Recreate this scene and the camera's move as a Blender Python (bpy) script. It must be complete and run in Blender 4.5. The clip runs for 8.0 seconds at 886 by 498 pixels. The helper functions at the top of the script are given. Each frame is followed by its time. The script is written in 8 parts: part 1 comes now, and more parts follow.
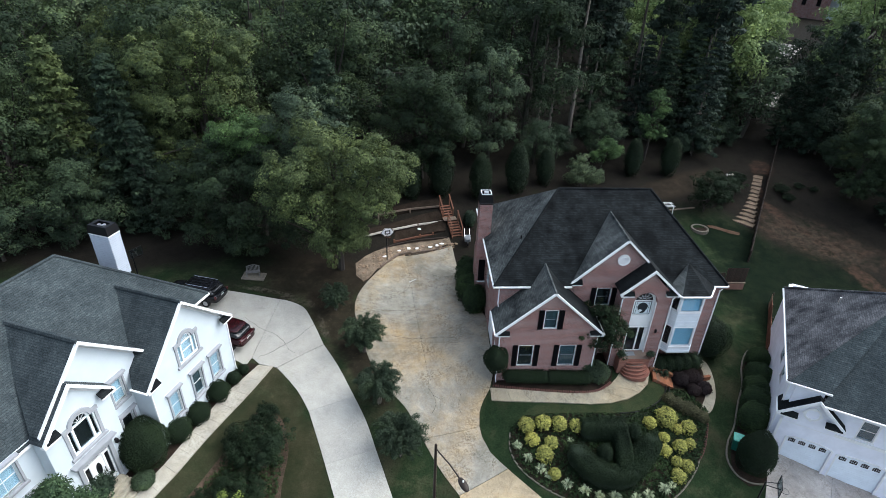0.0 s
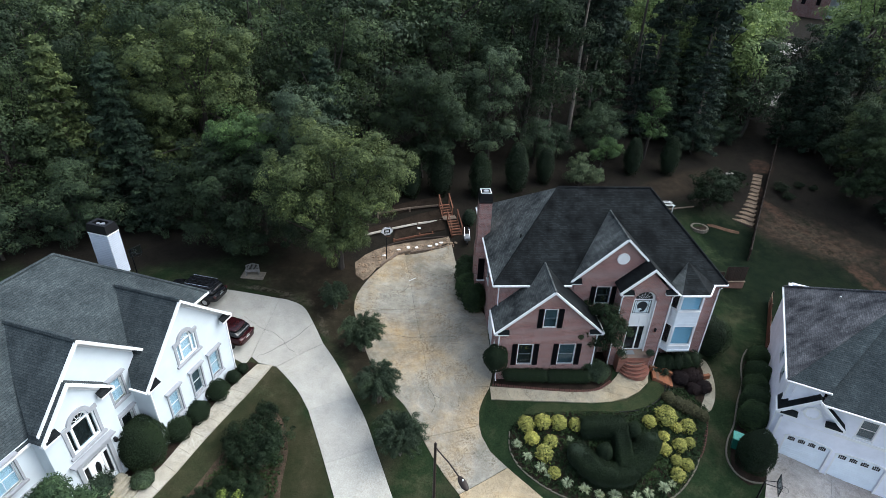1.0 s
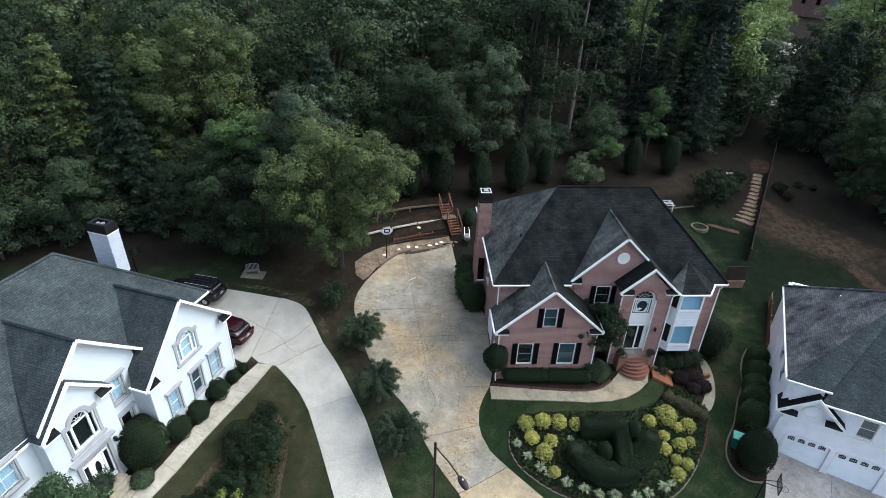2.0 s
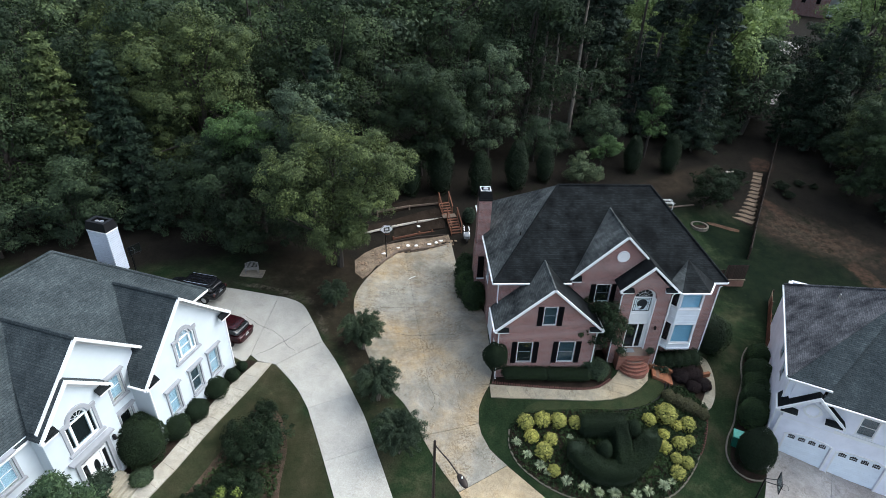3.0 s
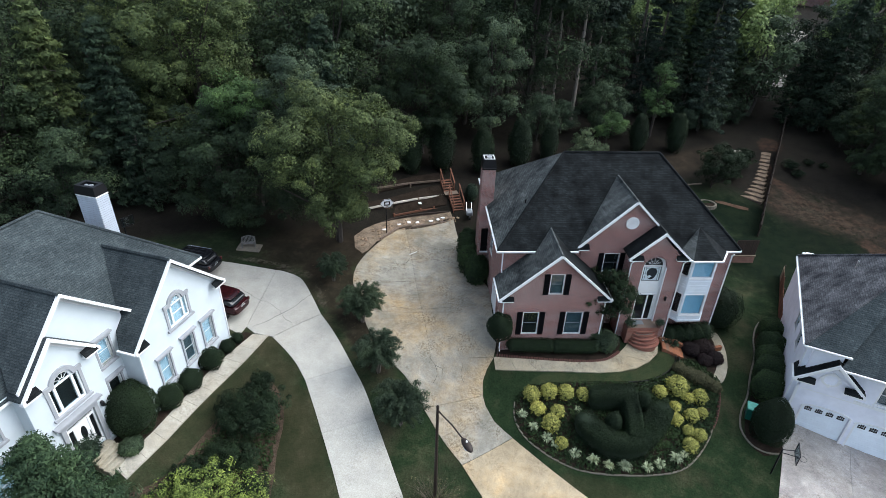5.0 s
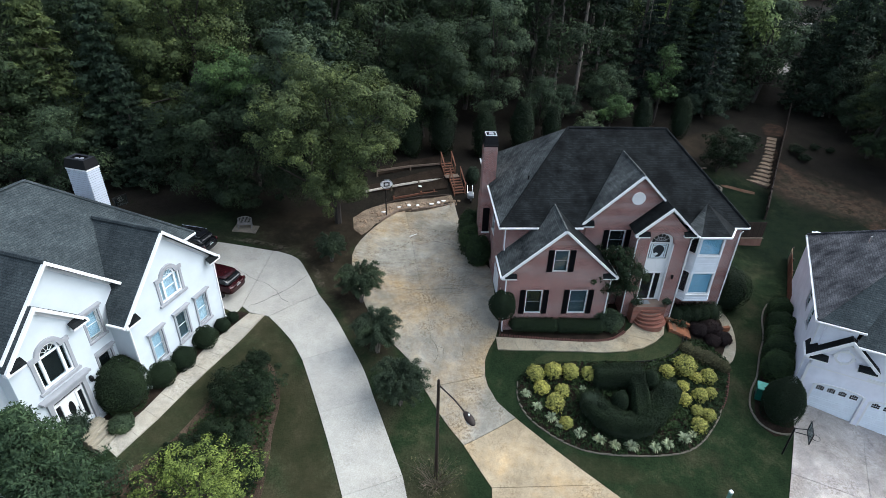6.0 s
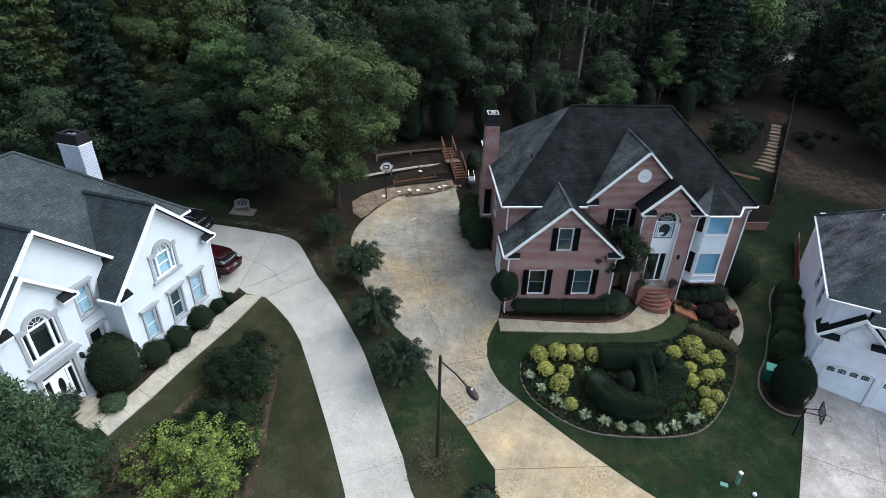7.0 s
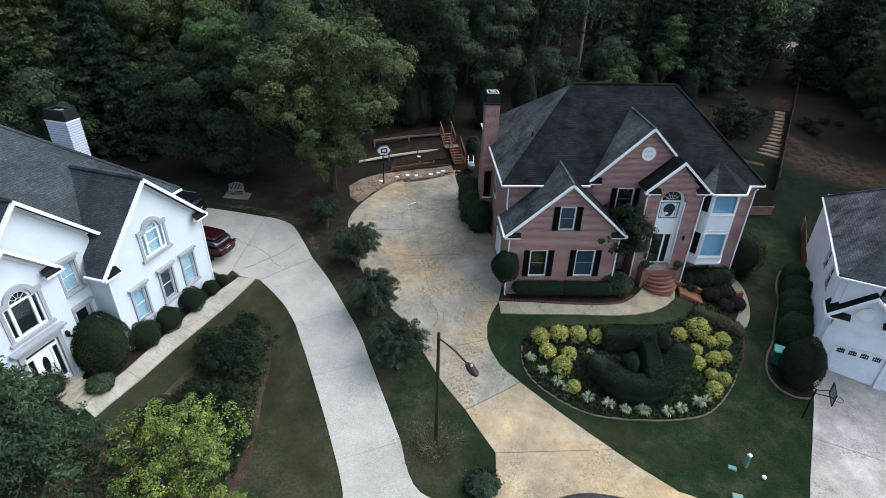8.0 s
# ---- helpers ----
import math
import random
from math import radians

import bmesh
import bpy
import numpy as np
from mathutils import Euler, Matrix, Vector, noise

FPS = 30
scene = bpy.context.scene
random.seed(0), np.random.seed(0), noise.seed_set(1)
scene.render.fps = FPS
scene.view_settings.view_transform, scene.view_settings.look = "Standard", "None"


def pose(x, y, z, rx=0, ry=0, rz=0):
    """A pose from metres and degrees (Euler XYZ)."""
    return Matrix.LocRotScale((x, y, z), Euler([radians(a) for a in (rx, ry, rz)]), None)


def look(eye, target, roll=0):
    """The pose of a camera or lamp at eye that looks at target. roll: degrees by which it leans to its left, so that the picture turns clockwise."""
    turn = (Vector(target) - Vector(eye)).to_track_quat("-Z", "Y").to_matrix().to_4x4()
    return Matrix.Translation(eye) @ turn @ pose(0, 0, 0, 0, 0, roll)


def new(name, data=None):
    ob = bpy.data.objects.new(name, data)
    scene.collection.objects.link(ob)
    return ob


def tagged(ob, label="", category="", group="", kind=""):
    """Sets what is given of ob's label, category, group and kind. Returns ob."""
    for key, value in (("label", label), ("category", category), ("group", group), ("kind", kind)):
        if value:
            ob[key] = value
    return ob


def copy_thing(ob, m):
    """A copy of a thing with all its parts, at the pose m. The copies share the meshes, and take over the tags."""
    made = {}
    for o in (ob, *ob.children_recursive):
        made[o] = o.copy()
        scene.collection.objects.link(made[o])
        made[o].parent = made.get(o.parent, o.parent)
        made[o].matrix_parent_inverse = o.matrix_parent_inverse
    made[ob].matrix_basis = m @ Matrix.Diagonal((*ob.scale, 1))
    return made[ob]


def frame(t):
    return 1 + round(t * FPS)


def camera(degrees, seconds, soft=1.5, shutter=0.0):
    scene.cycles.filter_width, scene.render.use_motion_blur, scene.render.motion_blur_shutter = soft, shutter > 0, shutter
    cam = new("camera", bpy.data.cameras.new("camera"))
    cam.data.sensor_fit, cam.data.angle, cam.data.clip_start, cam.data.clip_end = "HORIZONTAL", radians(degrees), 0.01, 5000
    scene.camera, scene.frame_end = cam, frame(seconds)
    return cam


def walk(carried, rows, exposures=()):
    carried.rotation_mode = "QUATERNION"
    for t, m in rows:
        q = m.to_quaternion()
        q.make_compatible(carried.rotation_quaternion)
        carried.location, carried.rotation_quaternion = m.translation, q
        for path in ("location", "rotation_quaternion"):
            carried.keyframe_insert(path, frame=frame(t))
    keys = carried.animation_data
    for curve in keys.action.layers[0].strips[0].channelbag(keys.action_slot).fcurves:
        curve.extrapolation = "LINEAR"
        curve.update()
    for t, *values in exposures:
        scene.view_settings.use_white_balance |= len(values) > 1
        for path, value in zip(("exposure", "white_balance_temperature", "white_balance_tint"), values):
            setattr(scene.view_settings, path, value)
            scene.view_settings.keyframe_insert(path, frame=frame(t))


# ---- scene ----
cam = camera(76.9, 8.0, soft=0.5)
PATH = [
    (0, (-5.626, -29.716, 28.768), (-5.519, -28.0, 27.747), 1.9),
    (0.5, (-5.617, -29.735, 28.72), (-5.51, -28.019, 27.699), 1.9),
    (1, (-5.612, -29.708, 28.716), (-5.504, -27.993, 27.693), 1.9),
    (1.5, (-5.619, -29.719, 28.7), (-5.511, -28.004, 27.677), 1.9),
    (3, (-5.576, -29.705, 28.575), (-5.468, -27.991, 27.55), 1.9),
    (3.5, (-5.573, -29.705, 28.213), (-5.465, -27.991, 27.188), 1.9),
    (4, (-5.549, -29.726, 27.672), (-5.445, -28.012, 26.647), 1.8),
    (4.5, (-5.614, -29.726, 26.842), (-5.509, -28.011, 25.819), 1.8),
    (6, (-5.597, -29.619, 24.046), (-5.493, -27.904, 23.024), 1.7),
    (6.5, (-5.593, -29.616, 23.191), (-5.489, -27.899, 22.171), 1.7),
    (7, (-5.649, -29.597, 22.431), (-5.544, -27.881, 21.41), 1.7),
    (7.5, (-5.605, -29.551, 21.656), (-5.501, -27.834, 20.635), 1.6),
    (8, (-5.54, -29.413, 20.886), (-5.434, -27.697, 19.865), 1.6),
]
walk(cam, [(t, look(eye, target, roll)) for t, eye, target, roll in PATH], [(0.0, 1.12, 6000, 6), (4.5, 1.10, 6000, 6), (8.0, 0.92, 5850, 6)])

# ---- world, sun, exposure ----
world = bpy.data.worlds.new("overcast_sky")
scene.world = world
world.use_nodes = True
wn = world.node_tree.nodes
wl = world.node_tree.links
sky = wn.new("ShaderNodeTexSky")
sky.sky_type, sky.sun_disc = "NISHITA", False
sky.sun_elevation, sky.sun_rotation = radians(51), radians(80)
sky.air_density, sky.dust_density, sky.ozone_density = 1.0, 3.0, 1.0
soft_sky = wn.new("ShaderNodeHueSaturation")
soft_sky.inputs["Saturation"].default_value = 0.6
wl.new(sky.outputs[0], soft_sky.inputs["Color"])
wl.new(soft_sky.outputs[0], wn["Background"].inputs[0])
wn["Background"].inputs[1].default_value = 0.15

sun = new("sun", bpy.data.lights.new("sun", "SUN"))
sun.data.energy, sun.data.angle, sun.data.color = 1.3, radians(80), (1.0, 0.985, 0.965)
sun.matrix_world = look((50, 8, 64), (0, 0, 0))


# ---- materials ----
def material(name, rough=0.7, metal=0.0, spec=0.3):
    m = bpy.data.materials.new(name)
    m.use_nodes = True
    t = m.node_tree
    b = t.nodes["Principled BSDF"]
    b.inputs["Roughness"].default_value = rough
    b.inputs["Metallic"].default_value = metal
    b.inputs["Specular IOR Level"].default_value = spec
    return m, t, b


def node(t, kind, **values):
    n = t.nodes.new(kind)
    for k, v in values.items():
        n.inputs[k.replace("_", " ")].default_value = v
    return n


def ramp(t, source, stops):
    r = t.nodes.new("ShaderNodeValToRGB")
    while len(r.color_ramp.elements) < len(stops):
        r.color_ramp.elements.new(0.5)
    for e, (p, c) in zip(r.color_ramp.elements, stops):
        e.position, e.color = p, (*c, 1)
    t.links.new(source, r.inputs[0])
    return r.outputs[0]


def mix(t, kind, fac, a, b):
    n = t.nodes.new("ShaderNodeMix")
    n.data_type, n.blend_type = "RGBA", kind
    for s, v in ((n.inputs[0], fac), (n.inputs[6], a), (n.inputs[7], b)):
        if hasattr(v, "is_linked"):
            t.links.new(v, s)
        else:
            s.default_value = v if isinstance(v, (int, float)) else (*v, 1)
    return n.outputs[2]


def maths(t, op, a, b=0.0):
    n = t.nodes.new("ShaderNodeMath")
    n.operation = op
    for s, v in ((n.inputs[0], a), (n.inputs[1], b)):
        if hasattr(v, "is_linked"):
            t.links.new(v, s)
        else:
            s.default_value = v
    return n.outputs[0]


def place(t, what="Object"):
    return t.nodes.new("ShaderNodeTexCoord").outputs[what]


def noisy(t, vector, scale, detail=4.0, rough=0.6):
    n = node(t, "ShaderNodeTexNoise", Scale=scale, Detail=detail, Roughness=rough)
    t.links.new(vector, n.inputs["Vector"])
    return n.outputs["Fac"]


def bump(t, b, source, strength=0.3, distance=0.02):
    n = node(t, "ShaderNodeBump", Strength=strength, Distance=distance)
    t.links.new(source, n.inputs["Height"])
    t.links.new(n.outputs[0], b.inputs["Normal"])


def plain(name, colour, rough=0.6, metal=0.0, spec=0.3, vary=0.12, scale=2.0, grain=25.0):
    """Paint, metal and the like: one colour with faint stains and grain."""
    m, t, b = material(name, rough, metal, spec)
    p = place(t)
    c = mix(t, "MULTIPLY", 1.0, colour, ramp(t, noisy(t, p, scale), [(0.3, (1 - vary,) * 3), (0.7, (1 + vary * 0.4,) * 3)]))
    t.links.new(c, b.inputs["Base Color"])
    bump(t, b, noisy(t, p, grain), 0.15, 0.01)
    return m


def wall_coords(t, su=1.0):
    """(x + y, z) of the thing, for courses that run level round the house."""
    s = t.nodes.new("ShaderNodeSeparateXYZ")
    t.links.new(place(t), s.inputs[0])
    c = t.nodes.new("ShaderNodeCombineXYZ")
    t.links.new(maths(t, "ADD", s.outputs[0], s.outputs[1]), c.inputs[0])
    t.links.new(maths(t, "MULTIPLY", s.outputs[2], su), c.inputs[1])
    return c.outputs[0]


def brickwork(name, c1, c2, mortar, width=0.2, row=0.075, gap=0.011):
    m, t, b = material(name, 0.85)
    v = wall_coords(t)
    n = node(t, "ShaderNodeTexBrick", Scale=1.0, Mortar_Size=gap, Mortar_Smooth=0.2, Bias=0.0, Brick_Width=width, Row_Height=row)
    n.inputs["Color1"].default_value, n.inputs["Color2"].default_value, n.inputs["Mortar"].default_value = (*c1, 1), (*c2, 1), (*mortar, 1)
    t.links.new(v, n.inputs["Vector"])
    p = place(t)
    c = mix(t, "MULTIPLY", 1.0, n.outputs[0], ramp(t, noisy(t, p, 0.7), [(0.3, (0.8, 0.78, 0.78)), (0.7, (1.1, 1.1, 1.1))]))
    c = mix(t, "MULTIPLY", 0.6, c, ramp(t, noisy(t, p, 14.0), [(0.3, (0.75, 0.75, 0.75)), (0.7, (1.15, 1.15, 1.15))]))
    t.links.new(c, b.inputs["Base Color"])
    bump(t, b, n.outputs["Fac"], -0.4, 0.01)
    return m


def shingles(name, dark, light, streak=1.0):
    """Asphalt shingles: level courses with random tabs, and streaks that run down the slope."""
    m, t, b = material(name, 0.92, spec=0.1)
    v = wall_coords(t, 1.0)
    n = node(t, "ShaderNodeTexBrick", Scale=1.0, Mortar_Size=0.010, Mortar_Smooth=0.6, Bias=0.0, Brick_Width=0.28, Row_Height=0.085)
    n.inputs["Color1"].default_value, n.inputs["Color2"].default_value = (*dark, 1), (*light, 1)
    n.inputs["Mortar"].default_value = (*[x * 0.7 for x in dark], 1)
    t.links.new(v, n.inputs["Vector"])
    p = place(t)
    stretch = t.nodes.new("ShaderNodeMapping")
    stretch.inputs["Scale"].default_value = (1.0, 1.0, 0.22)
    t.links.new(p, stretch.inputs[0])
    c = mix(t, "MULTIPLY", streak, n.outputs[0], ramp(t, noisy(t, stretch.outputs[0], 0.9, 5.0), [(0.34, (0.36, 0.37, 0.39)), (0.66, (1.5, 1.48, 1.44))]))
    c = mix(t, "MULTIPLY", 0.8, c, ramp(t, noisy(t, p, 14.0, 3.0), [(0.28, (0.5, 0.5, 0.5)), (0.72, (1.5, 1.5, 1.5))]))
    t.links.new(c, b.inputs["Base Color"])
    bump(t, b, n.outputs["Fac"], -0.5, 0.02)
    return m


def concrete(name, base, stain, stain_amount, blotch=1.0):
    m, t, b = material(name, 0.9)
    p = place(t, "Object")
    c = mix(t, "MIX", ramp(t, noisy(t, p, 0.16, 6.0, 0.7), [(0.42, (0, 0, 0)), (0.68, (stain_amount,) * 3)]), base, stain)
    c = mix(t, "MULTIPLY", min(blotch, 1.0), c, ramp(t, noisy(t, p, 0.9, 8.0, 0.75), [(0.3, (0.62, 0.63, 0.64)), (0.66, (1.14, 1.13, 1.11))]))
    c = mix(t, "MULTIPLY", 0.8 * blotch, c, ramp(t, noisy(t, p, 0.33, 5.0, 0.6), [(0.35, (0.68, 0.66, 0.62)), (0.62, (1.12, 1.12, 1.12))]))
    c = mix(t, "MULTIPLY", 0.7, c, ramp(t, noisy(t, p, 16.0, 4.0, 0.75), [(0.28, (0.6, 0.6, 0.6)), (0.68, (1.2, 1.2, 1.2))]))
    # pitted patches where the surface has worn off
    pits = maths(t, "MULTIPLY", ramp(t, noisy(t, p, 0.5, 3.0), [(0.45, (0, 0, 0)), (0.65, (1, 1, 1))]), ramp(t, noisy(t, p, 7.0, 5.0, 0.8), [(0.49, (0, 0, 0)), (0.56, (1, 1, 1))]))
    c = mix(t, "MULTIPLY", maths(t, "MULTIPLY", pits, 0.8 * blotch), c, (0.52, 0.49, 0.45))
    o = t.nodes.new("ShaderNodeObjectInfo")
    c = mix(t, "MULTIPLY", 1.0, c, ramp(t, o.outputs["Random"], [(0.0, (0.9, 0.9, 0.91)), (1.0, (1.06, 1.05, 1.03))]))
    t.links.new(c, b.inputs["Base Color"])
    bump(t, b, noisy(t, p, 40.0), 0.25, 0.01)
    return m


def leafy(name, dark, light, glow=0.2, rough=0.75, spread=0.35, low=0.85):
    """Leaves: each has a shade of its own, and the whole plant another."""
    m, t, b = material(name, rough, spec=0.15)
    g = t.nodes.new("ShaderNodeNewGeometry")
    o = t.nodes.new("ShaderNodeObjectInfo")
    mid = tuple(low * a + (1 - low) * b for a, b in zip(dark, light))
    c = ramp(t, g.outputs["Random Per Island"], [(0.0, mid), (0.7, light), (1.0, tuple(x * 1.45 for x in light))])
    # broad mottling paints lit clumps and dark gaps on top of natural variation
    c = mix(t, "MULTIPLY", 1.0, c, ramp(t, noisy(t, place(t), 0.5, 3.0), [(0.32, (0.60, 0.64, 0.62)), (0.5, (0.92, 0.94, 0.9)), (0.68, (1.42, 1.38, 1.12))]))
    c = mix(t, "MULTIPLY", spread, c, ramp(t, o.outputs["Random"], [(0.0, (0.45, 0.50, 0.54)), (0.5, (0.85, 0.88, 0.88)), (1.0, (1.5, 1.42, 1.2))]))
    t.links.new(c, b.inputs["Base Color"])
    tr = t.nodes.new("ShaderNodeBsdfTranslucent")
    t.links.new(c, tr.inputs[0])
    ms = t.nodes.new("ShaderNodeMixShader")
    ms.inputs[0].default_value = glow
    t.links.new(b.outputs[0], ms.inputs[1])
    t.links.new(tr.outputs[0], ms.inputs[2])
    t.links.new(ms.outputs[0], t.nodes["Material Output"].inputs[0])
    return m


def glass(name, tint):
    m = bpy.data.materials.new(name)
    m.use_nodes = True
    t = m.node_tree
    t.nodes.remove(t.nodes["Principled BSDF"])
    clear, shine = t.nodes.new("ShaderNodeBsdfTransparent"), t.nodes.new("ShaderNodeBsdfGlossy")
    clear.inputs[0].default_value, shine.inputs["Roughness"].default_value = (*tint, 1), 0.04
    f = node(t, "ShaderNodeLayerWeight", Blend=0.5)
    ms = t.nodes.new("ShaderNodeMixShader")
    t.links.new(maths(t, "ADD", maths(t, "MULTIPLY", maths(t, "POWER", f.outputs["Facing"], 3.0), 0.7), 0.06), ms.inputs[0])
    t.links.new(clear.outputs[0], ms.inputs[1])
    t.links.new(shine.outputs[0], ms.inputs[2])
    t.links.new(ms.outputs[0], t.nodes["Material Output"].inputs[0])
    return m


def ground_material():
    """Lawn near the houses, leaf litter under the trees, with bare clay in places."""
    m, t, b = material("lawn_and_woodland_floor", 0.95, spec=0.05)
    g = t.nodes.new("ShaderNodeNewGeometry")
    p = g.outputs["Position"]
    s = t.nodes.new("ShaderNodeSeparateXYZ")
    t.links.new(p, s.inputs[0])
    x, y = s.outputs[0], s.outputs[1]
    big = noisy(t, p, 0.12, 6.0, 0.65)
    mid = noisy(t, p, 0.7, 6.0, 0.7)
    fine = noisy(t, p, 9.0, 4.0, 0.7)
    grass = ramp(t, mid, [(0.3, (0.009, 0.017, 0.008)), (0.52, (0.016, 0.027, 0.012)), (0.72, (0.042, 0.047, 0.024))])
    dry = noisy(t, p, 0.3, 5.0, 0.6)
    # dry grass thins behind the houses, which paints the shade there into the lawn
    dry_shade_weight = maths(t, "MINIMUM", maths(t, "MAXIMUM", maths(t, "MULTIPLY", maths(t, "SUBTRACT", 10.0, y), 0.2), 0.12), 1.0)
    # and it thins to the right, where the lawn itself is greener
    dry_shade_weight = maths(t, "MINIMUM", dry_shade_weight, maths(t, "MINIMUM", maths(t, "MAXIMUM", maths(t, "MULTIPLY", maths(t, "SUBTRACT", -2.0, x), 0.2), 0.3), 1.0))
    dry = maths(t, "MULTIPLY", dry, maths(t, "ADD", maths(t, "MULTIPLY", dry_shade_weight, 0.3), 0.7))
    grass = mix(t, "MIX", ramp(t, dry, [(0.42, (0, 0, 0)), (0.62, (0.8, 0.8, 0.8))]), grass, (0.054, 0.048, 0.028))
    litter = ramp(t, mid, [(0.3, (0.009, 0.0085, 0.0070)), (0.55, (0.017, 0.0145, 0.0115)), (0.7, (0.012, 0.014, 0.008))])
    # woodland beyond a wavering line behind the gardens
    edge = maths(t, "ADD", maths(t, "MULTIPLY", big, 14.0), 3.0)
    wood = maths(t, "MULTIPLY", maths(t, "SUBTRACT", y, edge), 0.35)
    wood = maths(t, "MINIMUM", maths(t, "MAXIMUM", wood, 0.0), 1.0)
    # the garden behind the brick house stays a lawn
    gx = maths(t, "MULTIPLY", maths(t, "SUBTRACT", x, 25.5), 0.16)
    gy = maths(t, "MULTIPLY", maths(t, "SUBTRACT", y, 17.0), 0.12)
    yard = maths(t, "ADD", maths(t, "MULTIPLY", gx, gx), maths(t, "MULTIPLY", gy, gy))
    yard = maths(t, "ADD", yard, maths(t, "MULTIPLY", mid, 0.5))
    wood = maths(t, "MINIMUM", wood, maths(t, "MINIMUM", maths(t, "MAXIMUM", maths(t, "SUBTRACT", yard, 0.7), 0.0), 1.0))
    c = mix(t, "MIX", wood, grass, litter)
    # worn clay beside the fence
    cx = maths(t, "MULTIPLY", maths(t, "SUBTRACT", x, 37.0), 0.2)
    cy = maths(t, "MULTIPLY", maths(t, "SUBTRACT", maths(t, "ADD", y, maths(t, "MULTIPLY", x, 0.55)), 40.5), 0.24)
    clay = maths(t, "ADD", maths(t, "MULTIPLY", cx, cx), maths(t, "MULTIPLY", cy, cy))
    clay = maths(t, "ADD", clay, maths(t, "ADD", maths(t, "MULTIPLY", mid, 4.8), maths(t, "MULTIPLY", big, 1.6)))
    clay = maths(t, "MINIMUM", maths(t, "MAXIMUM", maths(t, "MULTIPLY", maths(t, "SUBTRACT", 4.7, clay), 0.6), 0.0), 0.8)
    tufts = ramp(t, noisy(t, p, 1.5, 5.0, 0.75), [(0.40, (1, 1, 1)), (0.60, (0.25, 0.25, 0.25))])
    clay = maths(t, "MULTIPLY", clay, tufts)
    c = mix(t, "MIX", clay, c, ramp(t, mid, [(0.3, (0.070, 0.040, 0.026)), (0.7, (0.084, 0.068, 0.046))]))
    c = mix(t, "MULTIPLY", 1.0, c, ramp(t, fine, [(0.25, (0.55, 0.55, 0.55)), (0.75, (1.4, 1.4, 1.4))]))

    def blob(cx, cy, rx, ry, turn=0.0, wander=1.0):
        """1 inside an uneven oval patch, 0 outside."""
        ca, sa = math.cos(radians(turn)), math.sin(radians(turn))
        dx, dy = maths(t, "SUBTRACT", x, cx), maths(t, "SUBTRACT", y, cy)
        u = maths(t, "MULTIPLY", maths(t, "ADD", maths(t, "MULTIPLY", dx, ca), maths(t, "MULTIPLY", dy, sa)), 1 / rx)
        v = maths(t, "MULTIPLY", maths(t, "SUBTRACT", maths(t, "MULTIPLY", dy, ca), maths(t, "MULTIPLY", dx, sa)), 1 / ry)
        q = maths(t, "ADD", maths(t, "ADD", maths(t, "MULTIPLY", u, u), maths(t, "MULTIPLY", v, v)), maths(t, "MULTIPLY", maths(t, "SUBTRACT", mid, 0.5), 2.4 * wander))
        return maths(t, "MINIMUM", maths(t, "MAXIMUM", maths(t, "MULTIPLY", maths(t, "SUBTRACT", 1.15, q), 1.6), 0.0), 1.0)

    # deep green uneven grass below the bare slope, with the trees' shade painted in
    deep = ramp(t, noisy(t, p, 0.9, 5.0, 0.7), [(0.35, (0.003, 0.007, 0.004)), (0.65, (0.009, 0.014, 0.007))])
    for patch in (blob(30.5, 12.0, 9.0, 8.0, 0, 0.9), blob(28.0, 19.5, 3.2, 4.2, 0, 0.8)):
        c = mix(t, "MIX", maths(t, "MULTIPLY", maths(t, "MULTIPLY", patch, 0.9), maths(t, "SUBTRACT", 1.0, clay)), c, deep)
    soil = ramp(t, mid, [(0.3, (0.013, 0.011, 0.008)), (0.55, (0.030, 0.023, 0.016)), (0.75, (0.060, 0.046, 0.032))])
    dirt = ramp(t, fine, [(0.3, (0.06, 0.05, 0.036)), (0.7, (0.15, 0.13, 0.10))])
    straw = ramp(t, mid, [(0.3, (0.016, 0.019, 0.009)), (0.6, (0.036, 0.033, 0.018)), (0.8, (0.064, 0.054, 0.032))])
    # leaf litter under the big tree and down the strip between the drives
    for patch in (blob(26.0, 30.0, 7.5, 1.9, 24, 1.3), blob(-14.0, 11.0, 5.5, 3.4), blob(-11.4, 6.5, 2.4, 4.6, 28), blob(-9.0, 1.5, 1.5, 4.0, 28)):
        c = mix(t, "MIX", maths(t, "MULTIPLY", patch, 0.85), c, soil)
    # scuffed dirt along the drive's rim
    for patch in (blob(-15.2, 8.3, 2.0, 0.45, -25, 2.2), blob(-18.6, 9.4, 2.2, 0.3, -10, 2.2), blob(-12.6, 5.0, 0.3, 1.6, 20, 2.2)):
        c = mix(t, "MIX", maths(t, "MULTIPLY", maths(t, "MULTIPLY", patch, 0.5), ramp(t, noisy(t, p, 2.6, 4.0, 0.7), [(0.42, (0, 0, 0)), (0.6, (1, 1, 1))])), c, dirt)
    # reddish clay washed out above and below the worn slope
    red = ramp(t, mid, [(0.3, (0.050, 0.028, 0.020)), (0.7, (0.090, 0.052, 0.035))])
    for patch in (blob(35.1, 25.4, 0.7, 1.9, 20), blob(38.0, 33.8, 1.5, 1.9, -30, 1.3), blob(35.2, 28.6, 1.3, 0.6, 60, 1.3), blob(38.3, 13.4, 1.0, 2.6, 8, 1.6)):
        c = mix(t, "MIX", maths(t, "MULTIPLY", maths(t, "MULTIPLY", patch, 0.7), tufts), c, red)
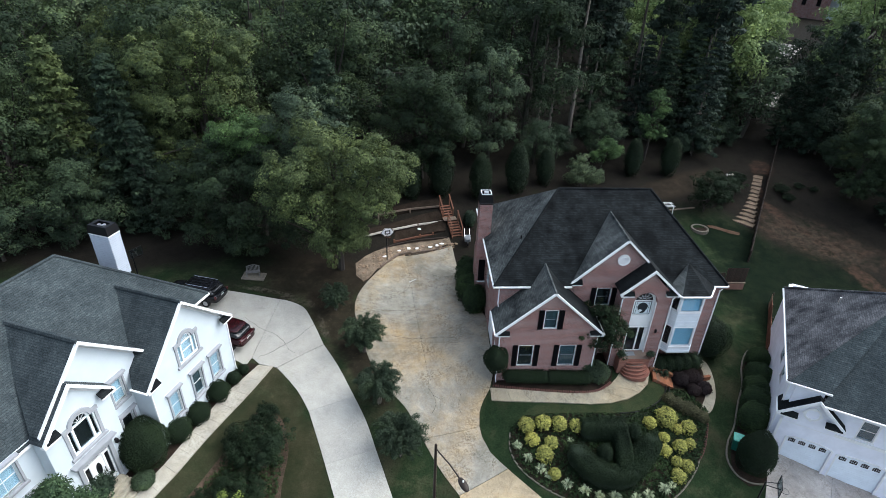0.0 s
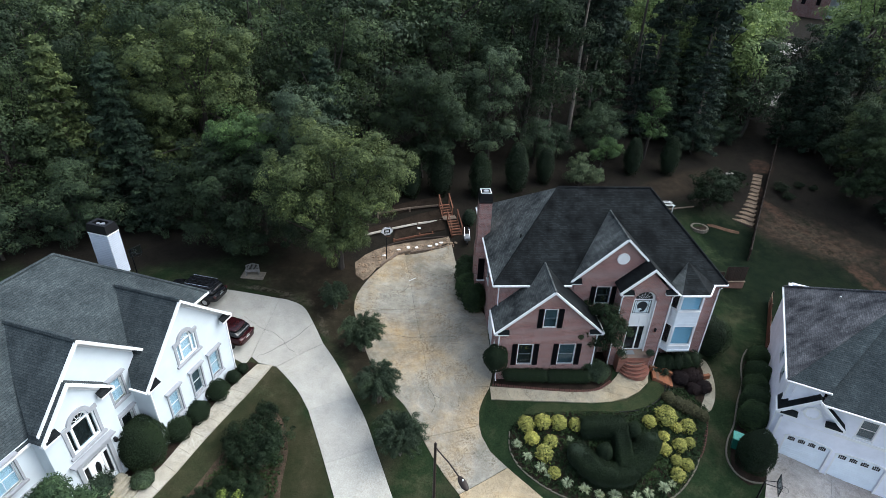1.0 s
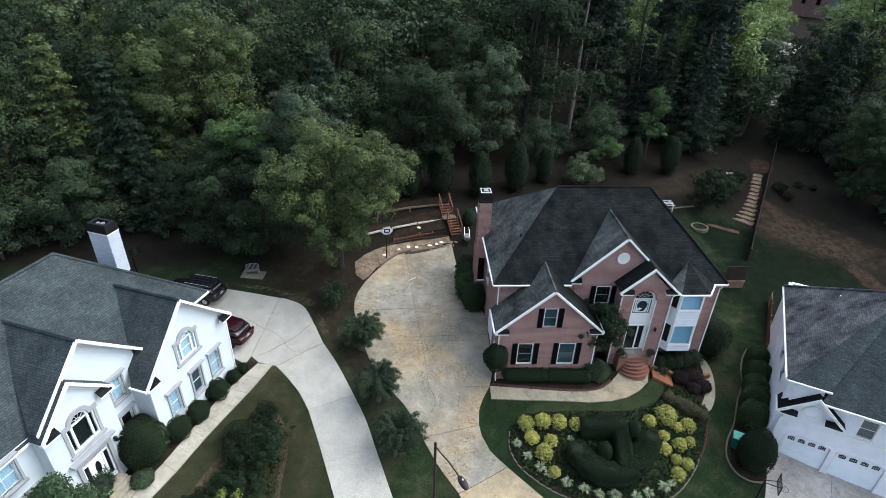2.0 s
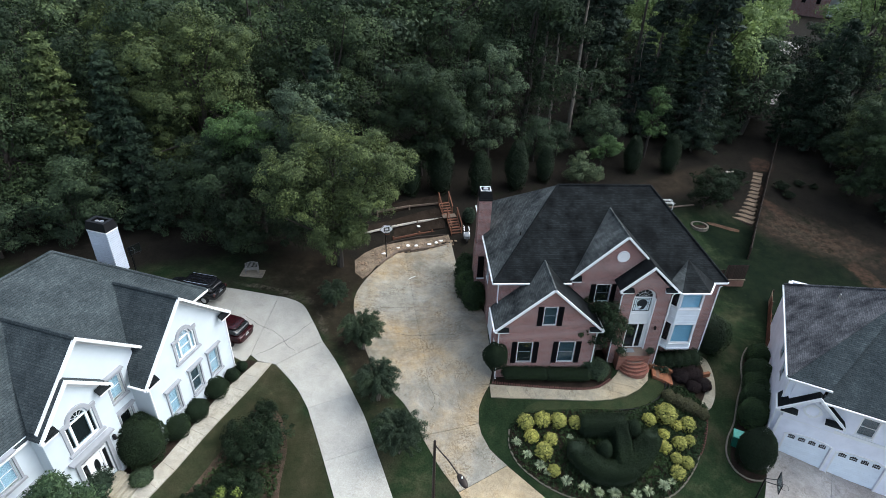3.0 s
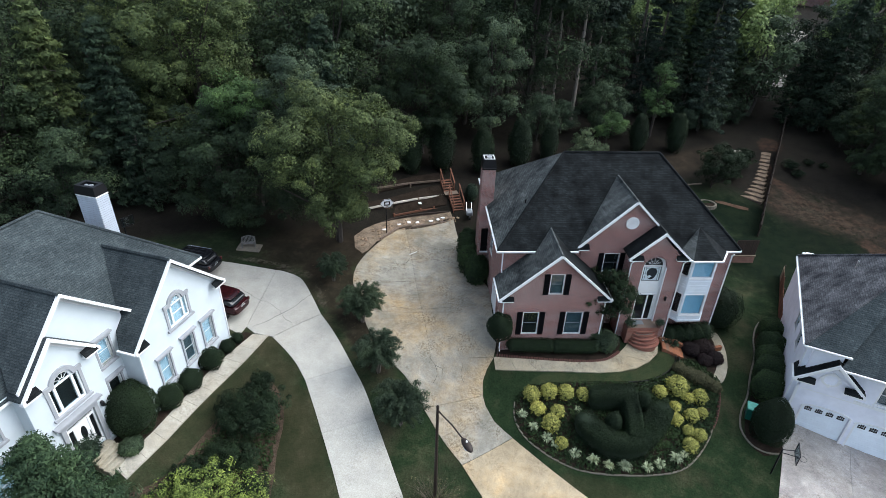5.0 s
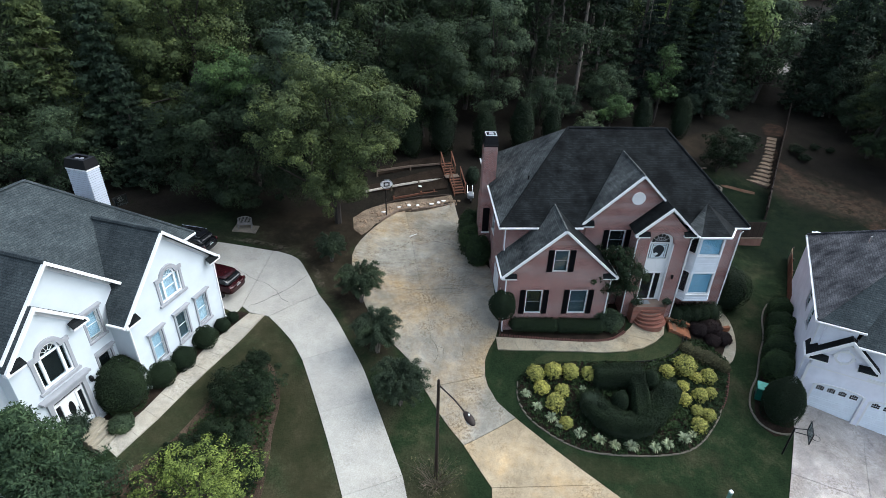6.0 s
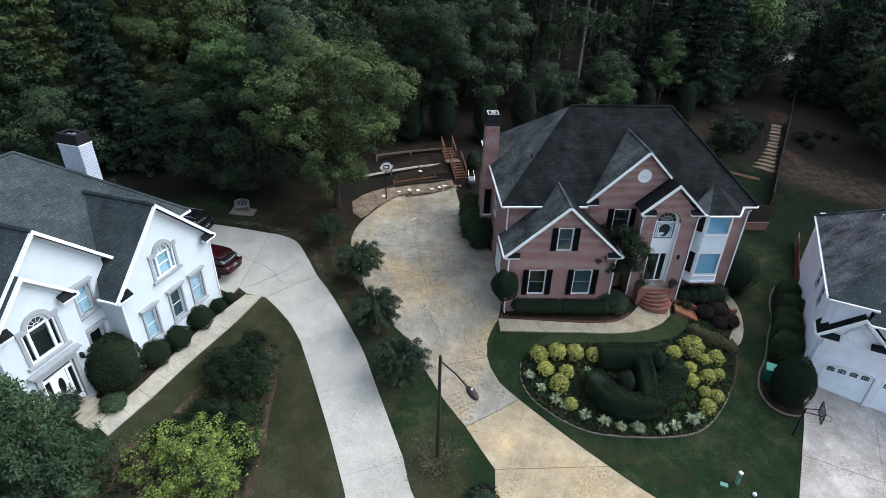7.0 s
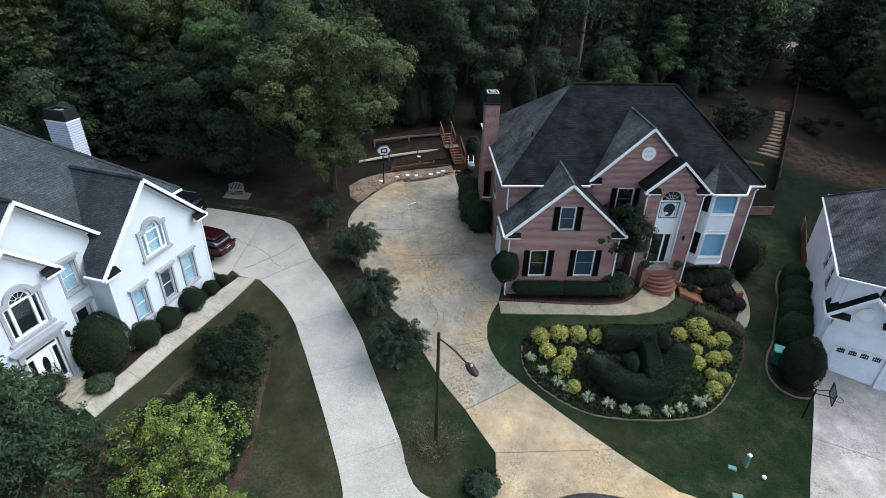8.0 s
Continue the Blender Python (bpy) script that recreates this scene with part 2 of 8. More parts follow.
    # dry turf before the white house and by the street
    for patch, k in ((blob(-13.0, -6.0, 1.6, 8.0, 24), 0.75), (blob(-17.8, -4.5, 0.9, 6.0, -20), 0.6), (blob(-3.6, -10.3, 1.0, 1.4), 0.5), (blob(5.0, -9.2, 3.0, 0.7, -12), 0.45), (blob(8.0, -10.6, 1.6, 0.6), 0.45)):
        c = mix(t, "MIX", maths(t, "MULTIPLY", patch, k), c, straw)
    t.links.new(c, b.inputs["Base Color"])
    bump(t, b, fine, 0.6, 0.06)
    return m


def mulch(name, a, c2):
    m, t, b = material(name, 0.95, spec=0.05)
    p = place(t)
    c = mix(t, "MULTIPLY", 1.0, ramp(t, noisy(t, p, 1.2), [(0.3, a), (0.7, c2)]), ramp(t, noisy(t, p, 18.0), [(0.3, (0.5, 0.5, 0.5)), (0.7, (1.5, 1.5, 1.5))]))
    t.links.new(c, b.inputs["Base Color"])
    bump(t, b, noisy(t, p, 18.0), 0.8, 0.05)
    return m


def wood(name, colour, grain=(1, 1, 14)):
    m, t, b = material(name, 0.8)
    mp = t.nodes.new("ShaderNodeMapping")
    mp.inputs["Scale"].default_value = grain
    t.links.new(place(t), mp.inputs[0])
    o = t.nodes.new("ShaderNodeObjectInfo")
    c = mix(t, "MULTIPLY", 1.0, colour, ramp(t, noisy(t, mp.outputs[0], 4.0), [(0.3, (0.6, 0.6, 0.6)), (0.7, (1.2, 1.2, 1.2))]))
    c = mix(t, "MULTIPLY", 1.0, c, ramp(t, o.outputs["Random"], [(0.0, (0.75, 0.75, 0.75)), (1.0, (1.15, 1.15, 1.15))]))
    t.links.new(c, b.inputs["Base Color"])
    bump(t, b, noisy(t, mp.outputs[0], 8.0), 0.3, 0.01)
    return m


GROUND = ground_material()
BRICK = brickwork("red_brick", (0.145, 0.054, 0.049), (0.335, 0.135, 0.115), (0.38, 0.31, 0.29), row=0.08, gap=0.015)
PAVER = brickwork("brick_paving", (0.23, 0.088, 0.062), (0.29, 0.125, 0.09), (0.2, 0.15, 0.12), 0.2, 0.1)
PAVER_ORANGE = brickwork("orange_brick_paving", (0.25, 0.095, 0.045), (0.32, 0.13, 0.065), (0.19, 0.11, 0.07), 0.2, 0.1)
STUCCO = plain("white_stucco", (0.60, 0.65, 0.68), 0.9, vary=0.08, scale=0.8, grain=30)
GREY_STUCCO = plain("pale_grey_stucco", (0.82, 0.825, 0.89), 0.92, vary=0.1, scale=1.2, grain=18)
GARAGE_PAINT = plain("pale_garage_paint", (0.80, 0.85, 0.90), 0.6, vary=0.06)
SIDING = plain("white_siding_paint", (0.47, 0.51, 0.58), 0.6, vary=0.08)
BAY_PAINT = plain("white_bay_paint", (0.76, 0.80, 0.84), 0.6, vary=0.08)
TRIM = plain("white_trim_paint", (0.80, 0.80, 0.80), 0.5, vary=0.06)
GREY_TRIM = plain("grey_trim_paint", (0.34, 0.35, 0.37), 0.6, vary=0.15)
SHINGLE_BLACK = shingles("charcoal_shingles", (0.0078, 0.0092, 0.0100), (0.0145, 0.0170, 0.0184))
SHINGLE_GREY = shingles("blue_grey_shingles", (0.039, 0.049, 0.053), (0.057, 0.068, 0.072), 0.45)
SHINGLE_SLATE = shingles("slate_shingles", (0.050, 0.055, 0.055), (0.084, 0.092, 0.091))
SHINGLE_PALE = shingles("pale_grey_shingles", (0.066, 0.068, 0.075), (0.100, 0.103, 0.110))
BLACK_PAINT = plain("black_shutter_paint", (0.004, 0.004, 0.005), 0.8, spec=0.08)
BLACK_METAL = plain("black_metal", (0.016, 0.016, 0.018), 0.45, 0.6)
STEEL = plain("galvanised_steel", (0.5, 0.5, 0.52), 0.4, 0.8)
BRONZE = plain("bronze_paint", (0.035, 0.026, 0.022), 0.5, 0.3)
CLEAR = glass("window_glass", (0.80, 0.9, 0.95))
# near black for boards that paint unlit rooms behind glass, and for a dark door
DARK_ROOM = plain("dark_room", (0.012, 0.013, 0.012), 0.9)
BLIND = plain("pale_blue_blind", (0.52, 0.70, 0.79), 0.8, vary=0.1, scale=5)
BLIND_GREY = plain("grey_blind", (0.085, 0.105, 0.11), 0.8, vary=0.15, scale=5)
BLIND_BRIGHT = plain("bright_blind", (0.66, 0.73, 0.76), 0.8, vary=0.1, scale=5)
LEADED = plain("leaded_glass_lines", (0.02, 0.025, 0.03), 0.4)
CONCRETE = concrete("worn_concrete", (0.38, 0.365, 0.318), (0.33, 0.235, 0.12), 1.0, 1.25)
CONCRETE_APRON = concrete("stained_concrete", (0.45, 0.37, 0.25), (0.47, 0.30, 0.12), 1.0)
CONCRETE_LIGHT = concrete("pale_concrete", (0.425, 0.415, 0.378), (0.37, 0.34, 0.285), 0.5, 0.4)
CONCRETE_GREY = concrete("mottled_grey_concrete", (0.50, 0.465, 0.44), (0.36, 0.31, 0.28), 0.9, 1.0)
CONCRETE_WALK = concrete("walk_concrete", (0.375, 0.35, 0.28), (0.30, 0.24, 0.15), 0.8)
CONCRETE_PATH = concrete("pale_path_concrete", (0.44, 0.42, 0.365), (0.32, 0.27, 0.19), 0.6, 0.7)
ASPHALT = concrete("asphalt", (0.055, 0.055, 0.058), (0.045, 0.04, 0.038), 0.5)
MULCH = mulch("bark_mulch", (0.016, 0.012, 0.009), (0.036, 0.026, 0.019))
PINE_STRAW = mulch("pine_straw", (0.030, 0.022, 0.016), (0.090, 0.064, 0.046))
# dark green of the shrub bodies; paints the shade seen between leaves
SHADE_CORE = plain("shade_core", (0.012, 0.022, 0.011), 0.9, vary=0.3, scale=6)
CLAY = mulch("bare_clay", (0.060, 0.036, 0.024), (0.105, 0.068, 0.046))
TURF = mulch("turf", (0.016, 0.028, 0.012), (0.040, 0.046, 0.022))
GRAVEL = mulch("pale_gravel", (0.11, 0.085, 0.060), (0.26, 0.20, 0.145))
RED_WOOD = wood("red_cedar", (0.175, 0.076, 0.045))
OLD_WOOD = wood("weathered_timber", (0.16, 0.12, 0.09))
DARK_WOOD = wood("dark_fence_wood", (0.035, 0.024, 0.018))
EDGING_STONE = plain("weathered_edging", (0.165, 0.145, 0.115), 0.9, vary=0.35, scale=3)
STONE = plain("sandstone", (0.30, 0.215, 0.145), 0.9, vary=0.3, scale=3)
WALL_BLOCK = plain("reddish_tan_blocks", (0.20, 0.115, 0.088), 0.9, vary=0.25, scale=2.5)
STEP_STONE = plain("garden_step_stone", (0.165, 0.118, 0.078), 0.9, vary=0.4, scale=1.6)
PALE_STONE = plain("pale_stone", (0.55, 0.5, 0.43), 0.9, vary=0.25, scale=3)
BARK = wood("tree_bark", (0.050, 0.042, 0.036), (2, 2, 0.6))
PINE_BARK = wood("pine_bark", (0.17, 0.145, 0.125), (2, 2, 0.5))
TWIG = wood("bare_twigs", (0.12, 0.095, 0.07))
LEAF_OAK = leafy("oak_leaves", (0.038, 0.058, 0.033), (0.074, 0.103, 0.053), spread=1.0)
# darker copy of the oak leaves, with the near wood's shade put in
LEAF_DEEP = leafy("deep_oak_leaves", (0.022, 0.036, 0.020), (0.044, 0.064, 0.034), spread=0.8)
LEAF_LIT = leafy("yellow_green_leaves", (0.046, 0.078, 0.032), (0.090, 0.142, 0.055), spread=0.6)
LEAF_OLIVE = leafy("olive_leaves", (0.044, 0.062, 0.027), (0.094, 0.118, 0.050), 0.2)
LEAF_YELLOW = leafy("yellow_oak_leaves", (0.025, 0.039, 0.019), (0.080, 0.101, 0.042), 0.10)
# pale leaves for far trees; the brightness of haze is put into the colour
LEAF_BRIGHT = leafy("bright_green_leaves", (0.10, 0.15, 0.06), (0.20, 0.26, 0.11), 0.35)
LEAF_DARK = leafy("dark_green_leaves", (0.024, 0.039, 0.026), (0.045, 0.066, 0.042), spread=0.8)
LEAF_GREY = leafy("grey_green_leaves", (0.039, 0.055, 0.038), (0.069, 0.092, 0.059), spread=1.0)
LEAF_PINE = leafy("pine_needles", (0.025, 0.039, 0.031), (0.050, 0.069, 0.052), 0.2, spread=0.8)
LEAF_MYRTLE = leafy("myrtle_leaves", (0.022, 0.034, 0.022), (0.046, 0.064, 0.038), 0.12)
LEAF_BOX = leafy("clipped_leaves", (0.006, 0.013, 0.006), (0.015, 0.026, 0.012), 0.1)
# gold and lime leaves range widely, painting highlights and dark gaps
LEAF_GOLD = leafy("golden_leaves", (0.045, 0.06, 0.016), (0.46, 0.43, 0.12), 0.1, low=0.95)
LEAF_LIME = leafy("lime_leaves", (0.022, 0.044, 0.012), (0.190, 0.232, 0.058), 0.15, low=0.95)
LEAF_STRAP = leafy("striped_strap_leaves", (0.16, 0.2, 0.11), (0.42, 0.45, 0.3), 0.15)
LEAF_RUST = leafy("maroon_leaves", (0.009, 0.007, 0.008), (0.018, 0.011, 0.012), 0.1)
LEAF_TAN = leafy("tan_green_leaves", (0.035, 0.036, 0.018), (0.098, 0.090, 0.050), 0.15)
LEAF_STRAW = leafy("dry_straw", (0.03, 0.024, 0.014), (0.075, 0.058, 0.036), 0.1)
LEAF_HEDGE = leafy("hedge_leaves", (0.015, 0.030, 0.013), (0.036, 0.058, 0.025), 0.1)
LEAF_SAGE = leafy("sage_green_leaves", (0.036, 0.054, 0.036), (0.074, 0.100, 0.064), spread=0.25)
LEAF_FEATHER = leafy("feathery_green_needles", (0.014, 0.030, 0.018), (0.042, 0.068, 0.038), 0.12)
LEAF_IVY = leafy("ground_cover_leaves", (0.010, 0.024, 0.009), (0.029, 0.047, 0.019), 0.1)
CAR_RED = plain("dark_red_car_paint", (0.030, 0.005, 0.007), 0.14, 0.3, 0.6, vary=0.05)
CAR_BLACK = plain("black_car_paint", (0.012, 0.013, 0.016), 0.2, 0.3, 0.6, vary=0.05)
TINTED = plain("tinted_car_glass", (0.010, 0.011, 0.013), 0.06, 0.0, 0.6, vary=0.02)
RUBBER = plain("tyre_rubber", (0.015, 0.015, 0.015), 0.9)
LAMP_RED = plain("red_lamp_glass", (0.045, 0.005, 0.005), 0.15, 0.0, 0.6)
CHROME = plain("chrome", (0.7, 0.7, 0.72), 0.15, 1.0)
PLATE_WHITE = plain("plate_white", (0.75, 0.75, 0.75), 0.5)
BIN_GREEN = plain("green_plastic", (0.012, 0.10, 0.075), 0.5, vary=0.15)
BIN_LID = plain("pale_green_plastic", (0.12, 0.40, 0.31), 0.5, vary=0.25, scale=8)
UTIL_GREEN = plain("faded_green_box", (0.15, 0.27, 0.22), 0.6, vary=0.2)
WHITE_PLASTIC = plain("white_plastic", (0.78, 0.78, 0.76), 0.5)
BOARD = plain("backboard_white", (0.85, 0.86, 0.87), 0.4)
TERRACOTTA = plain("clay_pot", (0.12, 0.07, 0.055), 0.8, vary=0.2)
BENCH_GREY = plain("weathered_bench", (0.16, 0.155, 0.15), 0.7, vary=0.3, scale=6)
LEAD_GREY = plain("grey_flashing", (0.25, 0.27, 0.29), 0.5, 0.4)


# ---- lie of the land ----
def profile(*knots):
    ys, zs = zip(*knots)
    return lambda y: float(np.interp(y, ys, zs))


# heights of the ground along lines of equal x: (y, z)
COLUMNS = [
    (-70, profile((-40, -3), (-12, 0.3), (10, 2), (40, 5), (300, 8))),
    (-22, profile((-40, -3.2), (-20, -2.2), (-14, -0.7), (-9, 0.7), (0, 1.0), (12, 1.9), (40, 5), (300, 8))),
    (-14, profile((-40, -3.6), (-16, -3.0), (-10.5, -2.3), (-5.7, -1.0), (-1.7, -0.3), (2, 0.75), (5, 0.9), (12, 1.6), (40, 5), (300, 8))),
    (-4, profile((-40, -3.6), (-13, -3.3), (-10.2, -3.1), (-6.6, -2.2), (-4, -1.15), (-0.4, -0.35), (1.5, 0), (17.5, 0.45), (18.5, 0.9), (22, 2.6), (26, 3.8), (60, 6), (300, 8))),
    (7, profile((-40, -3.6), (-11, -3.2), (-8, -2.5), (-5.8, -1.4), (-4.3, -0.6), (-2, 0.05), (8, 0.3), (18, 1.2), (24, 2.6), (30, 4), (60, 6), (300, 8))),
    (17, profile((-40, -3.6), (-12, -2.9), (-8, -2.4), (-4.6, -1.8), (1.5, -1.0), (12, -0.3), (20, 0.4), (28, 2.2), (36, 3.8), (60, 6), (300, 8))),
    (26, profile((-40, -3.6), (-8, -2.6), (-4, -2.4), (2, -1.6), (12, -0.6), (20, 0.2), (28, 1.8), (36, 3.4), (60, 5), (300, 8))),
    (70, profile((-40, -3.6), (-8, -2.6), (12, 0), (36, 3), (60, 5), (300, 8))),
]


def rough_height(x, y):
    for (x0, f0), (x1, f1) in zip(COLUMNS, COLUMNS[1:]):
        if x <= x1 or x1 == 70:
            a = min(max((x - x0) / (x1 - x0), 0), 1)
            a = a * a * (3 - 2 * a)
            return f0(y) * (1 - a) + f1(y) * a


def height(x, y):
    """The ground's height: the columns, rounded off over a metre or so."""
    return (2 * rough_height(x, y) + rough_height(x, y - 1.1) + rough_height(x, y + 1.1)) / 4


# ---- shape tools ----
from mathutils.geometry import tessellate_polygon


def empty(name, m, label, category, group="", kind=""):
    ob = new(name)
    ob.matrix_world = m
    return tagged(ob, label, category, group, kind)


def link(name, bm, material_, parent=None, label="", smooth=False):
    me = bpy.data.meshes.new(name)
    bmesh.ops.recalc_face_normals(bm, faces=bm.faces)
    bm.to_mesh(me)
    bm.free()
    me.materials.append(material_)
    if smooth:
        me.shade_smooth()
    ob = new(name, me)
    ob.parent = parent
    return tagged(ob, label)


def part(name, bm, material_, parent, label="", smooth=False):
    return link(name, bm, material_, parent, label, smooth)


def thing(name, bm, material_, label, category, group="", kind="", smooth=False):
    return tagged(link(name, bm, material_, None, "", smooth), label, category, group, kind)


def box(bm, x0, x1, y0, y1, z0, z1, bevel=0.0, m=None):
    vs = bmesh.ops.create_cube(bm, size=1.0)["verts"]
    for v in vs:
        v.co = Vector((x0 + (v.co.x + 0.5) * (x1 - x0), y0 + (v.co.y + 0.5) * (y1 - y0), z0 + (v.co.z + 0.5) * (z1 - z0)))
    if bevel:
        es = list({e for v in vs for e in v.link_edges})
        r = bmesh.ops.bevel(bm, geom=es, offset=bevel, segments=1, affect="EDGES", profile=0.5)
        vs = list({v for f in r["faces"] for v in f.verts} | {v for v in vs if v.is_valid})
    if m is not None:
        bmesh.ops.transform(bm, matrix=m, verts=[v for v in vs if v.is_valid])
    return bm


def boxed(*a, bevel=0.0, m=None):
    return box(bmesh.new(), *a, bevel=bevel, m=m)


def tube(bm, a, b, r0, r1=None, seg=8):
    a, b = Vector(a), Vector(b)
    r1 = r0 if r1 is None else r1
    q = (b - a).to_track_quat("Z", "Y").to_matrix()
    rings = []
    for p, r in ((a, r0), (b, r1)):
        rings.append([bm.verts.new(p + q @ Vector((math.cos(2 * math.pi * i / seg) * r, math.sin(2 * math.pi * i / seg) * r, 0))) for i in range(seg)])
    for i in range(seg):
        j = (i + 1) % seg
        bm.faces.new((rings[0][i], rings[0][j], rings[1][j], rings[1][i]))
    bm.faces.new(rings[0][::-1])
    bm.faces.new(rings[1])
    return bm


def plate(bm, loops, depth, at):
    """A flat board with holes: loops of (a, b), the first the outline; at(a, b, d) gives its place; depth its thickness."""

    flat = [p for l in loops for p in l]
    tris = tessellate_polygon([[Vector((a, b, 0)) for a, b in l] for l in loops])
    front = [bm.verts.new(at(a, b, 0)) for a, b in flat]
    back = [bm.verts.new(at(a, b, depth)) for a, b in flat]
    for i, j, k in tris:
        if len({i, j, k}) == 3:
            for f in ((front[i], front[j], front[k]), (back[k], back[j], back[i])):
                try:
                    bm.faces.new(f)
                except ValueError:
                    pass
    n = 0
    for l in loops:
        for i in range(len(l)):
            p, q = n + i, n + (i + 1) % len(l)
            bm.faces.new((front[p], back[p], back[q], front[q]))
        n += len(l)
    return bm


def facing(y):
    """For boards that face the front: a is x, b is z, depth goes back."""
    return lambda a, b, d: Vector((a, y + d, b))


def facing_left(x):
    """For boards that face the left side: a is y, b is z, depth goes inwards."""
    return lambda a, b, d: Vector((x + d, a, b))


def rect(x0, x1, z0, z1):
    return [(x0, z0), (x1, z0), (x1, z1), (x0, z1)]


def arch(x0, x1, z0, z1, n=12):
    """An opening with a round head that springs at z1."""
    c, r = (x0 + x1) / 2, (x1 - x0) / 2
    return [(x0, z0), (x1, z0)] + [(c + r * math.cos(math.pi * i / n), z1 + r * math.sin(math.pi * i / n)) for i in range(n + 1)]


def slab(bm, corners, thick=0.14):
    """A roof plane: its upper corners, with a thickness below."""
    c = [Vector(p) for p in corners]
    n = (c[1] - c[0]).cross(c[2] - c[0]).normalized()
    if n.z < 0:
        n = -n
    top = [bm.verts.new(p) for p in c]
    low = [bm.verts.new(p - n * thick) for p in c]
    bm.faces.new(top)
    bm.faces.new(low[::-1])
    for i in range(len(c)):
        j = (i + 1) % len(c)
        bm.faces.new((top[i], low[i], low[j], top[j]))
    return bm


def hip_roof(bm, x0, x1, y0, y1, z, top, rx0, rx1, ry):
    """A hipped roof: eaves round the rectangle at z, a ridge from rx0 to rx1 at ry."""
    a, b = (rx0, ry, top), (rx1, ry, top)
    slab(bm, [(x0, y0, z), (x1, y0, z), b, a])
    slab(bm, [(x1, y1, z), (x0, y1, z), a, b])
    slab(bm, [(x0, y1, z), (x0, y0, z), a])
    slab(bm, [(x1, y0, z), (x1, y1, z), b])
    return bm


def gable_roof(bm, x0, x1, y0, y1, z, top, back_z=None):
    """Two slopes with the ridge running from y0 back to y1; the eaves stop at y2 where the roof behind rises."""
    m = (x0 + x1) / 2
    y2 = back_z if back_z is not None else y1
    slab(bm, [(x0, y0, z), (m, y0, top), (m, y1, top), (x0, y2, z)])
    slab(bm, [(x1, y0, z), (x1, y2, z), (m, y1, top), (m, y0, top)])
    return bm


def caps(bm, a, b, w=0.13):
    """A ridge or hip cap along a line."""
    return tube(bm, Vector(a) + Vector((0, 0, 0.0)), Vector(b), w * 0.7, w * 0.7, 6)


def smooth_line(pts, closed=False, step=0.6):
    """A rounded line through the points of a plan."""
    p = [Vector(q) for q in pts]
    n = len(p)
    out = []
    for i in range(n if closed else n - 1):
        a, b, c, d = (p[(i + k) % n] if closed else p[min(max(i + k, 0), n - 1)] for k in (-1, 0, 1, 2))
        k = max(1, int((c - b).length / step))
        for j in range(k):
            t = j / k
            out.append(0.5 * (2 * b + (c - a) * t + (2 * a - 5 * b + 4 * c - d) * t * t + (3 * b - a - 3 * c + d) * t ** 3))
    if not closed:
        out.append(p[-1])
    return [(v[0], v[1]) for v in out]


def drape(bm, outline, lift, skirt=0.12, cell=0.9):
    """A sheet with that outline laid over the ground, with a short edge down into it."""
    f = bm.faces.new([bm.verts.new((x, y, 0)) for x, y in outline])
    xs, ys = [p[0] for p in outline], [p[1] for p in outline]
    for axis, lo, hi in ((0, min(xs), max(xs)), (1, min(ys), max(ys))):
        k = math.floor(lo / cell) + 1
        while k * cell < hi:
            co, no = [0, 0, 0], [0, 0, 0]
            co[axis], no[axis] = k * cell, 1
            bmesh.ops.bisect_plane(bm, geom=bm.verts[:] + bm.edges[:] + bm.faces[:], plane_co=co, plane_no=no, dist=1e-5)
            k += 1
    bmesh.ops.triangulate(bm, faces=bm.faces[:])
    for v in bm.verts:
        v.co.z = height(v.co.x, v.co.y) + lift
    edges = [e for e in bm.edges if e.is_boundary]
    r = bmesh.ops.extrude_edge_only(bm, edges=edges)
    for v in r["geom"]:
        if isinstance(v, bmesh.types.BMVert):
            v.co.z -= skirt
    return bm


def strip(bm, left, right, lift, skirt=0.12, across=5):
    """A slab between two edge lines of equal count, laid over the ground."""
    rows = []
    for a, b in zip(left, right):
        rows.append([bm.verts.new((a[0] + (b[0] - a[0]) * i / across, a[1] + (b[1] - a[1]) * i / across, 0)) for i in range(across + 1)])
    for p, q in zip(rows, rows[1:]):
        for i in range(across):
            bm.faces.new((p[i], p[i + 1], q[i + 1], q[i]))
    for v in bm.verts:
        v.co.z = height(v.co.x, v.co.y) + lift
    r = bmesh.ops.extrude_edge_only(bm, edges=[e for e in bm.edges if e.is_boundary])
    for v in r["geom"]:
        if isinstance(v, bmesh.types.BMVert):
            v.co.z -= skirt
    return bm


def on(x, y, lift=0.0, turn=0.0, size=1.0):
    return pose(x, y, height(x, y) + lift, 0, 0, turn) @ Matrix.Scale(size, 4)


def pieces(name, mesh, parent, poses):
    """Alike pieces of a thing, objects of their own on one mesh."""
    for m in poses:
        ob = new(name, mesh)
        ob.parent = parent
        ob.matrix_local = m


def mesh_of(bm, name, material_):
    me = bpy.data.meshes.new(name)
    bmesh.ops.recalc_face_normals(bm, faces=bm.faces)
    bm.to_mesh(me)
    bm.free()
    me.materials.append(material_)
    return me


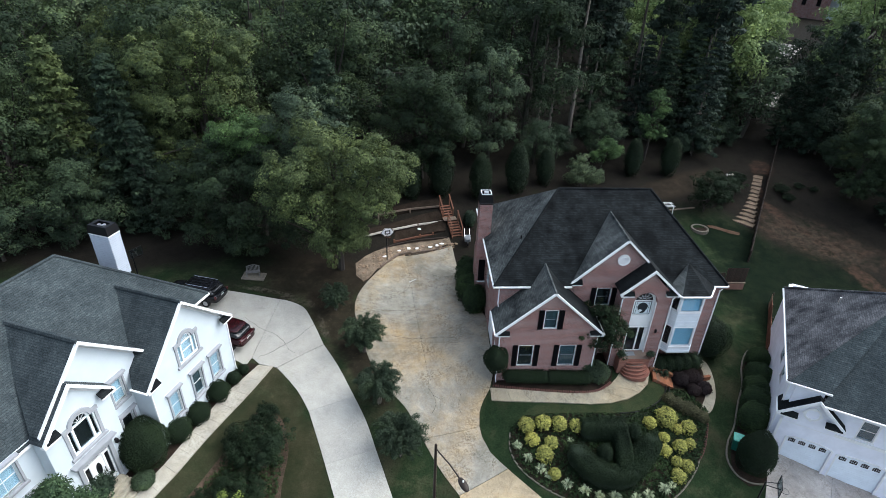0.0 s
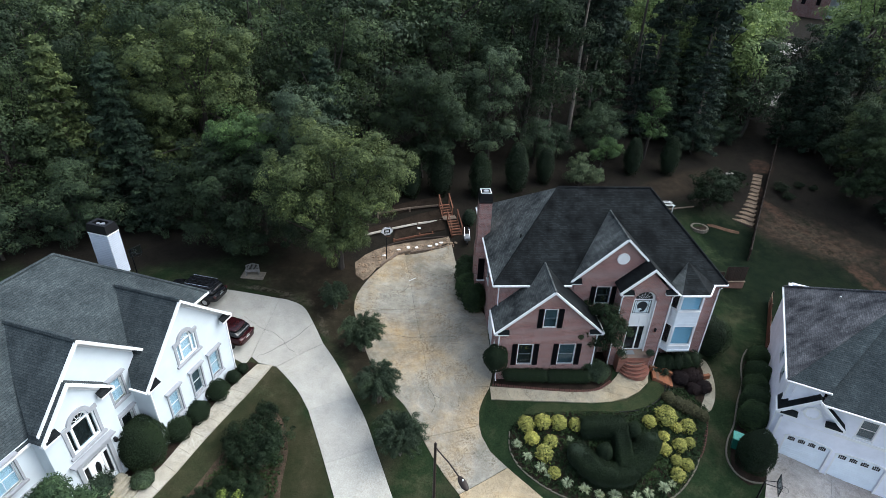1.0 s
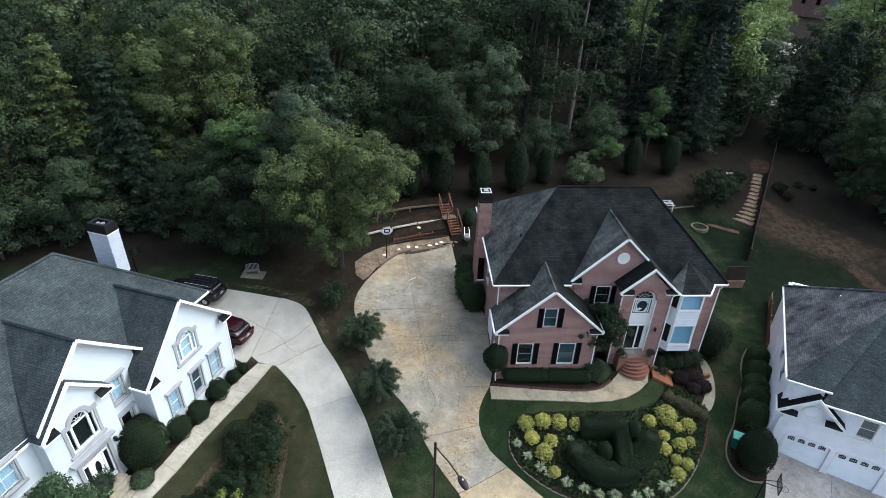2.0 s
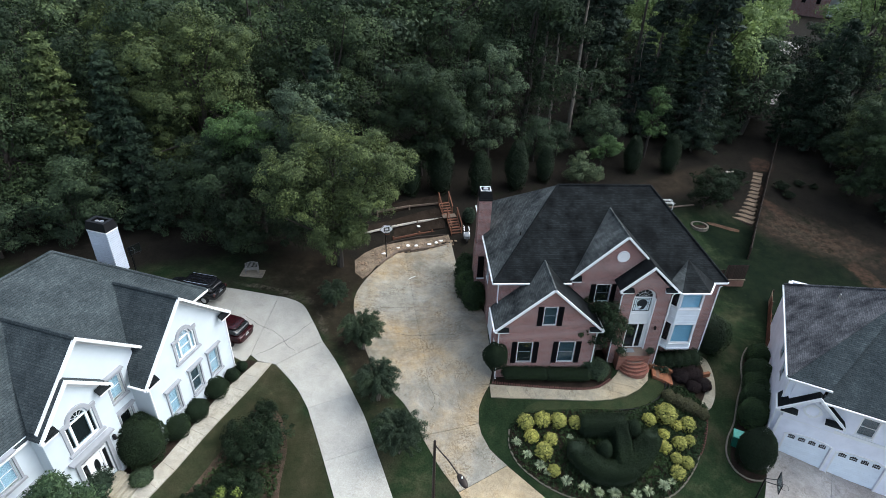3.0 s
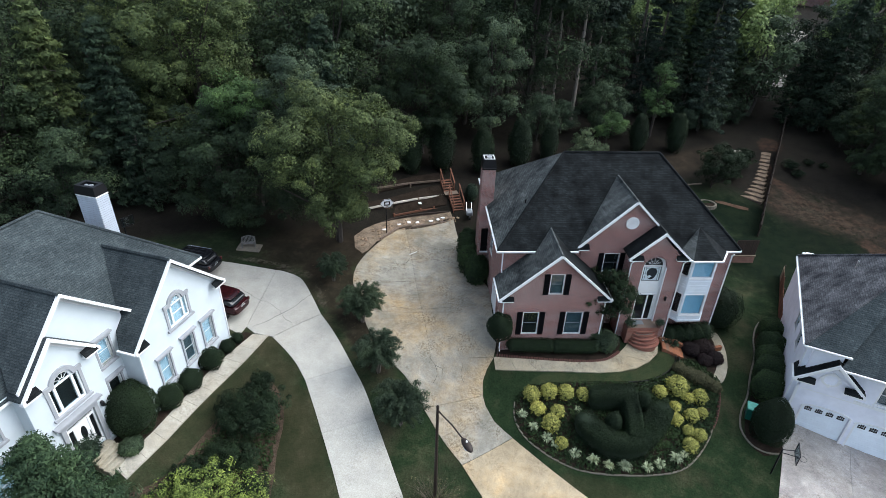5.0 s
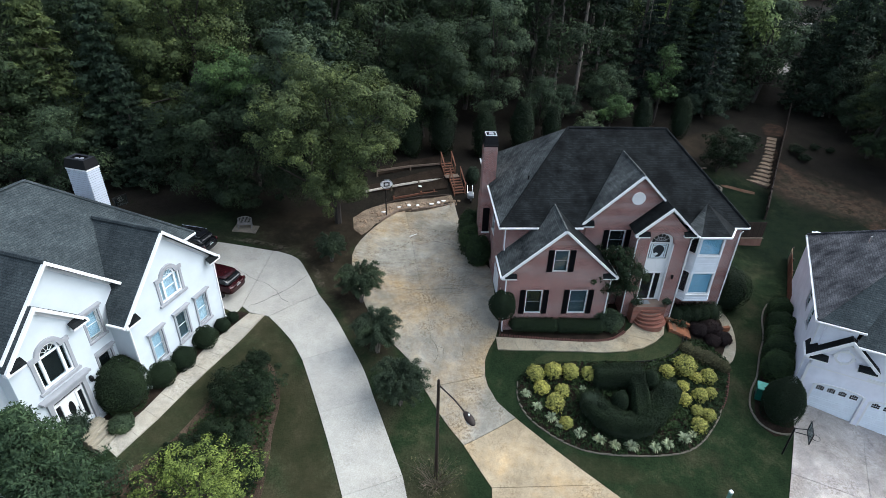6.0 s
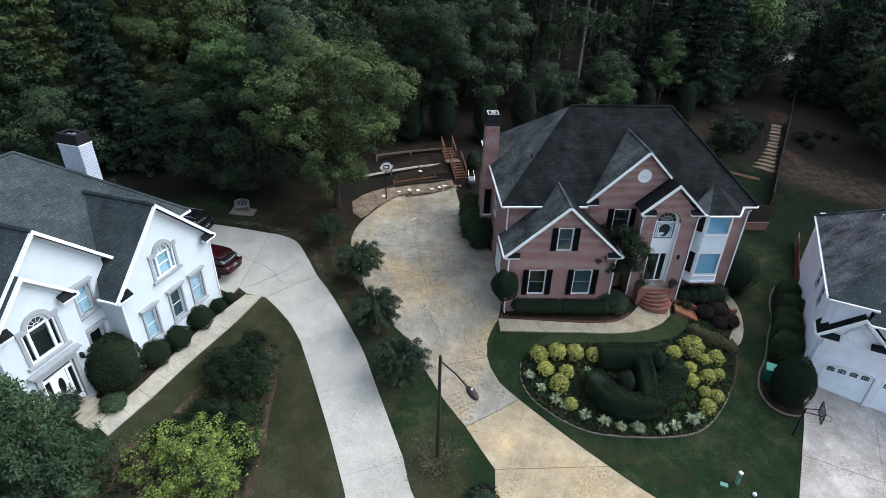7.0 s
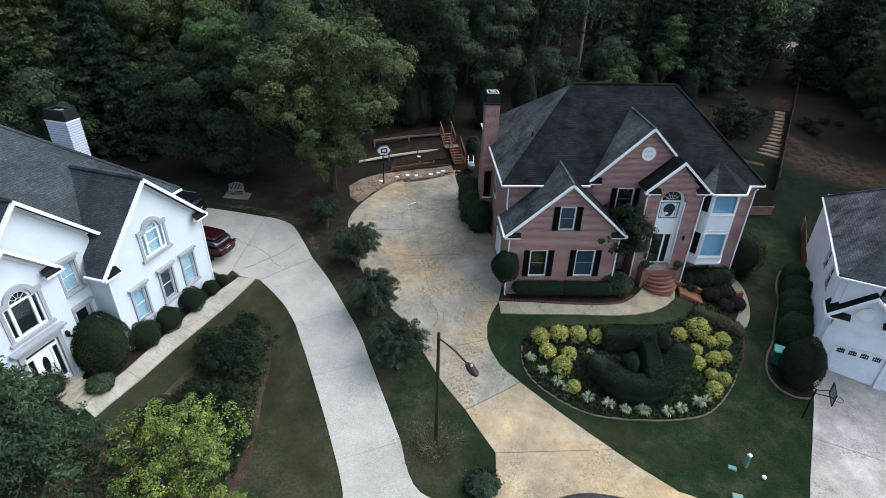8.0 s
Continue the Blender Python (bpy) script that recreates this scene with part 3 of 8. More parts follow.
# ---- ground, drives, paths ----
def ground_sheet():
    def axis(lo, hi, fine, far):
        near = list(np.arange(lo, hi + 0.01, fine))
        out, s = [], fine
        a = hi
        while a < far:
            s *= 1.35
            a += s
            out.append(a)
        low, s, a = [], fine, lo
        while a > -far:
            s *= 1.35
            a -= s
            low.append(a)
        return low[::-1] + near + out
    xs, ys = axis(-40, 50, 0.75, 900), axis(-24, 50, 0.75, 900)
    vs = [(x, y, height(x, y)) for y in ys for x in xs]
    w = len(xs)
    fs = [(j * w + i, j * w + i + 1, (j + 1) * w + i + 1, (j + 1) * w + i) for j in range(len(ys) - 1) for i in range(w - 1)]
    me = bpy.data.meshes.new("ground")
    me.from_pydata(vs, [], fs)
    me.materials.append(GROUND)
    me.shade_smooth()
    return tagged(new("ground", me), "dark lawn and shaded woodland floor sloping to the street", "ground", kind="structure")


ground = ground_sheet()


def resample(line, n):
    p = [Vector(q) for q in line]
    d = [0.0]
    for a, b in zip(p, p[1:]):
        d.append(d[-1] + (b - a).length)
    return [(float(np.interp(d[-1] * k / (n - 1), d, [q[0] for q in p])), float(np.interp(d[-1] * k / (n - 1), d, [q[1] for q in p]))) for k in range(n)]


def between(a, b, k):
    return (a[0] + (b[0] - a[0]) * k, a[1] + (b[1] - a[1]) * k)


def slabs(parent, rows, material_, lift=0.05, gap=0.03, name="slab"):
    """Concrete slabs cut by joints: rows of (left, right) lines of plan points; each row is a slab."""
    for l, r in rows:
        n = max(len(l), len(r), 6)
        l, r = resample(smooth_line(l), n + 4), resample(smooth_line(r), n + 4)
        k = gap / max((Vector(l[-1]) - Vector(l[0])).length, 0.5)
        l[0], r[0] = between(l[0], l[1], k * 3), between(r[0], r[1], k * 3)
        part(name, strip(bmesh.new(), l, r, lift), material_, parent)


drive_white = empty("driveway", Matrix(), "pale curving concrete driveway of the white house with sawn joints", "driveway", kind="structure")
R1, L1 = (-12.34, 3.14), (-15.4, 0.95)
slabs(drive_white, [
    ([L1, (-14.36, -0.05), (-13.58, -0.93), (-12.70, -2.36)], [R1, (-10.93, 0.96), (-9.73, -1.17)]),
    ([(-12.70, -2.36), (-11.88, -4.32), (-11.18, -6.03)], [(-9.73, -1.17), (-8.80, -2.95), (-8.06, -4.86)]),
    ([(-11.18, -6.03), (-10.25, -8.36), (-9.44, -10.60)], [(-8.06, -4.86), (-7.18, -6.99), (-6.24, -9.38)]),
    ([(-9.44, -10.60), (-8.95, -12.23), (-8.8, -14.5)], [(-6.24, -9.38), (-5.38, -12.05), (-3.0, -12.9)]),
], CONCRETE_LIGHT)
part("slab", drape(bmesh.new(), [(-15.4, 0.98)] + smooth_line([(-12.36, 3.16), (-13.42, 5.43), (-14.55, 7.36), (-16.14, 8.16), (-16.55, 8.2)], step=0.5) + [(-17.3, 1.7), (-16.7, 1.2)], 0.05), CONCRETE_LIGHT, drive_white)
part("slab", drape(bmesh.new(), [(-16.58, 8.2), (-17.85, 8.44), (-20.66, 8.95), (-24.5, 9.4), (-25.5, 5.0), (-17.6, 1.0), (-17.33, 1.72)], 0.05), CONCRETE_LIGHT, drive_white)

drive_brick = empty("driveway", Matrix(), "worn stained concrete driveway widening to a court beside the brick house", "driveway", kind="structure")
# court beside the house, split by the long joint and the cross joints
slabs(drive_brick, [
    ([(-7.09, 15.98), (-8.87, 12.87), (-10.04, 10.21), (-10.45, 8.44), (-10.40, 7.2)], [(-6.358, 16.17), (-5.888, 12.42), (-5.458, 8.1)]),
    ([(-10.40, 7.2), (-9.9, 5.0), (-9.5, 3.9)], [(-5.458, 8.1), (-5.138, 5.6), (-4.958, 4.1)]),
    ([(-9.5, 3.9), (-8.80, 1.81), (-7.7, -0.2)], [(-4.958, 4.1), (-4.688, 2.0), (-4.458, -0.43)]),
    ([(-6.342, 16.15), (-5.872, 12.42), (-5.442, 8.1)], [(-1.77, 18.01), (-1.47, 14.10), (-1.40, 9.0)]),
    ([(-5.442, 8.1), (-5.122, 5.6), (-4.942, 4.1)], [(-1.40, 9.0), (0.30, 7.7), (0.36, 4.1)]),
    ([(-4.942, 4.1), (-4.672, 2.0), (-4.442, -0.43)], [(0.36, 4.1), (0.36, 1.30), (-0.09, -0.50)]),
], CONCRETE)
slabs(drive_brick, [
    ([(-7.7, -0.25), (-6.3, -1.7), (-5.38, -3.25), (-4.98, -4.15)], [(-0.09, -0.55), (-0.68, -1.54), (-1.01, -2.36), (-1.11, -3.45)]),
    ([(-4.98, -4.17), (-3.85, -6.06), (-2.70, -7.60)], [(-1.11, -3.47), (-0.99, -4.17), (-0.52, -5.16), (0.51, -6.15)]),
], CONCRETE)
slabs(drive_brick, [
    ([(-2.70, -7.63), (-2.00, -8.87), (-1.31, -10.05)], [(0.51, -6.17), (1.65, -7.18), (3.01, -8.39), (4.9, -10.05)]),
    ([(-1.31, -10.07), (-1.44, -11.38), (-1.58, -12.32)], [(4.9, -10.07), (6.41, -11.45), (7.44, -12.4)]),
], CONCRETE_APRON)

street = part("street", drape(bmesh.new(), smooth_line([(-4.5, -14.6), (0.2, -13.1), (2.7, -12.45), (5.2, -13.0), (9.0, -15.0), (12.5, -19), (12.0, -26), (3.0, -31), (-8, -29), (-10.5, -20)], True), 0.03), ASPHALT, None)
tagged(street, "dark asphalt street with a curved edge", "street", kind="structure")
kerb_line = smooth_line([(-8.6, -14.2), (-4.5, -13.6), (-1.6, -12.4), (0.2, -12.0), (2.7, -11.55), (5.2, -11.9), (7.4, -12.45), (10.2, -13.9), (13.7, -15.5)])
inner = smooth_line([(-8.6, -14.9), (-4.5, -14.5), (-1.6, -13.4), (0.2, -12.95), (2.7, -12.4), (5.2, -12.85), (7.4, -13.5), (10.0, -15.0), (13.0, -16.8)])
kerb = empty("kerb", Matrix(), "stained concrete rolled kerb along the street", "kerb", kind="structure")
for i in range(6):
    n = 60
    a, b = resample(kerb_line, n + 1), resample(inner, n + 1)
    part("kerb_stone", strip(bmesh.new(), a[i * 10:i * 10 + 11], b[i * 10:i * 10 + 11], 0.075), CONCRETE_APRON, kerb)

# the front walk of the brick house, slab by slab
front_walk = empty("front_walk", Matrix(), "tan concrete front walk with joints", "path", kind="structure")
far = resample(smooth_line([(-0.09, -0.52), (2.32, -0.90), (4.06, -1.22), (6.16, -1.46), (7.68, -1.26), (8.92, -0.38), (10.02, 1.04)]), 11)
near = resample(smooth_line([(-0.09, -1.58), (2.14, -1.88), (4.90, -2.19), (6.98, -2.37), (8.89, -2.08), (10.55, -1.21), (12.02, 0.26), (12.3, 1.2)]), 11)
for i in range(10):
    a = [between(far[i], far[i + 1], k) for k in (0.015, 0.35, 0.7, 1)]
    b = [between(near[i], near[i + 1], k) for k in (0.015, 0.35, 0.7, 1)]
    part("slab", strip(bmesh.new(), a, b, 0.06, across=3), CONCRETE_WALK, front_walk)

white_walk = empty("front_walk", Matrix(), "pale concrete walk along the white house with joints", "path", kind="structure")
near = resample(smooth_line([(-15.7, 1.05), (-16.55, -0.6), (-17.75, -3.1), (-18.75, -5.57), (-19.65, -8.1), (-20.6, -10.1)]), 10)
far = resample(smooth_line([(-16.75, 1.1), (-17.6, -0.2), (-18.56, -1.97), (-19.5, -4.75), (-20.4, -7.6), (-21.3, -9.65)]), 10)
for i in range(9):
    a = [between(far[i], far[i + 1], k) for k in (0.012, 0.5, 1)]
    b = [between(near[i], near[i + 1], k) for k in (0.012, 0.5, 1)]
    part("slab", strip(bmesh.new(), a, b, 0.07, across=3), CONCRETE_PATH, white_walk)

gray_drive = empty("driveway", Matrix(), "grey concrete driveway before the twin garage doors", "driveway", kind="structure")
slabs(gray_drive, [
    ([(18.5, -4.7), (17.67, -6.78), (15.80, -9.84)], [(22.3, -6.7), (21.16, -8.3), (19.3, -11.6)]),
    ([(15.80, -9.86), (13.74, -13.08), (12.6, -15.0)], [(19.3, -11.62), (17.02, -14.2), (16.0, -16.5)]),
    ([(22.32, -6.7), (21.18, -8.3), (19.32, -11.6)], [(27.8, -9.7), (26.5, -11.5), (24.6, -14.5)]),
    ([(19.32, -11.62), (17.04, -14.2), (16.02, -16.5)], [(24.6, -14.52), (22.5, -17.5), (21.5, -19.5)]),
], CONCRETE_GREY)

# planting beds
BED = [(0.96, -3.96), (0.82, -4.98), (1.19, -5.91), (1.89, -6.63), (2.89, -7.36), (4.05, -7.94), (5.24, -8.23), (6.78, -8.39), (8.67, -8.43), (10.33, -8.25), (11.55, -7.63), (12.87, -6.44), (13.93, -5.09), (15.10, -3.04), (15.6, -1.9), (14.4, -0.3), (13.05, -0.64), (12.08, -1.75), (10.61, -2.53), (8.94, -3.05), (6.57, -3.05), (3.5, -3.0), (1.9, -3.1)]
thing("planting_bed", drape(bmesh.new(), smooth_line(BED, True), 0.03), MULCH, "dark mulched planting bed on the front bank", "bed", kind="structure")
thing("foundation_bed", drape(bmesh.new(), smooth_line([(0.1, -0.2), (2.3, -0.75), (4.1, -1.1), (6.2, -1.36), (7.6, -1.16), (8.8, -0.3), (9.3, 1.1)], step=0.5) + [(9.3, 2.8), (0.3, 2.8)], 0.03), MULCH, "dark mulch bed under the brick house windows", "bed", kind="structure")
thing("side_bed", drape(bmesh.new(), smooth_line([(12.4, 1.2), (12.9, -0.3), (14.4, -0.3), (15.3, -1.81), (16.14, -0.71), (16.69, 0.67), (16.98, 1.85), (17.4, 3.2), (18.9, 3.9), (18.6, 6.0), (16.3, 5.6), (12.6, 2.6)], True), 0.035), MULCH, "dark mulch bed beside the bay window", "bed", kind="structure")
thing("house_side_bed", drape(bmesh.new(), smooth_line([(0.4, 7.1), (-0.9, 7.6), (-1.5, 9.2), (-1.4, 12.0), (-1.4, 14.5), (0.4, 14.8)]), 0.035), MULCH, "dark mulch bed along the side of the brick house", "bed", kind="structure")
thing("neighbour_bed", drape(bmesh.new(), smooth_line([(21.83, 3.53), (20.76, 2.75), (19.82, 1.40), (19.0, -0.34), (17.48, -2.94), (16.2, -4.75), (15.5, -6.3), (16.11, -7.5), (17.3, -7.4), (18.3, -5.2), (22.5, 3.0)], True), 0.03), MULCH, "dark mulch bed along the grey house", "bed", kind="structure")
thing("front_yard_bed", drape(bmesh.new(), smooth_line([(-16.3, -2.9), (-15.58, -1.9), (-14.30, -3.09), (-13.59, -5.13), (-13.65, -7.24), (-13.59, -9.11), (-13.9, -12.5), (-16.0, -15.5), (-20.5, -16.0), (-21.3, -12.0), (-19.0, -9.6), (-17.5, -6.0)], True), 0.03), PINE_STRAW, "brown pine straw bed in the white house's front yard", "bed", kind="structure")
thing("shrub_bed", drape(bmesh.new(), smooth_line([(-16.7, 1.1), (-17.6, -0.3), (-18.75, -2.8), (-19.6, -5.1), (-20.3, -7.1), (-20.9, -8.6), (-22.5, -8.2), (-20.9, -4.5), (-18.3, 0.6)], True), 0.03), MULCH, "dark mulch bed against the white house wall", "bed", kind="structure")

path_right = empty("side_path", Matrix(), "narrow tan concrete path curving round the side", "path", kind="structure")
o = resample(smooth_line([(17.19, 3.14), (17.55, 2.48), (17.40, 0.96), (16.84, -0.68), (16.02, -1.89), (15.47, -2.3)]), 10)
i_ = resample(smooth_line([(16.85, 2.9), (16.88, 1.85), (16.59, 0.67), (16.04, -0.71), (15.35, -1.6), (15.1, -2.0)]), 10)
for k in range(3):
    part("slab", strip(bmesh.new(), o[k * 3:k * 3 + 4], i_[k * 3:k * 3 + 4], 0.06, across=2), CONCRETE_WALK, path_right)


def crack(line, parent, width=0.035, seed=0):
    """A thin dark crack that wanders over the concrete."""
    rg = random.Random(seed + len(line))
    p = [(x + rg.uniform(-0.05, 0.05), y + rg.uniform(-0.05, 0.05)) for x, y in smooth_line(line, step=0.35)]
    l, r = [], []
    for i, a in enumerate(p):
        b, c = p[min(i + 1, len(p) - 1)], p[max(i - 1, 0)]
        d = Vector((b[0] - c[0], b[1] - c[1])).normalized()
        w = width * rg.uniform(0.3, 1.0) / 2
        l.append((a[0] - d.y * w, a[1] + d.x * w))
        r.append((a[0] + d.y * w, a[1] - d.x * w))
    part("crack", strip(bmesh.new(), l, r, 0.056, 0.01, 1), CRACK, parent)


CRACK = plain("crack_dirt", (0.05, 0.045, 0.038), 0.95)
for i, (line, par) in enumerate((
    ([(-18.8, 5.9), (-17.6, 4.9), (-16.4, 4.3), (-15.3, 3.4)], drive_white), ([(-15.3, 3.4), (-14.8, 2.6), (-14.3, 2.2)], drive_white),
    ([(-13.4, 5.4), (-15.0, 3.3), (-16.9, 1.7)], drive_white),
    ([(-6.2, 13.3), (-4.6, 13.6), (-2.9, 13.0), (-1.7, 13.4)], drive_brick), ([(-5.9, 11.2), (-4.4, 11.6), (-2.6, 10.9)], drive_brick),
    ([(-8.3, 7.5), (-6.9, 7.9), (-5.5, 8.0)], drive_brick), ([(-7.3, 4.7), (-5.6, 4.5), (-3.6, 4.7), (-2.2, 4.6)], drive_brick),
    ([(-4.5, -0.4), (-4.2, -1.0), (-4.0, -1.7), (-4.3, -2.4)], drive_brick), ([(-4.2, -1.0), (-3.7, -1.3), (-3.7, -2.0)], drive_brick),
    ([(-5.6, 12.4), (-6.4, 10.4), (-7.8, 9.2)], drive_brick),
    ([(-2.2, -0.9), (-2.4, -1.7), (-2.3, -2.4)], drive_brick),
)):
    crack(line, par, 0.026, i)


# ---- house parts ----
def window(house, at, x0, x1, z0, z1, trim_=None, trim_w=0.09, blind=None, bars=(1, 2), sill=True, side=1, label="", rail=None):
    """A sash window in a wall plane given by at: casing, sashes, panes, sill and a board behind, for blinds or, near
    black, for the unlit room.
    """
    trim_ = trim_ or TRIM
    w = part("window", plate(bmesh.new(), [rect(x0 - trim_w, x1 + trim_w, z0 - trim_w, z1 + trim_w), rect(x0, x1, z0, z1)[::-1]], 0.10, lambda a, b, d: at(a, b, d - 0.05)), trim_, house, label)
    bm = bmesh.new()
    nx, nz = bars
    t = 0.018
    for i in range(1, nx):
        c = x0 + (x1 - x0) * i / nx
        plate(bm, [rect(c - t / 2, c + t / 2, z0 + t, z1 - t)], 0.03, lambda a, b, d: at(a, b, d))
    for i in range(1, nz):
        c = z0 + (z1 - z0) * i / nz
        part("meeting_rail", plate(bmesh.new(), [rect(x0 + 0.03, x1 - 0.03, c - t * 0.8, c + t * 0.8)], 0.03, lambda a, b, d: at(a, b, d - 0.003)), rail or TRIM, w)
    plate(bm, [rect(x0 + 0.002, x1 - 0.002, z0 + 0.002, z1 - 0.002), rect(x0 + 0.026, x1 - 0.026, z0 + 0.026, z1 - 0.026)[::-1]], 0.04, lambda a, b, d: at(a, b, d + 0.002))
    part("sash", bm, TRIM, w)
    p = part("pane", plate(bmesh.new(), [rect(x0 + 0.027, x1 - 0.027, z0 + 0.027, z1 - 0.027)], 0.006, lambda a, b, d: at(a, b, d + 0.02)), CLEAR, w)
    p.visible_shadow = False
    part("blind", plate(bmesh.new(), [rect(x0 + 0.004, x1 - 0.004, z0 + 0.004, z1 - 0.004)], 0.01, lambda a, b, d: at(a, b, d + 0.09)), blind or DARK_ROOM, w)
    if sill:
        part("sill", plate(bmesh.new(), [rect(x0 - trim_w - 0.05, x1 + trim_w + 0.05, z0 - trim_w - 0.08, z0 - trim_w - 0.005)], 0.14, lambda a, b, d: at(a, b, d - 0.09)), trim_, w)
    return w


def shutters(house, at, x0, x1, z0, z1, w=0.38, gap=0.10):
    for a, b in ((x0 - gap - w, x0 - gap), (x1 + gap, x1 + gap + w)):
        bm = plate(bmesh.new(), [rect(a, b, z0 - 0.06, z1 + 0.06), rect(a + 0.05, b - 0.05, z0 + 0.02, (z0 + z1) / 2 - 0.04)[::-1], rect(a + 0.05, b - 0.05, (z0 + z1) / 2 + 0.04, z1 - 0.02)[::-1]], 0.05, lambda p, q, d: at(p, q, d - 0.055))
        n = int((z1 - z0) / 0.09)
        sh = part("shutter", bm, BLACK_PAINT, house, "black louvred shutter")
        part("backing", plate(bmesh.new(), [rect(a + 0.04, b - 0.04, z0, z1)], 0.012, lambda p, q, d: at(p, q, d - 0.014)), BLACK_PAINT, sh)
        for i in range(n):
            z = z0 + 0.03 + (z1 - z0 - 0.06) * i / n
            part("slat", plate(bmesh.new(), [rect(a + 0.05, b - 0.05, z, z + 0.055)], 0.02, lambda p, q, d: at(p, q, d - 0.035)), BLACK_PAINT, sh)


def barge(house, x0, x1, y, z, top, w=0.22, ends=0.85, material_=None, frieze=0.0):
    """White boards along a gable's slopes, with short level returns at the eaves and their little roofs."""
    material_ = material_ or TRIM
    m = (x0 + x1) / 2
    k = (top - z) / (m - x0)
    for s, xa in ((1, x0), (-1, x1)):
        bm = plate(bmesh.new(), [[(xa, z), (m, top), (m, top - w * 1.35), (xa + s * 0.02, z - w * 1.2)]], 0.12, facing(y - 0.02))
        part("barge_board", bm, material_, house)
        if frieze:
            part("frieze_board", plate(bmesh.new(), [[(xa + s * 0.3, z + 0.3 * k - w * 1.5), (m, top - w * 1.5), (m, top - w * 1.5 - 0.22), (xa + s * 0.5, z + 0.5 * k - w * 1.5 - 0.22)]], 0.06, facing(y + frieze)), material_, house)
        if ends < 0.1:
            continue
        bm = plate(bmesh.new(), [rect(min(xa, xa + s * ends), max(xa, xa + s * ends), z - w * 1.2, z - w * 0.35)], 0.30, facing(y - 0.06))
        part("eave_return", bm, material_, house)
        bm = bmesh.new()
        a, b = xa + s * 0.16, xa + s * (ends + 0.02)
        p = [Vector((a, y - 0.10, z - w * 0.3)), Vector((b, y - 0.10, z - w * 0.3)), Vector((b, y + 0.2, z + 0.22)), Vector((a + s * 0.1, y + 0.2, z + 0.30))]
        slab(bm, p, 0.05)
        part("return_roof", bm, SHINGLE_BLACK, house)


def gutter(house, a, b, material_=None):
    a, b = Vector(a), Vector(b)
    d = (b - a).normalized()
    n = Vector((d.y, -d.x, 0))
    bm = bmesh.new()
    prof = [(-0.02, 0.0), (0.10, 0.0), (0.11, -0.05), (0.07, -0.13), (-0.02, -0.13)]
    r = [[bm.verts.new(p + n * u + Vector((0, 0, v))) for u, v in prof] for p in (a, b)]
    for i in range(5):
        j = (i + 1) % 5
        bm.faces.new((r[0][i], r[0][j], r[1][j], r[1][i]))
    bm.faces.new(r[0])
    bm.faces.new(r[1][::-1])
    return part("gutter", bm, material_ or TRIM, house)


def downspout(house, x, y, z0, z1, material_=None):
    bm = boxed(x - 0.04, x + 0.04, y - 0.07, y, z0, z1 - 0.25, bevel=0.01)
    tube(bm, (x, y - 0.035, z1 - 0.27), (x, y - 0.25, z1 - 0.03), 0.035, 0.035, 6)
    tube(bm, (x, y - 0.035, z0 + 0.02), (x, y - 0.3, z0 - 0.08), 0.035, 0.035, 6)
    return part("downspout", bm, material_ or TRIM, house)


# ---- the brick house ----
brick_house = empty("brick_house", Matrix(), "two-storey red brick house with black shutters and dark hipped roof", "house")
H = brick_house
EAVE = 6.62
W1, W2, W3 = (3.33, 4.2, 4.68, 6.18), (1.80, 2.82, 1.36, 3.15), (4.72, 5.84, 1.34, 3.15)
part("wall", plate(bmesh.new(), [[(0.35, -1.2), (7.28, -1.2), (7.28, 4.25), (3.83, 7.5), (0.35, 4.25)], rect(*W1), rect(*W2), rect(*W3)], 0.22, facing(0.1)), BRICK, H)
W4 = (7.62, 8.64, 4.74, 6.2)
part("wall", plate(bmesh.new(), [[(5.9, -1.2), (9.0, -1.2), (9.0, 6.3), (11.9, 6.6), (11.9, 7.6), (9.1, 10.05), (5.9, 6.85)], rect(*W4)], 0.22, facing(2.72)), BRICK, H)
part("wall", plate(bmesh.new(), [rect(0.42, 5.88, -1.2, 6.55)], 0.22, facing(2.74)), BRICK, H)
part("wall", plate(bmesh.new(), [rect(11.92, 13.0, -1.6, 6.5)], 0.22, facing(2.76)), BRICK, H)
part("wall", plate(bmesh.new(), [rect(13.02, 14.96, -1.7, 1.6)], 0.22, facing(2.6)), BRICK, H)
part("wall", plate(bmesh.new(), [rect(14.98, 16.5, -1.8, 6.5)], 0.22, facing(2.4)), BRICK, H)
part("wall", plate(bmesh.new(), [rect(0.32, 2.72, -1.2, 4.2), rect(0.55, 2.5, 0.02, 2.2)], 0.22, facing_left(0.35)), BRICK, H)
part("wall", plate(bmesh.new(), [rect(2.96, 14.2, -1.2, 6.5), rect(3.3, 5.7, 0.02, 2.2), rect(6.9, 7.9, 3.6, 5.2)], 0.22, facing_left(0.42)), BRICK, H)
part("wall", boxed(16.28, 16.5, 2.62, 14.2, -2.0, 6.5), BRICK, H)
part("wall", boxed(0.42, 16.5, 14.2, 14.42, -1.5, 6.5), BRICK, H)
part("wall", boxed(7.06, 7.28, 0.32, 2.72, -1.0, 4.2), BRICK, H)
# entrance bay
DOOR = (9.90, 11.56, 1.28, 5.86)
part("wall", plate(bmesh.new(), [[(9.05, -1.0), (12.55, -1.0), (12.55, 6.55), (10.87, 8.25), (9.05, 6.55)], arch(*DOOR)], 0.3, facing(1.42)), BRICK, H)
part("wall", boxed(9.05, 9.27, 1.72, 2.72, -1.0, 6.45), BRICK, H)
part("wall", boxed(12.33, 12.55, 1.72, 2.76, -1.2, 6.45), BRICK, H)
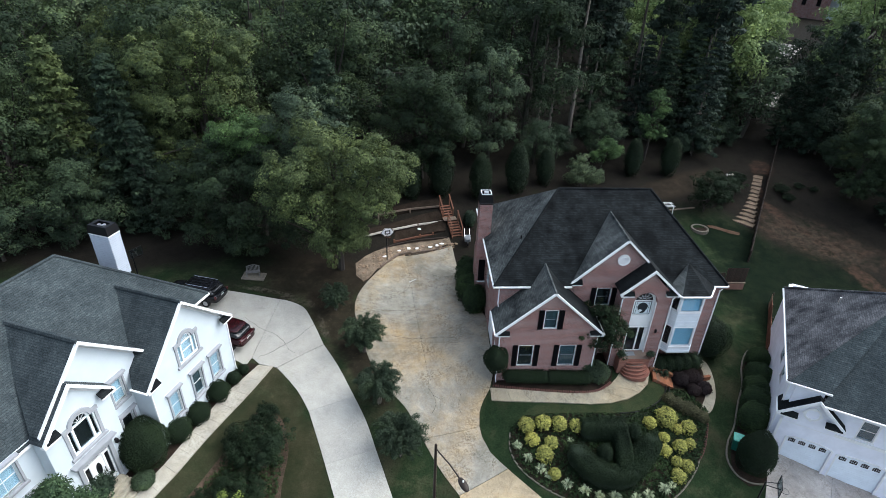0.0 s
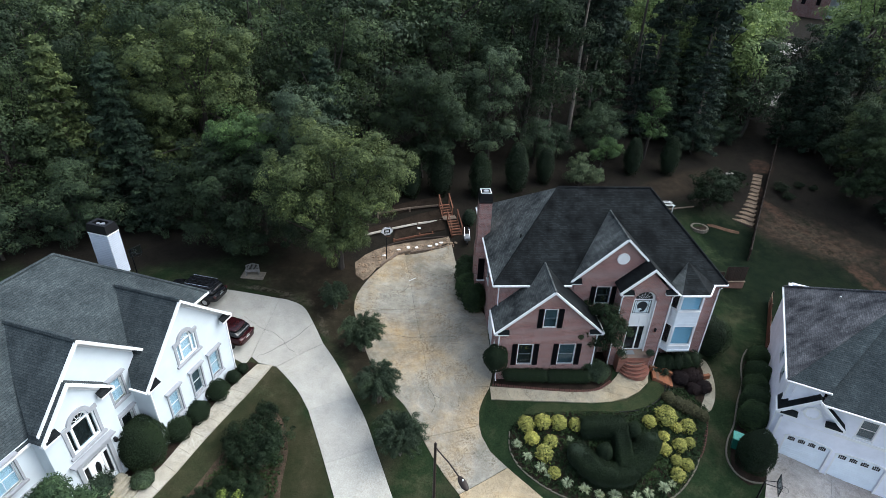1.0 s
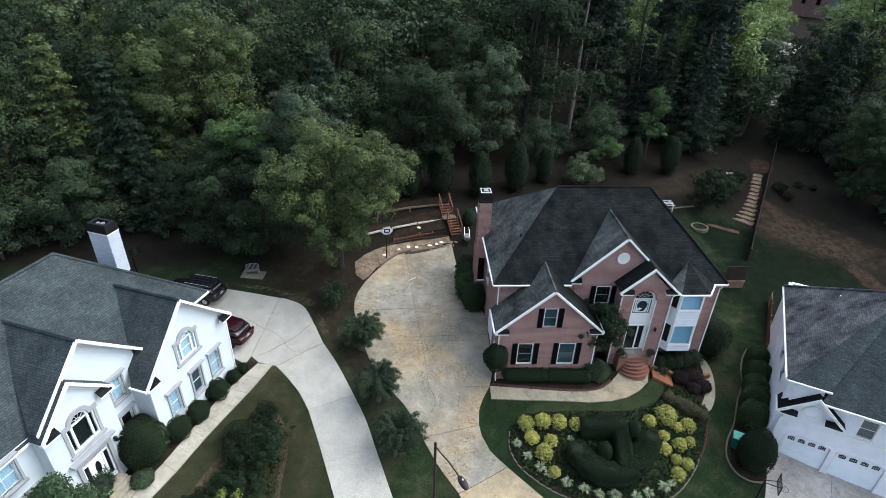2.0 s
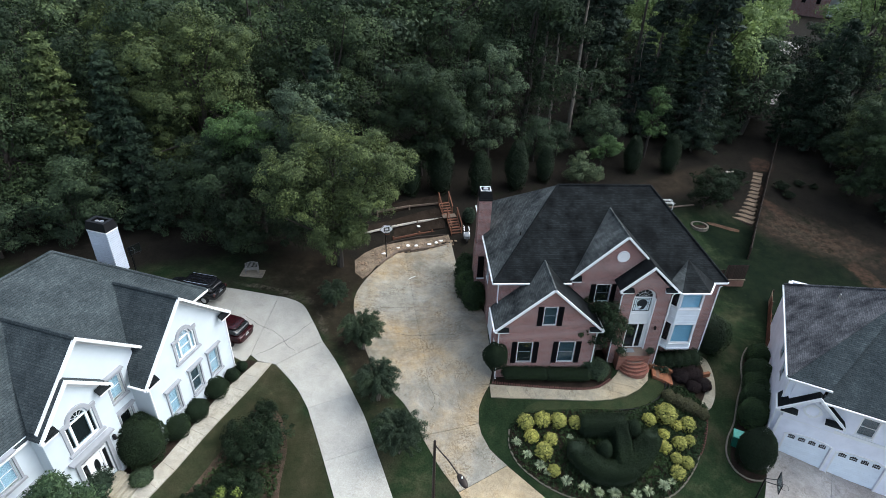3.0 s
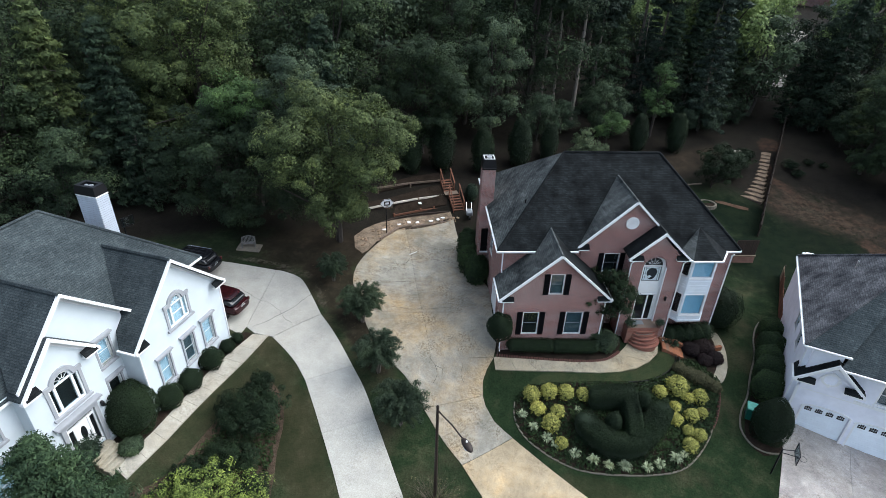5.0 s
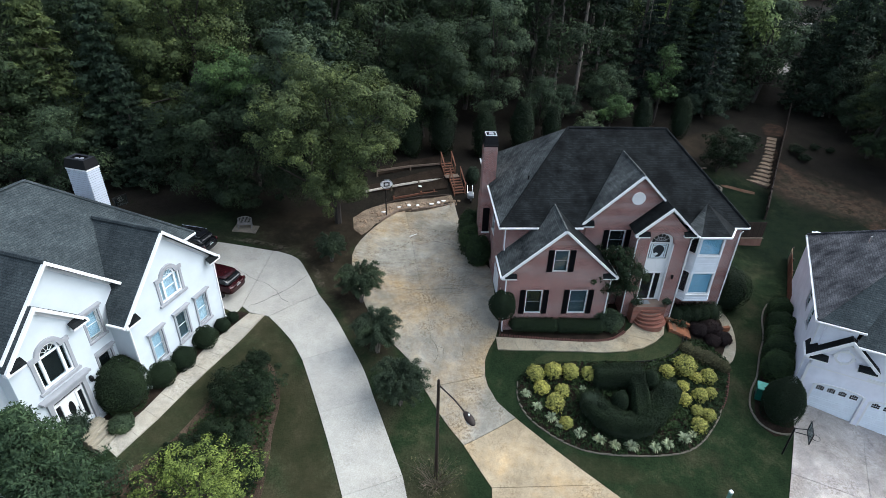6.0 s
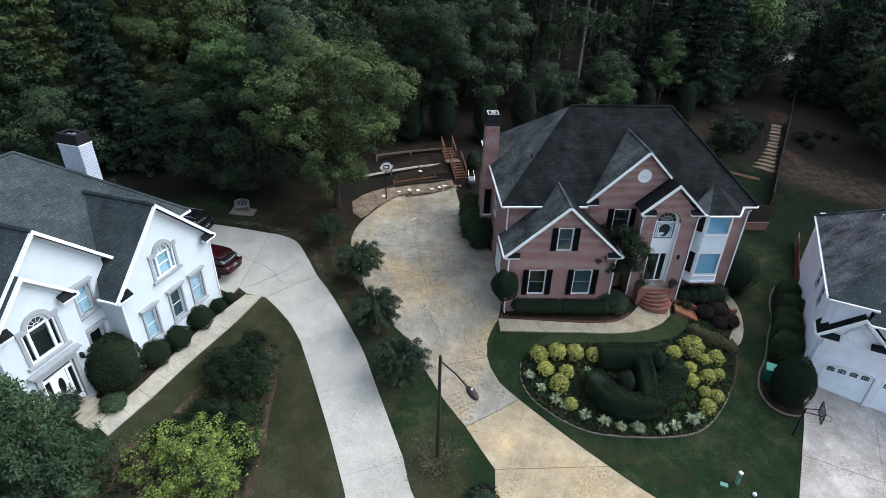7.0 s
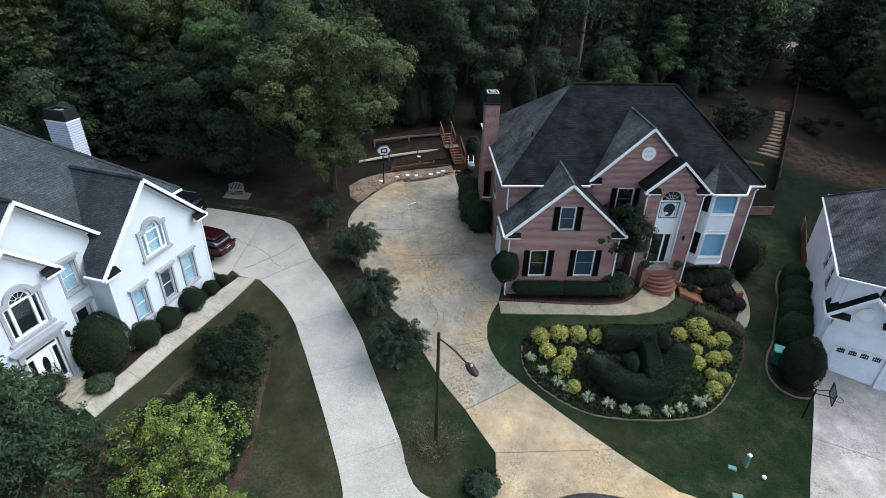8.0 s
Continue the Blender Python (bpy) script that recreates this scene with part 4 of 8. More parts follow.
# soldier course and arch of the entrance
bm = bmesh.new()
c, r = (DOOR[0] + DOOR[1]) / 2, (DOOR[1] - DOOR[0]) / 2
for i in range(23):
    a = math.pi * (i + 0.5) / 23
    box(bm, -0.032, 0.032, -0.012, 0.1, r + 0.0, r + 0.21, m=Matrix.Translation((c, 1.42, DOOR[3])) @ pose(0, 0, 0, 0, 90 - math.degrees(a), 0))
part("brick_arch", bm, BRICK, H, "arch of bricks on end over the entrance")
for x0, x1, z in ((W2[0], W2[1], W2[3]), (W3[0], W3[1], W3[3])):
    bm = bmesh.new()
    n = 14
    for i in range(n):
        x = x0 - 0.1 + (x1 - x0 + 0.2) * (i + 0.5) / n
        lean = (i + 0.5) / n - 0.5
        box(bm, -0.026, 0.026, -0.012, 0.08, 0, 0.24, m=Matrix.Translation((x, 0.1, z + 0.1)) @ pose(0, 0, 0, 0, lean * 22, 0))
    part("brick_lintel", bm, BRICK, H)
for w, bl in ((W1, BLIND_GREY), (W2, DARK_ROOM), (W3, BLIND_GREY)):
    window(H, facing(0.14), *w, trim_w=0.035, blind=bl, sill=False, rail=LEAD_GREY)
    shutters(H, facing(0.1), *w, w=0.36, gap=0.08)
window(H, facing(2.76), *W4, trim_w=0.035, blind=DARK_ROOM, sill=False, rail=LEAD_GREY)
shutters(H, facing(2.72), *W4, w=0.36, gap=0.08)
window(H, facing_left(0.46), 6.9, 7.9, 3.6, 5.2, trim_w=0.05, blind=DARK_ROOM)
for y0, y1 in ((0.55, 2.5), (3.3, 5.7)):
    g = part("garage_door", plate(bmesh.new(), [rect(y0, y1, 0.02, 2.2)], 0.05, facing_left(0.47)), TRIM, H, "white panelled garage door")
    for i in range(4):
        for j in range(3):
            a, b = y0 + (y1 - y0) * (j + 0.08) / 3, y0 + (y1 - y0) * (j + 0.92) / 3
            part("panel", plate(bmesh.new(), [rect(a, b, 0.1 + i * 0.53, 0.53 + i * 0.53)], 0.02, facing_left(0.45)), TRIM, g)
# entrance: white surround, leaded window, transom, dark door
EY = 1.66
back = facing(EY)
DC = (DOOR[0] + DOOR[1]) / 2
part("door_surround", plate(bmesh.new(), [arch(DOOR[0] + 0.002, DOOR[1] - 0.002, 1.3, DOOR[3]), rect(10.011, 10.785, 1.36, 3.46), rect(10.896, 11.272, 1.36, 3.46), rect(10.099, 11.361, 4.62, 5.80), arch(DC - 0.63, DC + 0.63, 5.88, 5.90)[1:]], 0.07, back), TRIM, H, "white panelled entrance surround")
d = part("front_door", plate(bmesh.new(), [rect(10.016, 10.78, 1.36, 3.455), rect(10.121, 10.675, 1.56, 3.32)[::-1]], 0.05, facing(EY + 0.02)), DARK_ROOM, H, "dark glazed front door")
part("door_glass", plate(bmesh.new(), [rect(10.124, 10.672, 1.562, 3.318)], 0.01, facing(EY + 0.04)), TINTED, d)
part("handle", tube(bmesh.new(), (10.73, EY - 0.01, 2.3), (10.73, EY - 0.01, 2.5), 0.015), CHROME, d)
part("sidelight", plate(bmesh.new(), [rect(10.902, 11.267, 1.365, 3.455)], 0.01, facing(EY + 0.04)), TINTED, H)
tw = part("leaded_window", plate(bmesh.new(), [rect(10.105, 11.355, 4.625, 5.795)], 0.01, facing(EY + 0.04)), BLIND_BRIGHT, H, "leaded glass window with a dark oval in the middle")
for x0, x1, z0, z1 in ((10.121, 11.339, 5.74, 5.78), (10.121, 11.339, 4.64, 4.68), (10.121, 10.166, 4.64, 5.78), (11.294, 11.339, 4.64, 5.78), (10.276, 10.298, 4.66, 5.76), (11.162, 11.184, 4.66, 5.76), (10.121, 10.298, 5.2, 5.215), (11.162, 11.339, 5.2, 5.215), (10.276, 11.184, 5.63, 5.645)):
    part("leading", plate(bmesh.new(), [rect(x0, x1, z0, z1)], 0.012, facing(EY + 0.025)), LEADED, tw)
bm = bmesh.new()
plate(bm, [[(10.73 + 0.36 * math.cos(a) * (1 + 0.12 * math.sin(3 * a)), 5.22 + 0.46 * math.sin(a)) for a in [2 * math.pi * i / 24 for i in range(24)]]], 0.012, facing(EY + 0.022))
part("oval", bm, LEADED, tw)
bm = plate(bmesh.new(), [[(10.586 + (0.16 + 0.05 * math.sin(3 * a)) * math.cos(a), 4.98 + (0.10 + 0.03 * math.cos(4 * a)) * math.sin(a)) for a in [2 * math.pi * i / 18 for i in range(18)]]], 0.012, facing(EY + 0.014))
part("pale_shape", bm, BLIND_BRIGHT, tw)
# the fanlight's near-black pane paints the unlit space behind it
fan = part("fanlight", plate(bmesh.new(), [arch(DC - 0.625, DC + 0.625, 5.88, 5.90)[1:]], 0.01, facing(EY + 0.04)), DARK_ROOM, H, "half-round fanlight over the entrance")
bm = bmesh.new()
for i in range(1, 6):
    a = math.pi * i / 6
    tube(bm, (DC + 0.14 * math.cos(a), EY + 0.02, 5.9 + 0.14 * math.sin(a)), (DC + 0.62 * math.cos(a), EY + 0.02, 5.9 + 0.62 * math.sin(a)), 0.012, 0.012, 5)
for i in range(8):
    a, b = math.pi * i / 8, math.pi * (i + 1) / 8
    for q in (0.14, 0.36):
        tube(bm, (DC + q * math.cos(a), EY + 0.02, 5.9 + q * math.sin(a)), (DC + q * math.cos(b), EY + 0.02, 5.9 + q * math.sin(b)), 0.011, 0.011, 5)
part("glazing_bar", bm, TRIM, fan)
for x0, x1 in ((10.033, 10.63), (10.741, 11.339)):
    part("panel", plate(bmesh.new(), [rect(x0, x1, 3.66, 4.44)], 0.02, facing(EY - 0.018)), TRIM, H)
part("transom_moulding", plate(bmesh.new(), [rect(9.966, 11.449, 3.5, 3.58)], 0.05, facing(EY - 0.048)), TRIM, H)
part("reveal", boxed(DOOR[1] - 0.05, DOOR[1] - 0.003, 1.40, EY, 1.3, DOOR[3]), TRIM, H)
part("reveal", boxed(DOOR[0] + 0.003, DOOR[0] + 0.05, 1.40, EY, 1.3, DOOR[3]), TRIM, H)
lamp = part("wall_lamp", boxed(11.93, 12.05, 1.26, 1.42, 3.2, 3.5, bevel=0.02), BLACK_METAL, H, "small black wall lantern")
# porch slab and stoop
part("porch", boxed(9.5, 11.8, 0.68, 1.64, -1.0, 1.30, bevel=0.015), PAVER, H, "brick porch floor before the front door")
# bay window, two storeys with canted sides
B0, B1, B2, B3 = Vector((12.57, 2.3, 0)), Vector((13.28, 1.38, 0)), Vector((14.95, 1.38, 0)), Vector((15.6, 2.4, 0))
bay = part("bay_body", bmesh.new(), BAY_PAINT, H, "white two-storey canted bay")
bm = bmesh.new()
prof = [B0, B1, B2, B3]
for p, q in zip(prof, prof[1:]):
    u = (q - p).normalized()
    n = Vector((u.y, -u.x, 0))
    L = (q - p).length
    e = 0.13 if L > 1.3 else 0.14
    at = lambda a, b, d, p=p, u=u, n=n: p + u * a - n * d + Vector((0, 0, b))
    plate(bm, [rect(0, L, 1.45, 6.45), rect(e, L - e, 1.96, 3.6), rect(e, L - e, 5.08, 6.36)], 0.1, at)
    bl = BLIND_BRIGHT if L > 1.3 else DARK_ROOM
    for z0, z1 in ((1.96, 3.6), (5.08, 6.36)):
        window(H, lambda a, b, d, at=at: at(a, b, d + 0.03), e, L - e, z0, z1, trim_w=0.07, blind=BLIND if L > 1.3 else DARK_ROOM, bars=(1, 1), sill=L > 1.3)
    for z in (1.52, 3.82, 4.36):
        plate(bm, [rect(0.06, L - 0.06, z, z + (0.4 if z > 2 else 0.34)), rect(0.16, L - 0.16, z + 0.07, z + (0.33 if z > 2 else 0.27))[::-1]], 0.016, lambda a, b, d, at=at: at(a, b, d - 0.016))
    plate(bm, [rect(-0.03, L + 0.03, 1.32, 1.47)], 0.2, lambda a, b, d, at=at: at(a, b, d - 0.06))
    plate(bm, [rect(-0.03, L + 0.03, 6.36, 6.5)], 0.2, lambda a, b, d, at=at: at(a, b, d - 0.09))
me = bay.data
bmesh.ops.recalc_face_normals(bm, faces=bm.faces)
bm.to_mesh(me)
bm.free()
if not me.materials:
    me.materials.append(SIDING)
part("bay_floor", plate(bmesh.new(), [[(p.x, p.y) for p in prof]], 0.1, lambda a, b, d: Vector((a, b, 1.38 + d))), SIDING, H)
# roofs
RA, RB = (5.36, 8.48, 11.39), (12.48, 8.48, 11.39)
E0 = EAVE + 0.05
# left slopes take the paler shingle: wear and the fall of light in one tone
part("main_roof", slab(bmesh.new(), [(0.06, 2.35, E0), (5.6, 2.35, E0), (9.1, 7.0, E0 + 4.65 * 0.77), (12.6, 2.35, E0), (16.95, 2.35, E0), RB, RA]), SHINGLE_BLACK, H, "dark shingled front slope, algae and shade in its tone")
part("side_roof", slab(bmesh.new(), [(0.06, 14.6, E0), (0.06, 2.35, E0), RA]), SHINGLE_SLATE, H, "weathered grey shingled side slope, lightened as if lit")
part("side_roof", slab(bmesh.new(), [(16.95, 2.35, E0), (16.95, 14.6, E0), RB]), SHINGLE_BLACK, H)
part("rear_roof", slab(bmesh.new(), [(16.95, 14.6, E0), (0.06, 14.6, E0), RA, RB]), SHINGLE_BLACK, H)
for p, q in (((0.06, 2.35, EAVE + 0.06), (5.36, 8.48, 11.40)), ((16.95, 2.35, EAVE + 0.06), (12.48, 8.48, 11.40)), ((5.36, 8.48, 11.40), (12.48, 8.48, 11.40))):
    part("ridge_cap", caps(bmesh.new(), p, q), SHINGLE_BLACK, H)
part("garage_roof", slab(bmesh.new(), [(0.05, -0.06, 4.28), (3.83, -0.06, 7.70), (3.83, 3.6, 7.70), (0.05, 2.74, 4.28)]), SHINGLE_SLATE, H, "weathered grey shingled garage slope, lightened as if lit")
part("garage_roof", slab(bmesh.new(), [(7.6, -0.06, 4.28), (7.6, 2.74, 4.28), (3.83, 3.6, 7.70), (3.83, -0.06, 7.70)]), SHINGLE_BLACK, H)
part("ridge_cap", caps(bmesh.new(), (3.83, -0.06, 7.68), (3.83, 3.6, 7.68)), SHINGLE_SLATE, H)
part("gable_roof", slab(bmesh.new(), [(5.5, 2.5, 6.75), (9.1, 2.5, 10.25), (9.1, 7.0, 10.25), (5.5, 2.52, 6.75)]), SHINGLE_SLATE, H, "weathered grey shingled gable slope, lightened as if lit")
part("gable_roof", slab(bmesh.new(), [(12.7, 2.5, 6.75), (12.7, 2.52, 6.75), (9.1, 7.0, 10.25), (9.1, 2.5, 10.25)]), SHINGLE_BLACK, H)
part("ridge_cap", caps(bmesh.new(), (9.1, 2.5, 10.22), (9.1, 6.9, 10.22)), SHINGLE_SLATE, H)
part("entrance_roof", gable_roof(bmesh.new(), 8.78, 12.97, 1.25, 4.2, 6.64, 8.58, 2.9), SHINGLE_BLACK, H)
bm = bmesh.new()
top = (14.15, 3.35, 7.95)
ring = [(12.7, 2.4, 6.6), (13.1, 1.12, 6.6), (15.1, 1.12, 6.6), (15.95, 2.3, 6.6)]
# the bay's left facet is paler too, as its lit side
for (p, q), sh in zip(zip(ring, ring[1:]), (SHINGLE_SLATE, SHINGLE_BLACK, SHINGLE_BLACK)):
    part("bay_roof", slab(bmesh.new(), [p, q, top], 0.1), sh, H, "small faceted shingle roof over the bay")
barge(H, 0.05, 7.6, -0.06, 4.28, 7.72, 0.14, 0.95)
barge(H, 5.5, 12.7, 2.5, 6.75, 10.29, 0.14, 0.85)
barge(H, 8.78, 12.97, 1.25, 6.64, 8.6, 0.14, 0.95)
gutter(H, (0.06, 14.6, EAVE), (0.06, 2.35, EAVE))
gutter(H, (0.0, 2.35, EAVE), (5.6, 2.35, EAVE))
gutter(H, (0.05, 2.7, 4.25), (0.05, -0.05, 4.25))
gutter(H, (15.9, 2.35, EAVE), (16.95, 2.35, EAVE))
gutter(H, (16.95, 2.35, EAVE), (16.95, 14.6, EAVE))
gutter(H, (7.6, -0.05, 4.25), (7.6, 2.7, 4.25))
for p, q in zip(ring, ring[1:]):
    gutter(H, (p[0], p[1], 6.58), (q[0], q[1], 6.58))
downspout(H, 12.6, 1.4, -0.2, 6.5)
downspout(H, 9.0, 1.4, 0.2, 6.5)
downspout(H, 0.36, 0.1, 0.1, 4.2)
downspout(H, 7.24, 0.1, 0.1, 4.2)
downspout(H, 16.46, 2.38, -0.6, 6.5)
downspout(H, 0.5, 2.74, 4.9, 6.5)
part("soffit", boxed(0.08, 5.6, 2.4, 2.74, 6.45, 6.5), TRIM, H)
part("soffit", boxed(12.6, 16.9, 2.4, 2.74, 6.45, 6.5), TRIM, H)
part("soffit", boxed(0.08, 0.42, 2.4, 14.5, 6.45, 6.5), TRIM, H)
# round vent
v = part("gable_vent", plate(bmesh.new(), [[(9.06 + 0.44 * math.cos(a), 8.6 + 0.44 * math.sin(a)) for a in [2 * math.pi * i / 28 for i in range(28)]], [(9.06 + 0.34 * math.cos(a), 8.6 + 0.34 * math.sin(a)) for a in [-2 * math.pi * i / 28 for i in range(28)]]], 0.1, facing(2.64)), TRIM, H, "white round louvred gable vent")
for i in range(8):
    z = 8.6 - 0.3 + i * 0.085
    q = math.sqrt(max(0.01, 0.345 ** 2 - (z - 8.6) ** 2))
    part("slat", boxed(9.06 - q, 9.06 + q, 2.66, 2.70, z - 0.035, z + 0.03), TRIM, v)
# chimney
ch = part("chimney", boxed(-0.42, 0.58, 9.15, 10.3, -0.8, 9.7), BRICK, H, "tall red brick chimney")
part("chimney_shoulder", plate(bmesh.new(), [[(8.9, -0.8), (10.6, -0.8), (10.6, 5.0), (10.3, 5.7), (9.15, 5.7), (8.9, 5.0)]], 0.87, lambda a, b, d: Vector((-0.46 + d, a, b))), BRICK, H)
sw = part("side_window", boxed(-0.24, 0.28, 8.84, 8.9, 2.75, 4.8, bevel=0.01), BLACK_PAINT, H, "narrow black window beside the chimney")
part("sill", boxed(-0.3, 0.34, 8.78, 8.9, 2.64, 2.74), TRIM, sw)
part("chimney_band", boxed(-0.46, 0.62, 9.10, 10.35, 9.66, 9.80, bevel=0.02), BLACK_METAL, ch)
part("pale_rim", plate(bmesh.new(), [rect(-0.32, 0.48, 9.3, 10.16), rect(-0.27, 0.43, 9.35, 10.11)[::-1]], 0.05, lambda a, b, d: Vector((a, b, 10.43 + d))), TRIM, ch)
part("chimney_cap", plate(bmesh.new(), [rect(-0.45, 0.61, 9.12, 10.33), rect(-0.26, 0.42, 9.34, 10.1)[::-1]], 0.62, lambda a, b, d: Vector((a + (0.08 - a) * 0.25 * d, b + (9.72 - b) * 0.25 * d, 9.82 + d))), BLACK_METAL, ch, "black metal chimney cap")
part("flue", tube(bmesh.new(), (0.09, 9.72, 9.8), (0.09, 9.72, 10.5), 0.2, 0.2, 14), STEEL, ch)
part("vent_pipe", tube(bmesh.new(), (2.3, 5.6, 8.2), (2.3, 5.6, 8.95), 0.06, 0.06, 8), BLACK_METAL, H)

# round brick steps to the porch
NOSING = mesh_of(boxed(-0.055, 0.055, -0.11, 0.015, -0.07, 0.012), "nosing_brick", PAVER)
steps = empty("brick_steps", Matrix.Translation((10.85, 0.8, 0)), "rounded red brick entrance steps in five tiers", "steps")
for i in range(5):
    k = (4 - i) / 4
    ra, rb = 0.62 + 0.43 * k, 0.20 + 0.66 * k
    z1 = 0.14 + 0.222 * i
    pts = [(ra * math.cos(a) - 0.1 * (1 - k), -rb * math.sin(a)) for a in [math.pi * q / 24 for q in range(25)]]
    s = part("step", plate(bmesh.new(), [pts], 0.7 if i == 0 else 0.222, lambda a, b, d, z1=z1: Vector((a, b, z1 - d))), PAVER, steps)
    n = int(14 + 16 * k)
    pieces("nosing_brick", NOSING, s, [Matrix.Translation((ra * math.cos(a) - 0.1 * (1 - k), -rb * math.sin(a), z1)) @ pose(0, 0, 0, 0, 0, math.degrees(math.atan2(-math.sin(a) / rb, math.cos(a) / ra)) + 90) for a in [math.pi * (q + 0.5) / n for q in range(n)]])


# ---- the white house: x runs along its front, y to its back ----
WM = Matrix.Translation((-17.89, 0.73, 0)) @ Matrix(((0.339, -0.941, 0, 0), (0.941, 0.339, 0, 0), (0, 0, 1, 0), (0, 0, 0, 1)))
white_house = empty("white_house", WM, "two-storey white stucco house with grey trim and blue-grey roof", "house")
H = white_house


def casing(house, at, x0, x1, z0, z1, w=0.2):
    """Grey moulded surround with a heavy cornice and sill."""
    part("casing", plate(bmesh.new(), [rect(x0 - w, x1 + w, z0 - 0.1, z1 + 0.05), rect(x0 - 0.09, x1 + 0.09, z0 - 0.09, z1 + 0.04)[::-1]], 0.08, lambda a, b, d: at(a, b, d - 0.08)), GREY_TRIM, house)
    bm = plate(bmesh.new(), [rect(x0 - w - 0.03, x1 + w + 0.03, z1 + 0.05, z1 + 0.22)], 0.14, lambda a, b, d: at(a, b, d - 0.14))
    plate(bm, [rect(x0 - w - 0.10, x1 + w + 0.10, z1 + 0.22, z1 + 0.31)], 0.24, lambda a, b, d: at(a, b, d - 0.24))
    part("cornice", bm, GREY_TRIM, house, "grey moulded window head")
    part("sill", plate(bmesh.new(), [rect(x0 - w - 0.06, x1 + w + 0.06, z0 - 0.22, z0 - 0.1)], 0.16, lambda a, b, d: at(a, b, d - 0.16)), GREY_TRIM, house)


def palladian(house, at, c, z0, z1, half, side, blind, r):
    """A three-light window whose middle light has a round head, in a grey surround."""
    x0, x1 = c - half, c + half
    s0, s1 = x0 - 0.13 - side, x1 + 0.13 + side
    w = part("palladian_window", plate(bmesh.new(), [[(s0 - 0.08, z0 - 0.08), (s1 + 0.08, z0 - 0.08), (s1 + 0.08, z1 + 0.08)] + [(c + (half + 0.1) * math.cos(a), z1 + 0.06 + (half + 0.1) * math.sin(a)) for a in [math.pi * i / 14 for i in range(15)]] + [(s0 - 0.08, z1 + 0.08)],
        rect(x0, x1, z0, z1 - 0.04), rect(s0, s0 + side, z0, z1 - 0.04), rect(s1 - side, s1, z0, z1 - 0.04), [(c + half * math.cos(a), z1 + 0.04 + half * math.sin(a)) for a in [math.pi * i / 14 for i in range(15)]]], 0.1, lambda a, b, d: at(a, b, d - 0.04)), TRIM, house, "white three-light window with an arched middle")
    for a0, a1 in ((x0, x1), (s0, s0 + side), (s1 - side, s1)):
        p = part("pane", plate(bmesh.new(), [rect(a0, a1, z0, z1 - 0.04)], 0.006, lambda a, b, d: at(a, b, d + 0.02)), CLEAR, w)
        p.visible_shadow = False
    p = part("pane", plate(bmesh.new(), [[(c + half * math.cos(a), z1 + 0.04 + half * math.sin(a)) for a in [math.pi * i / 14 for i in range(15)]]], 0.006, lambda a, b, d: at(a, b, d + 0.02)), CLEAR, w)
    p.visible_shadow = False
    # in DARK_ROOM this board paints the darkness of the room
    part("blind", plate(bmesh.new(), [[(s0, z0), (s1, z0), (s1, z1)] + [(c + half * math.cos(a), z1 + 0.04 + half * math.sin(a)) for a in [math.pi * i / 14 for i in range(15)]] + [(s0, z1)]], 0.01, lambda a, b, d: at(a, b, d + 0.08)), blind, w)
    bm = bmesh.new()
    for i in range(1, 5):
        a = math.pi * i / 5
        tube(bm, at(c + 0.12 * math.cos(a), z1 + 0.04 + 0.12 * math.sin(a), 0), at(c + half * math.cos(a), z1 + 0.04 + half * math.sin(a), 0), 0.014, 0.014, 5)
    for i in range(8):
        a, b = math.pi * i / 8, math.pi * (i + 1) / 8
        tube(bm, at(c + 0.14 * math.cos(a), z1 + 0.04 + 0.14 * math.sin(a), 0), at(c + 0.14 * math.cos(b), z1 + 0.04 + 0.14 * math.sin(b), 0), 0.014, 0.014, 5)
    if blind is not DARK_ROOM:
        part("meeting_rail", plate(bmesh.new(), [rect(x0, x1, (z0 + z1) / 2 - 0.03, (z0 + z1) / 2 + 0.03)], 0.03, lambda a, b, d: at(a, b, d - 0.01)), TRIM, w)
    part("glazing_bar", bm, TRIM, w)
    arc = [(c + (half + 0.34) * math.cos(a), z1 + 0.06 + (half + 0.34) * math.sin(a)) for a in [math.pi * i / 16 for i in range(17)]]
    hole = [(c + (half + 0.11) * math.cos(a), z1 + 0.06 + (half + 0.11) * math.sin(a)) for a in [math.pi * i / 16 for i in range(17)]]
    part("arched_head", plate(bmesh.new(), [[(s1 + 0.3, z1 + 0.08), (s1 + 0.3, z1 + 0.3), (s1 - 0.05, z1 + 0.3)] + [p for p in arc if p[1] > z1 + 0.3] + [(s0 + 0.05, z1 + 0.3), (s0 - 0.3, z1 + 0.3), (s0 - 0.3, z1 + 0.08)] + hole[::-1]], 0.16, lambda a, b, d: at(a, b, d - 0.16)), GREY_TRIM, house, "grey moulded arched window head")
    for a0, a1 in ((s0 - 0.26, s0 - 0.09), (s1 + 0.09, s1 + 0.26)):
        part("pilaster", plate(bmesh.new(), [rect(a0, a1, z0 - 0.1, z1 + 0.08)], 0.1, lambda a, b, d: at(a, b, d - 0.1)), GREY_TRIM, house)
    bm = plate(bmesh.new(), [rect(s0 - 0.36, s1 + 0.36, z0 - 0.24, z0 - 0.1)], 0.2, lambda a, b, d: at(a, b, d - 0.2))
    part("sill", bm, GREY_TRIM, house)


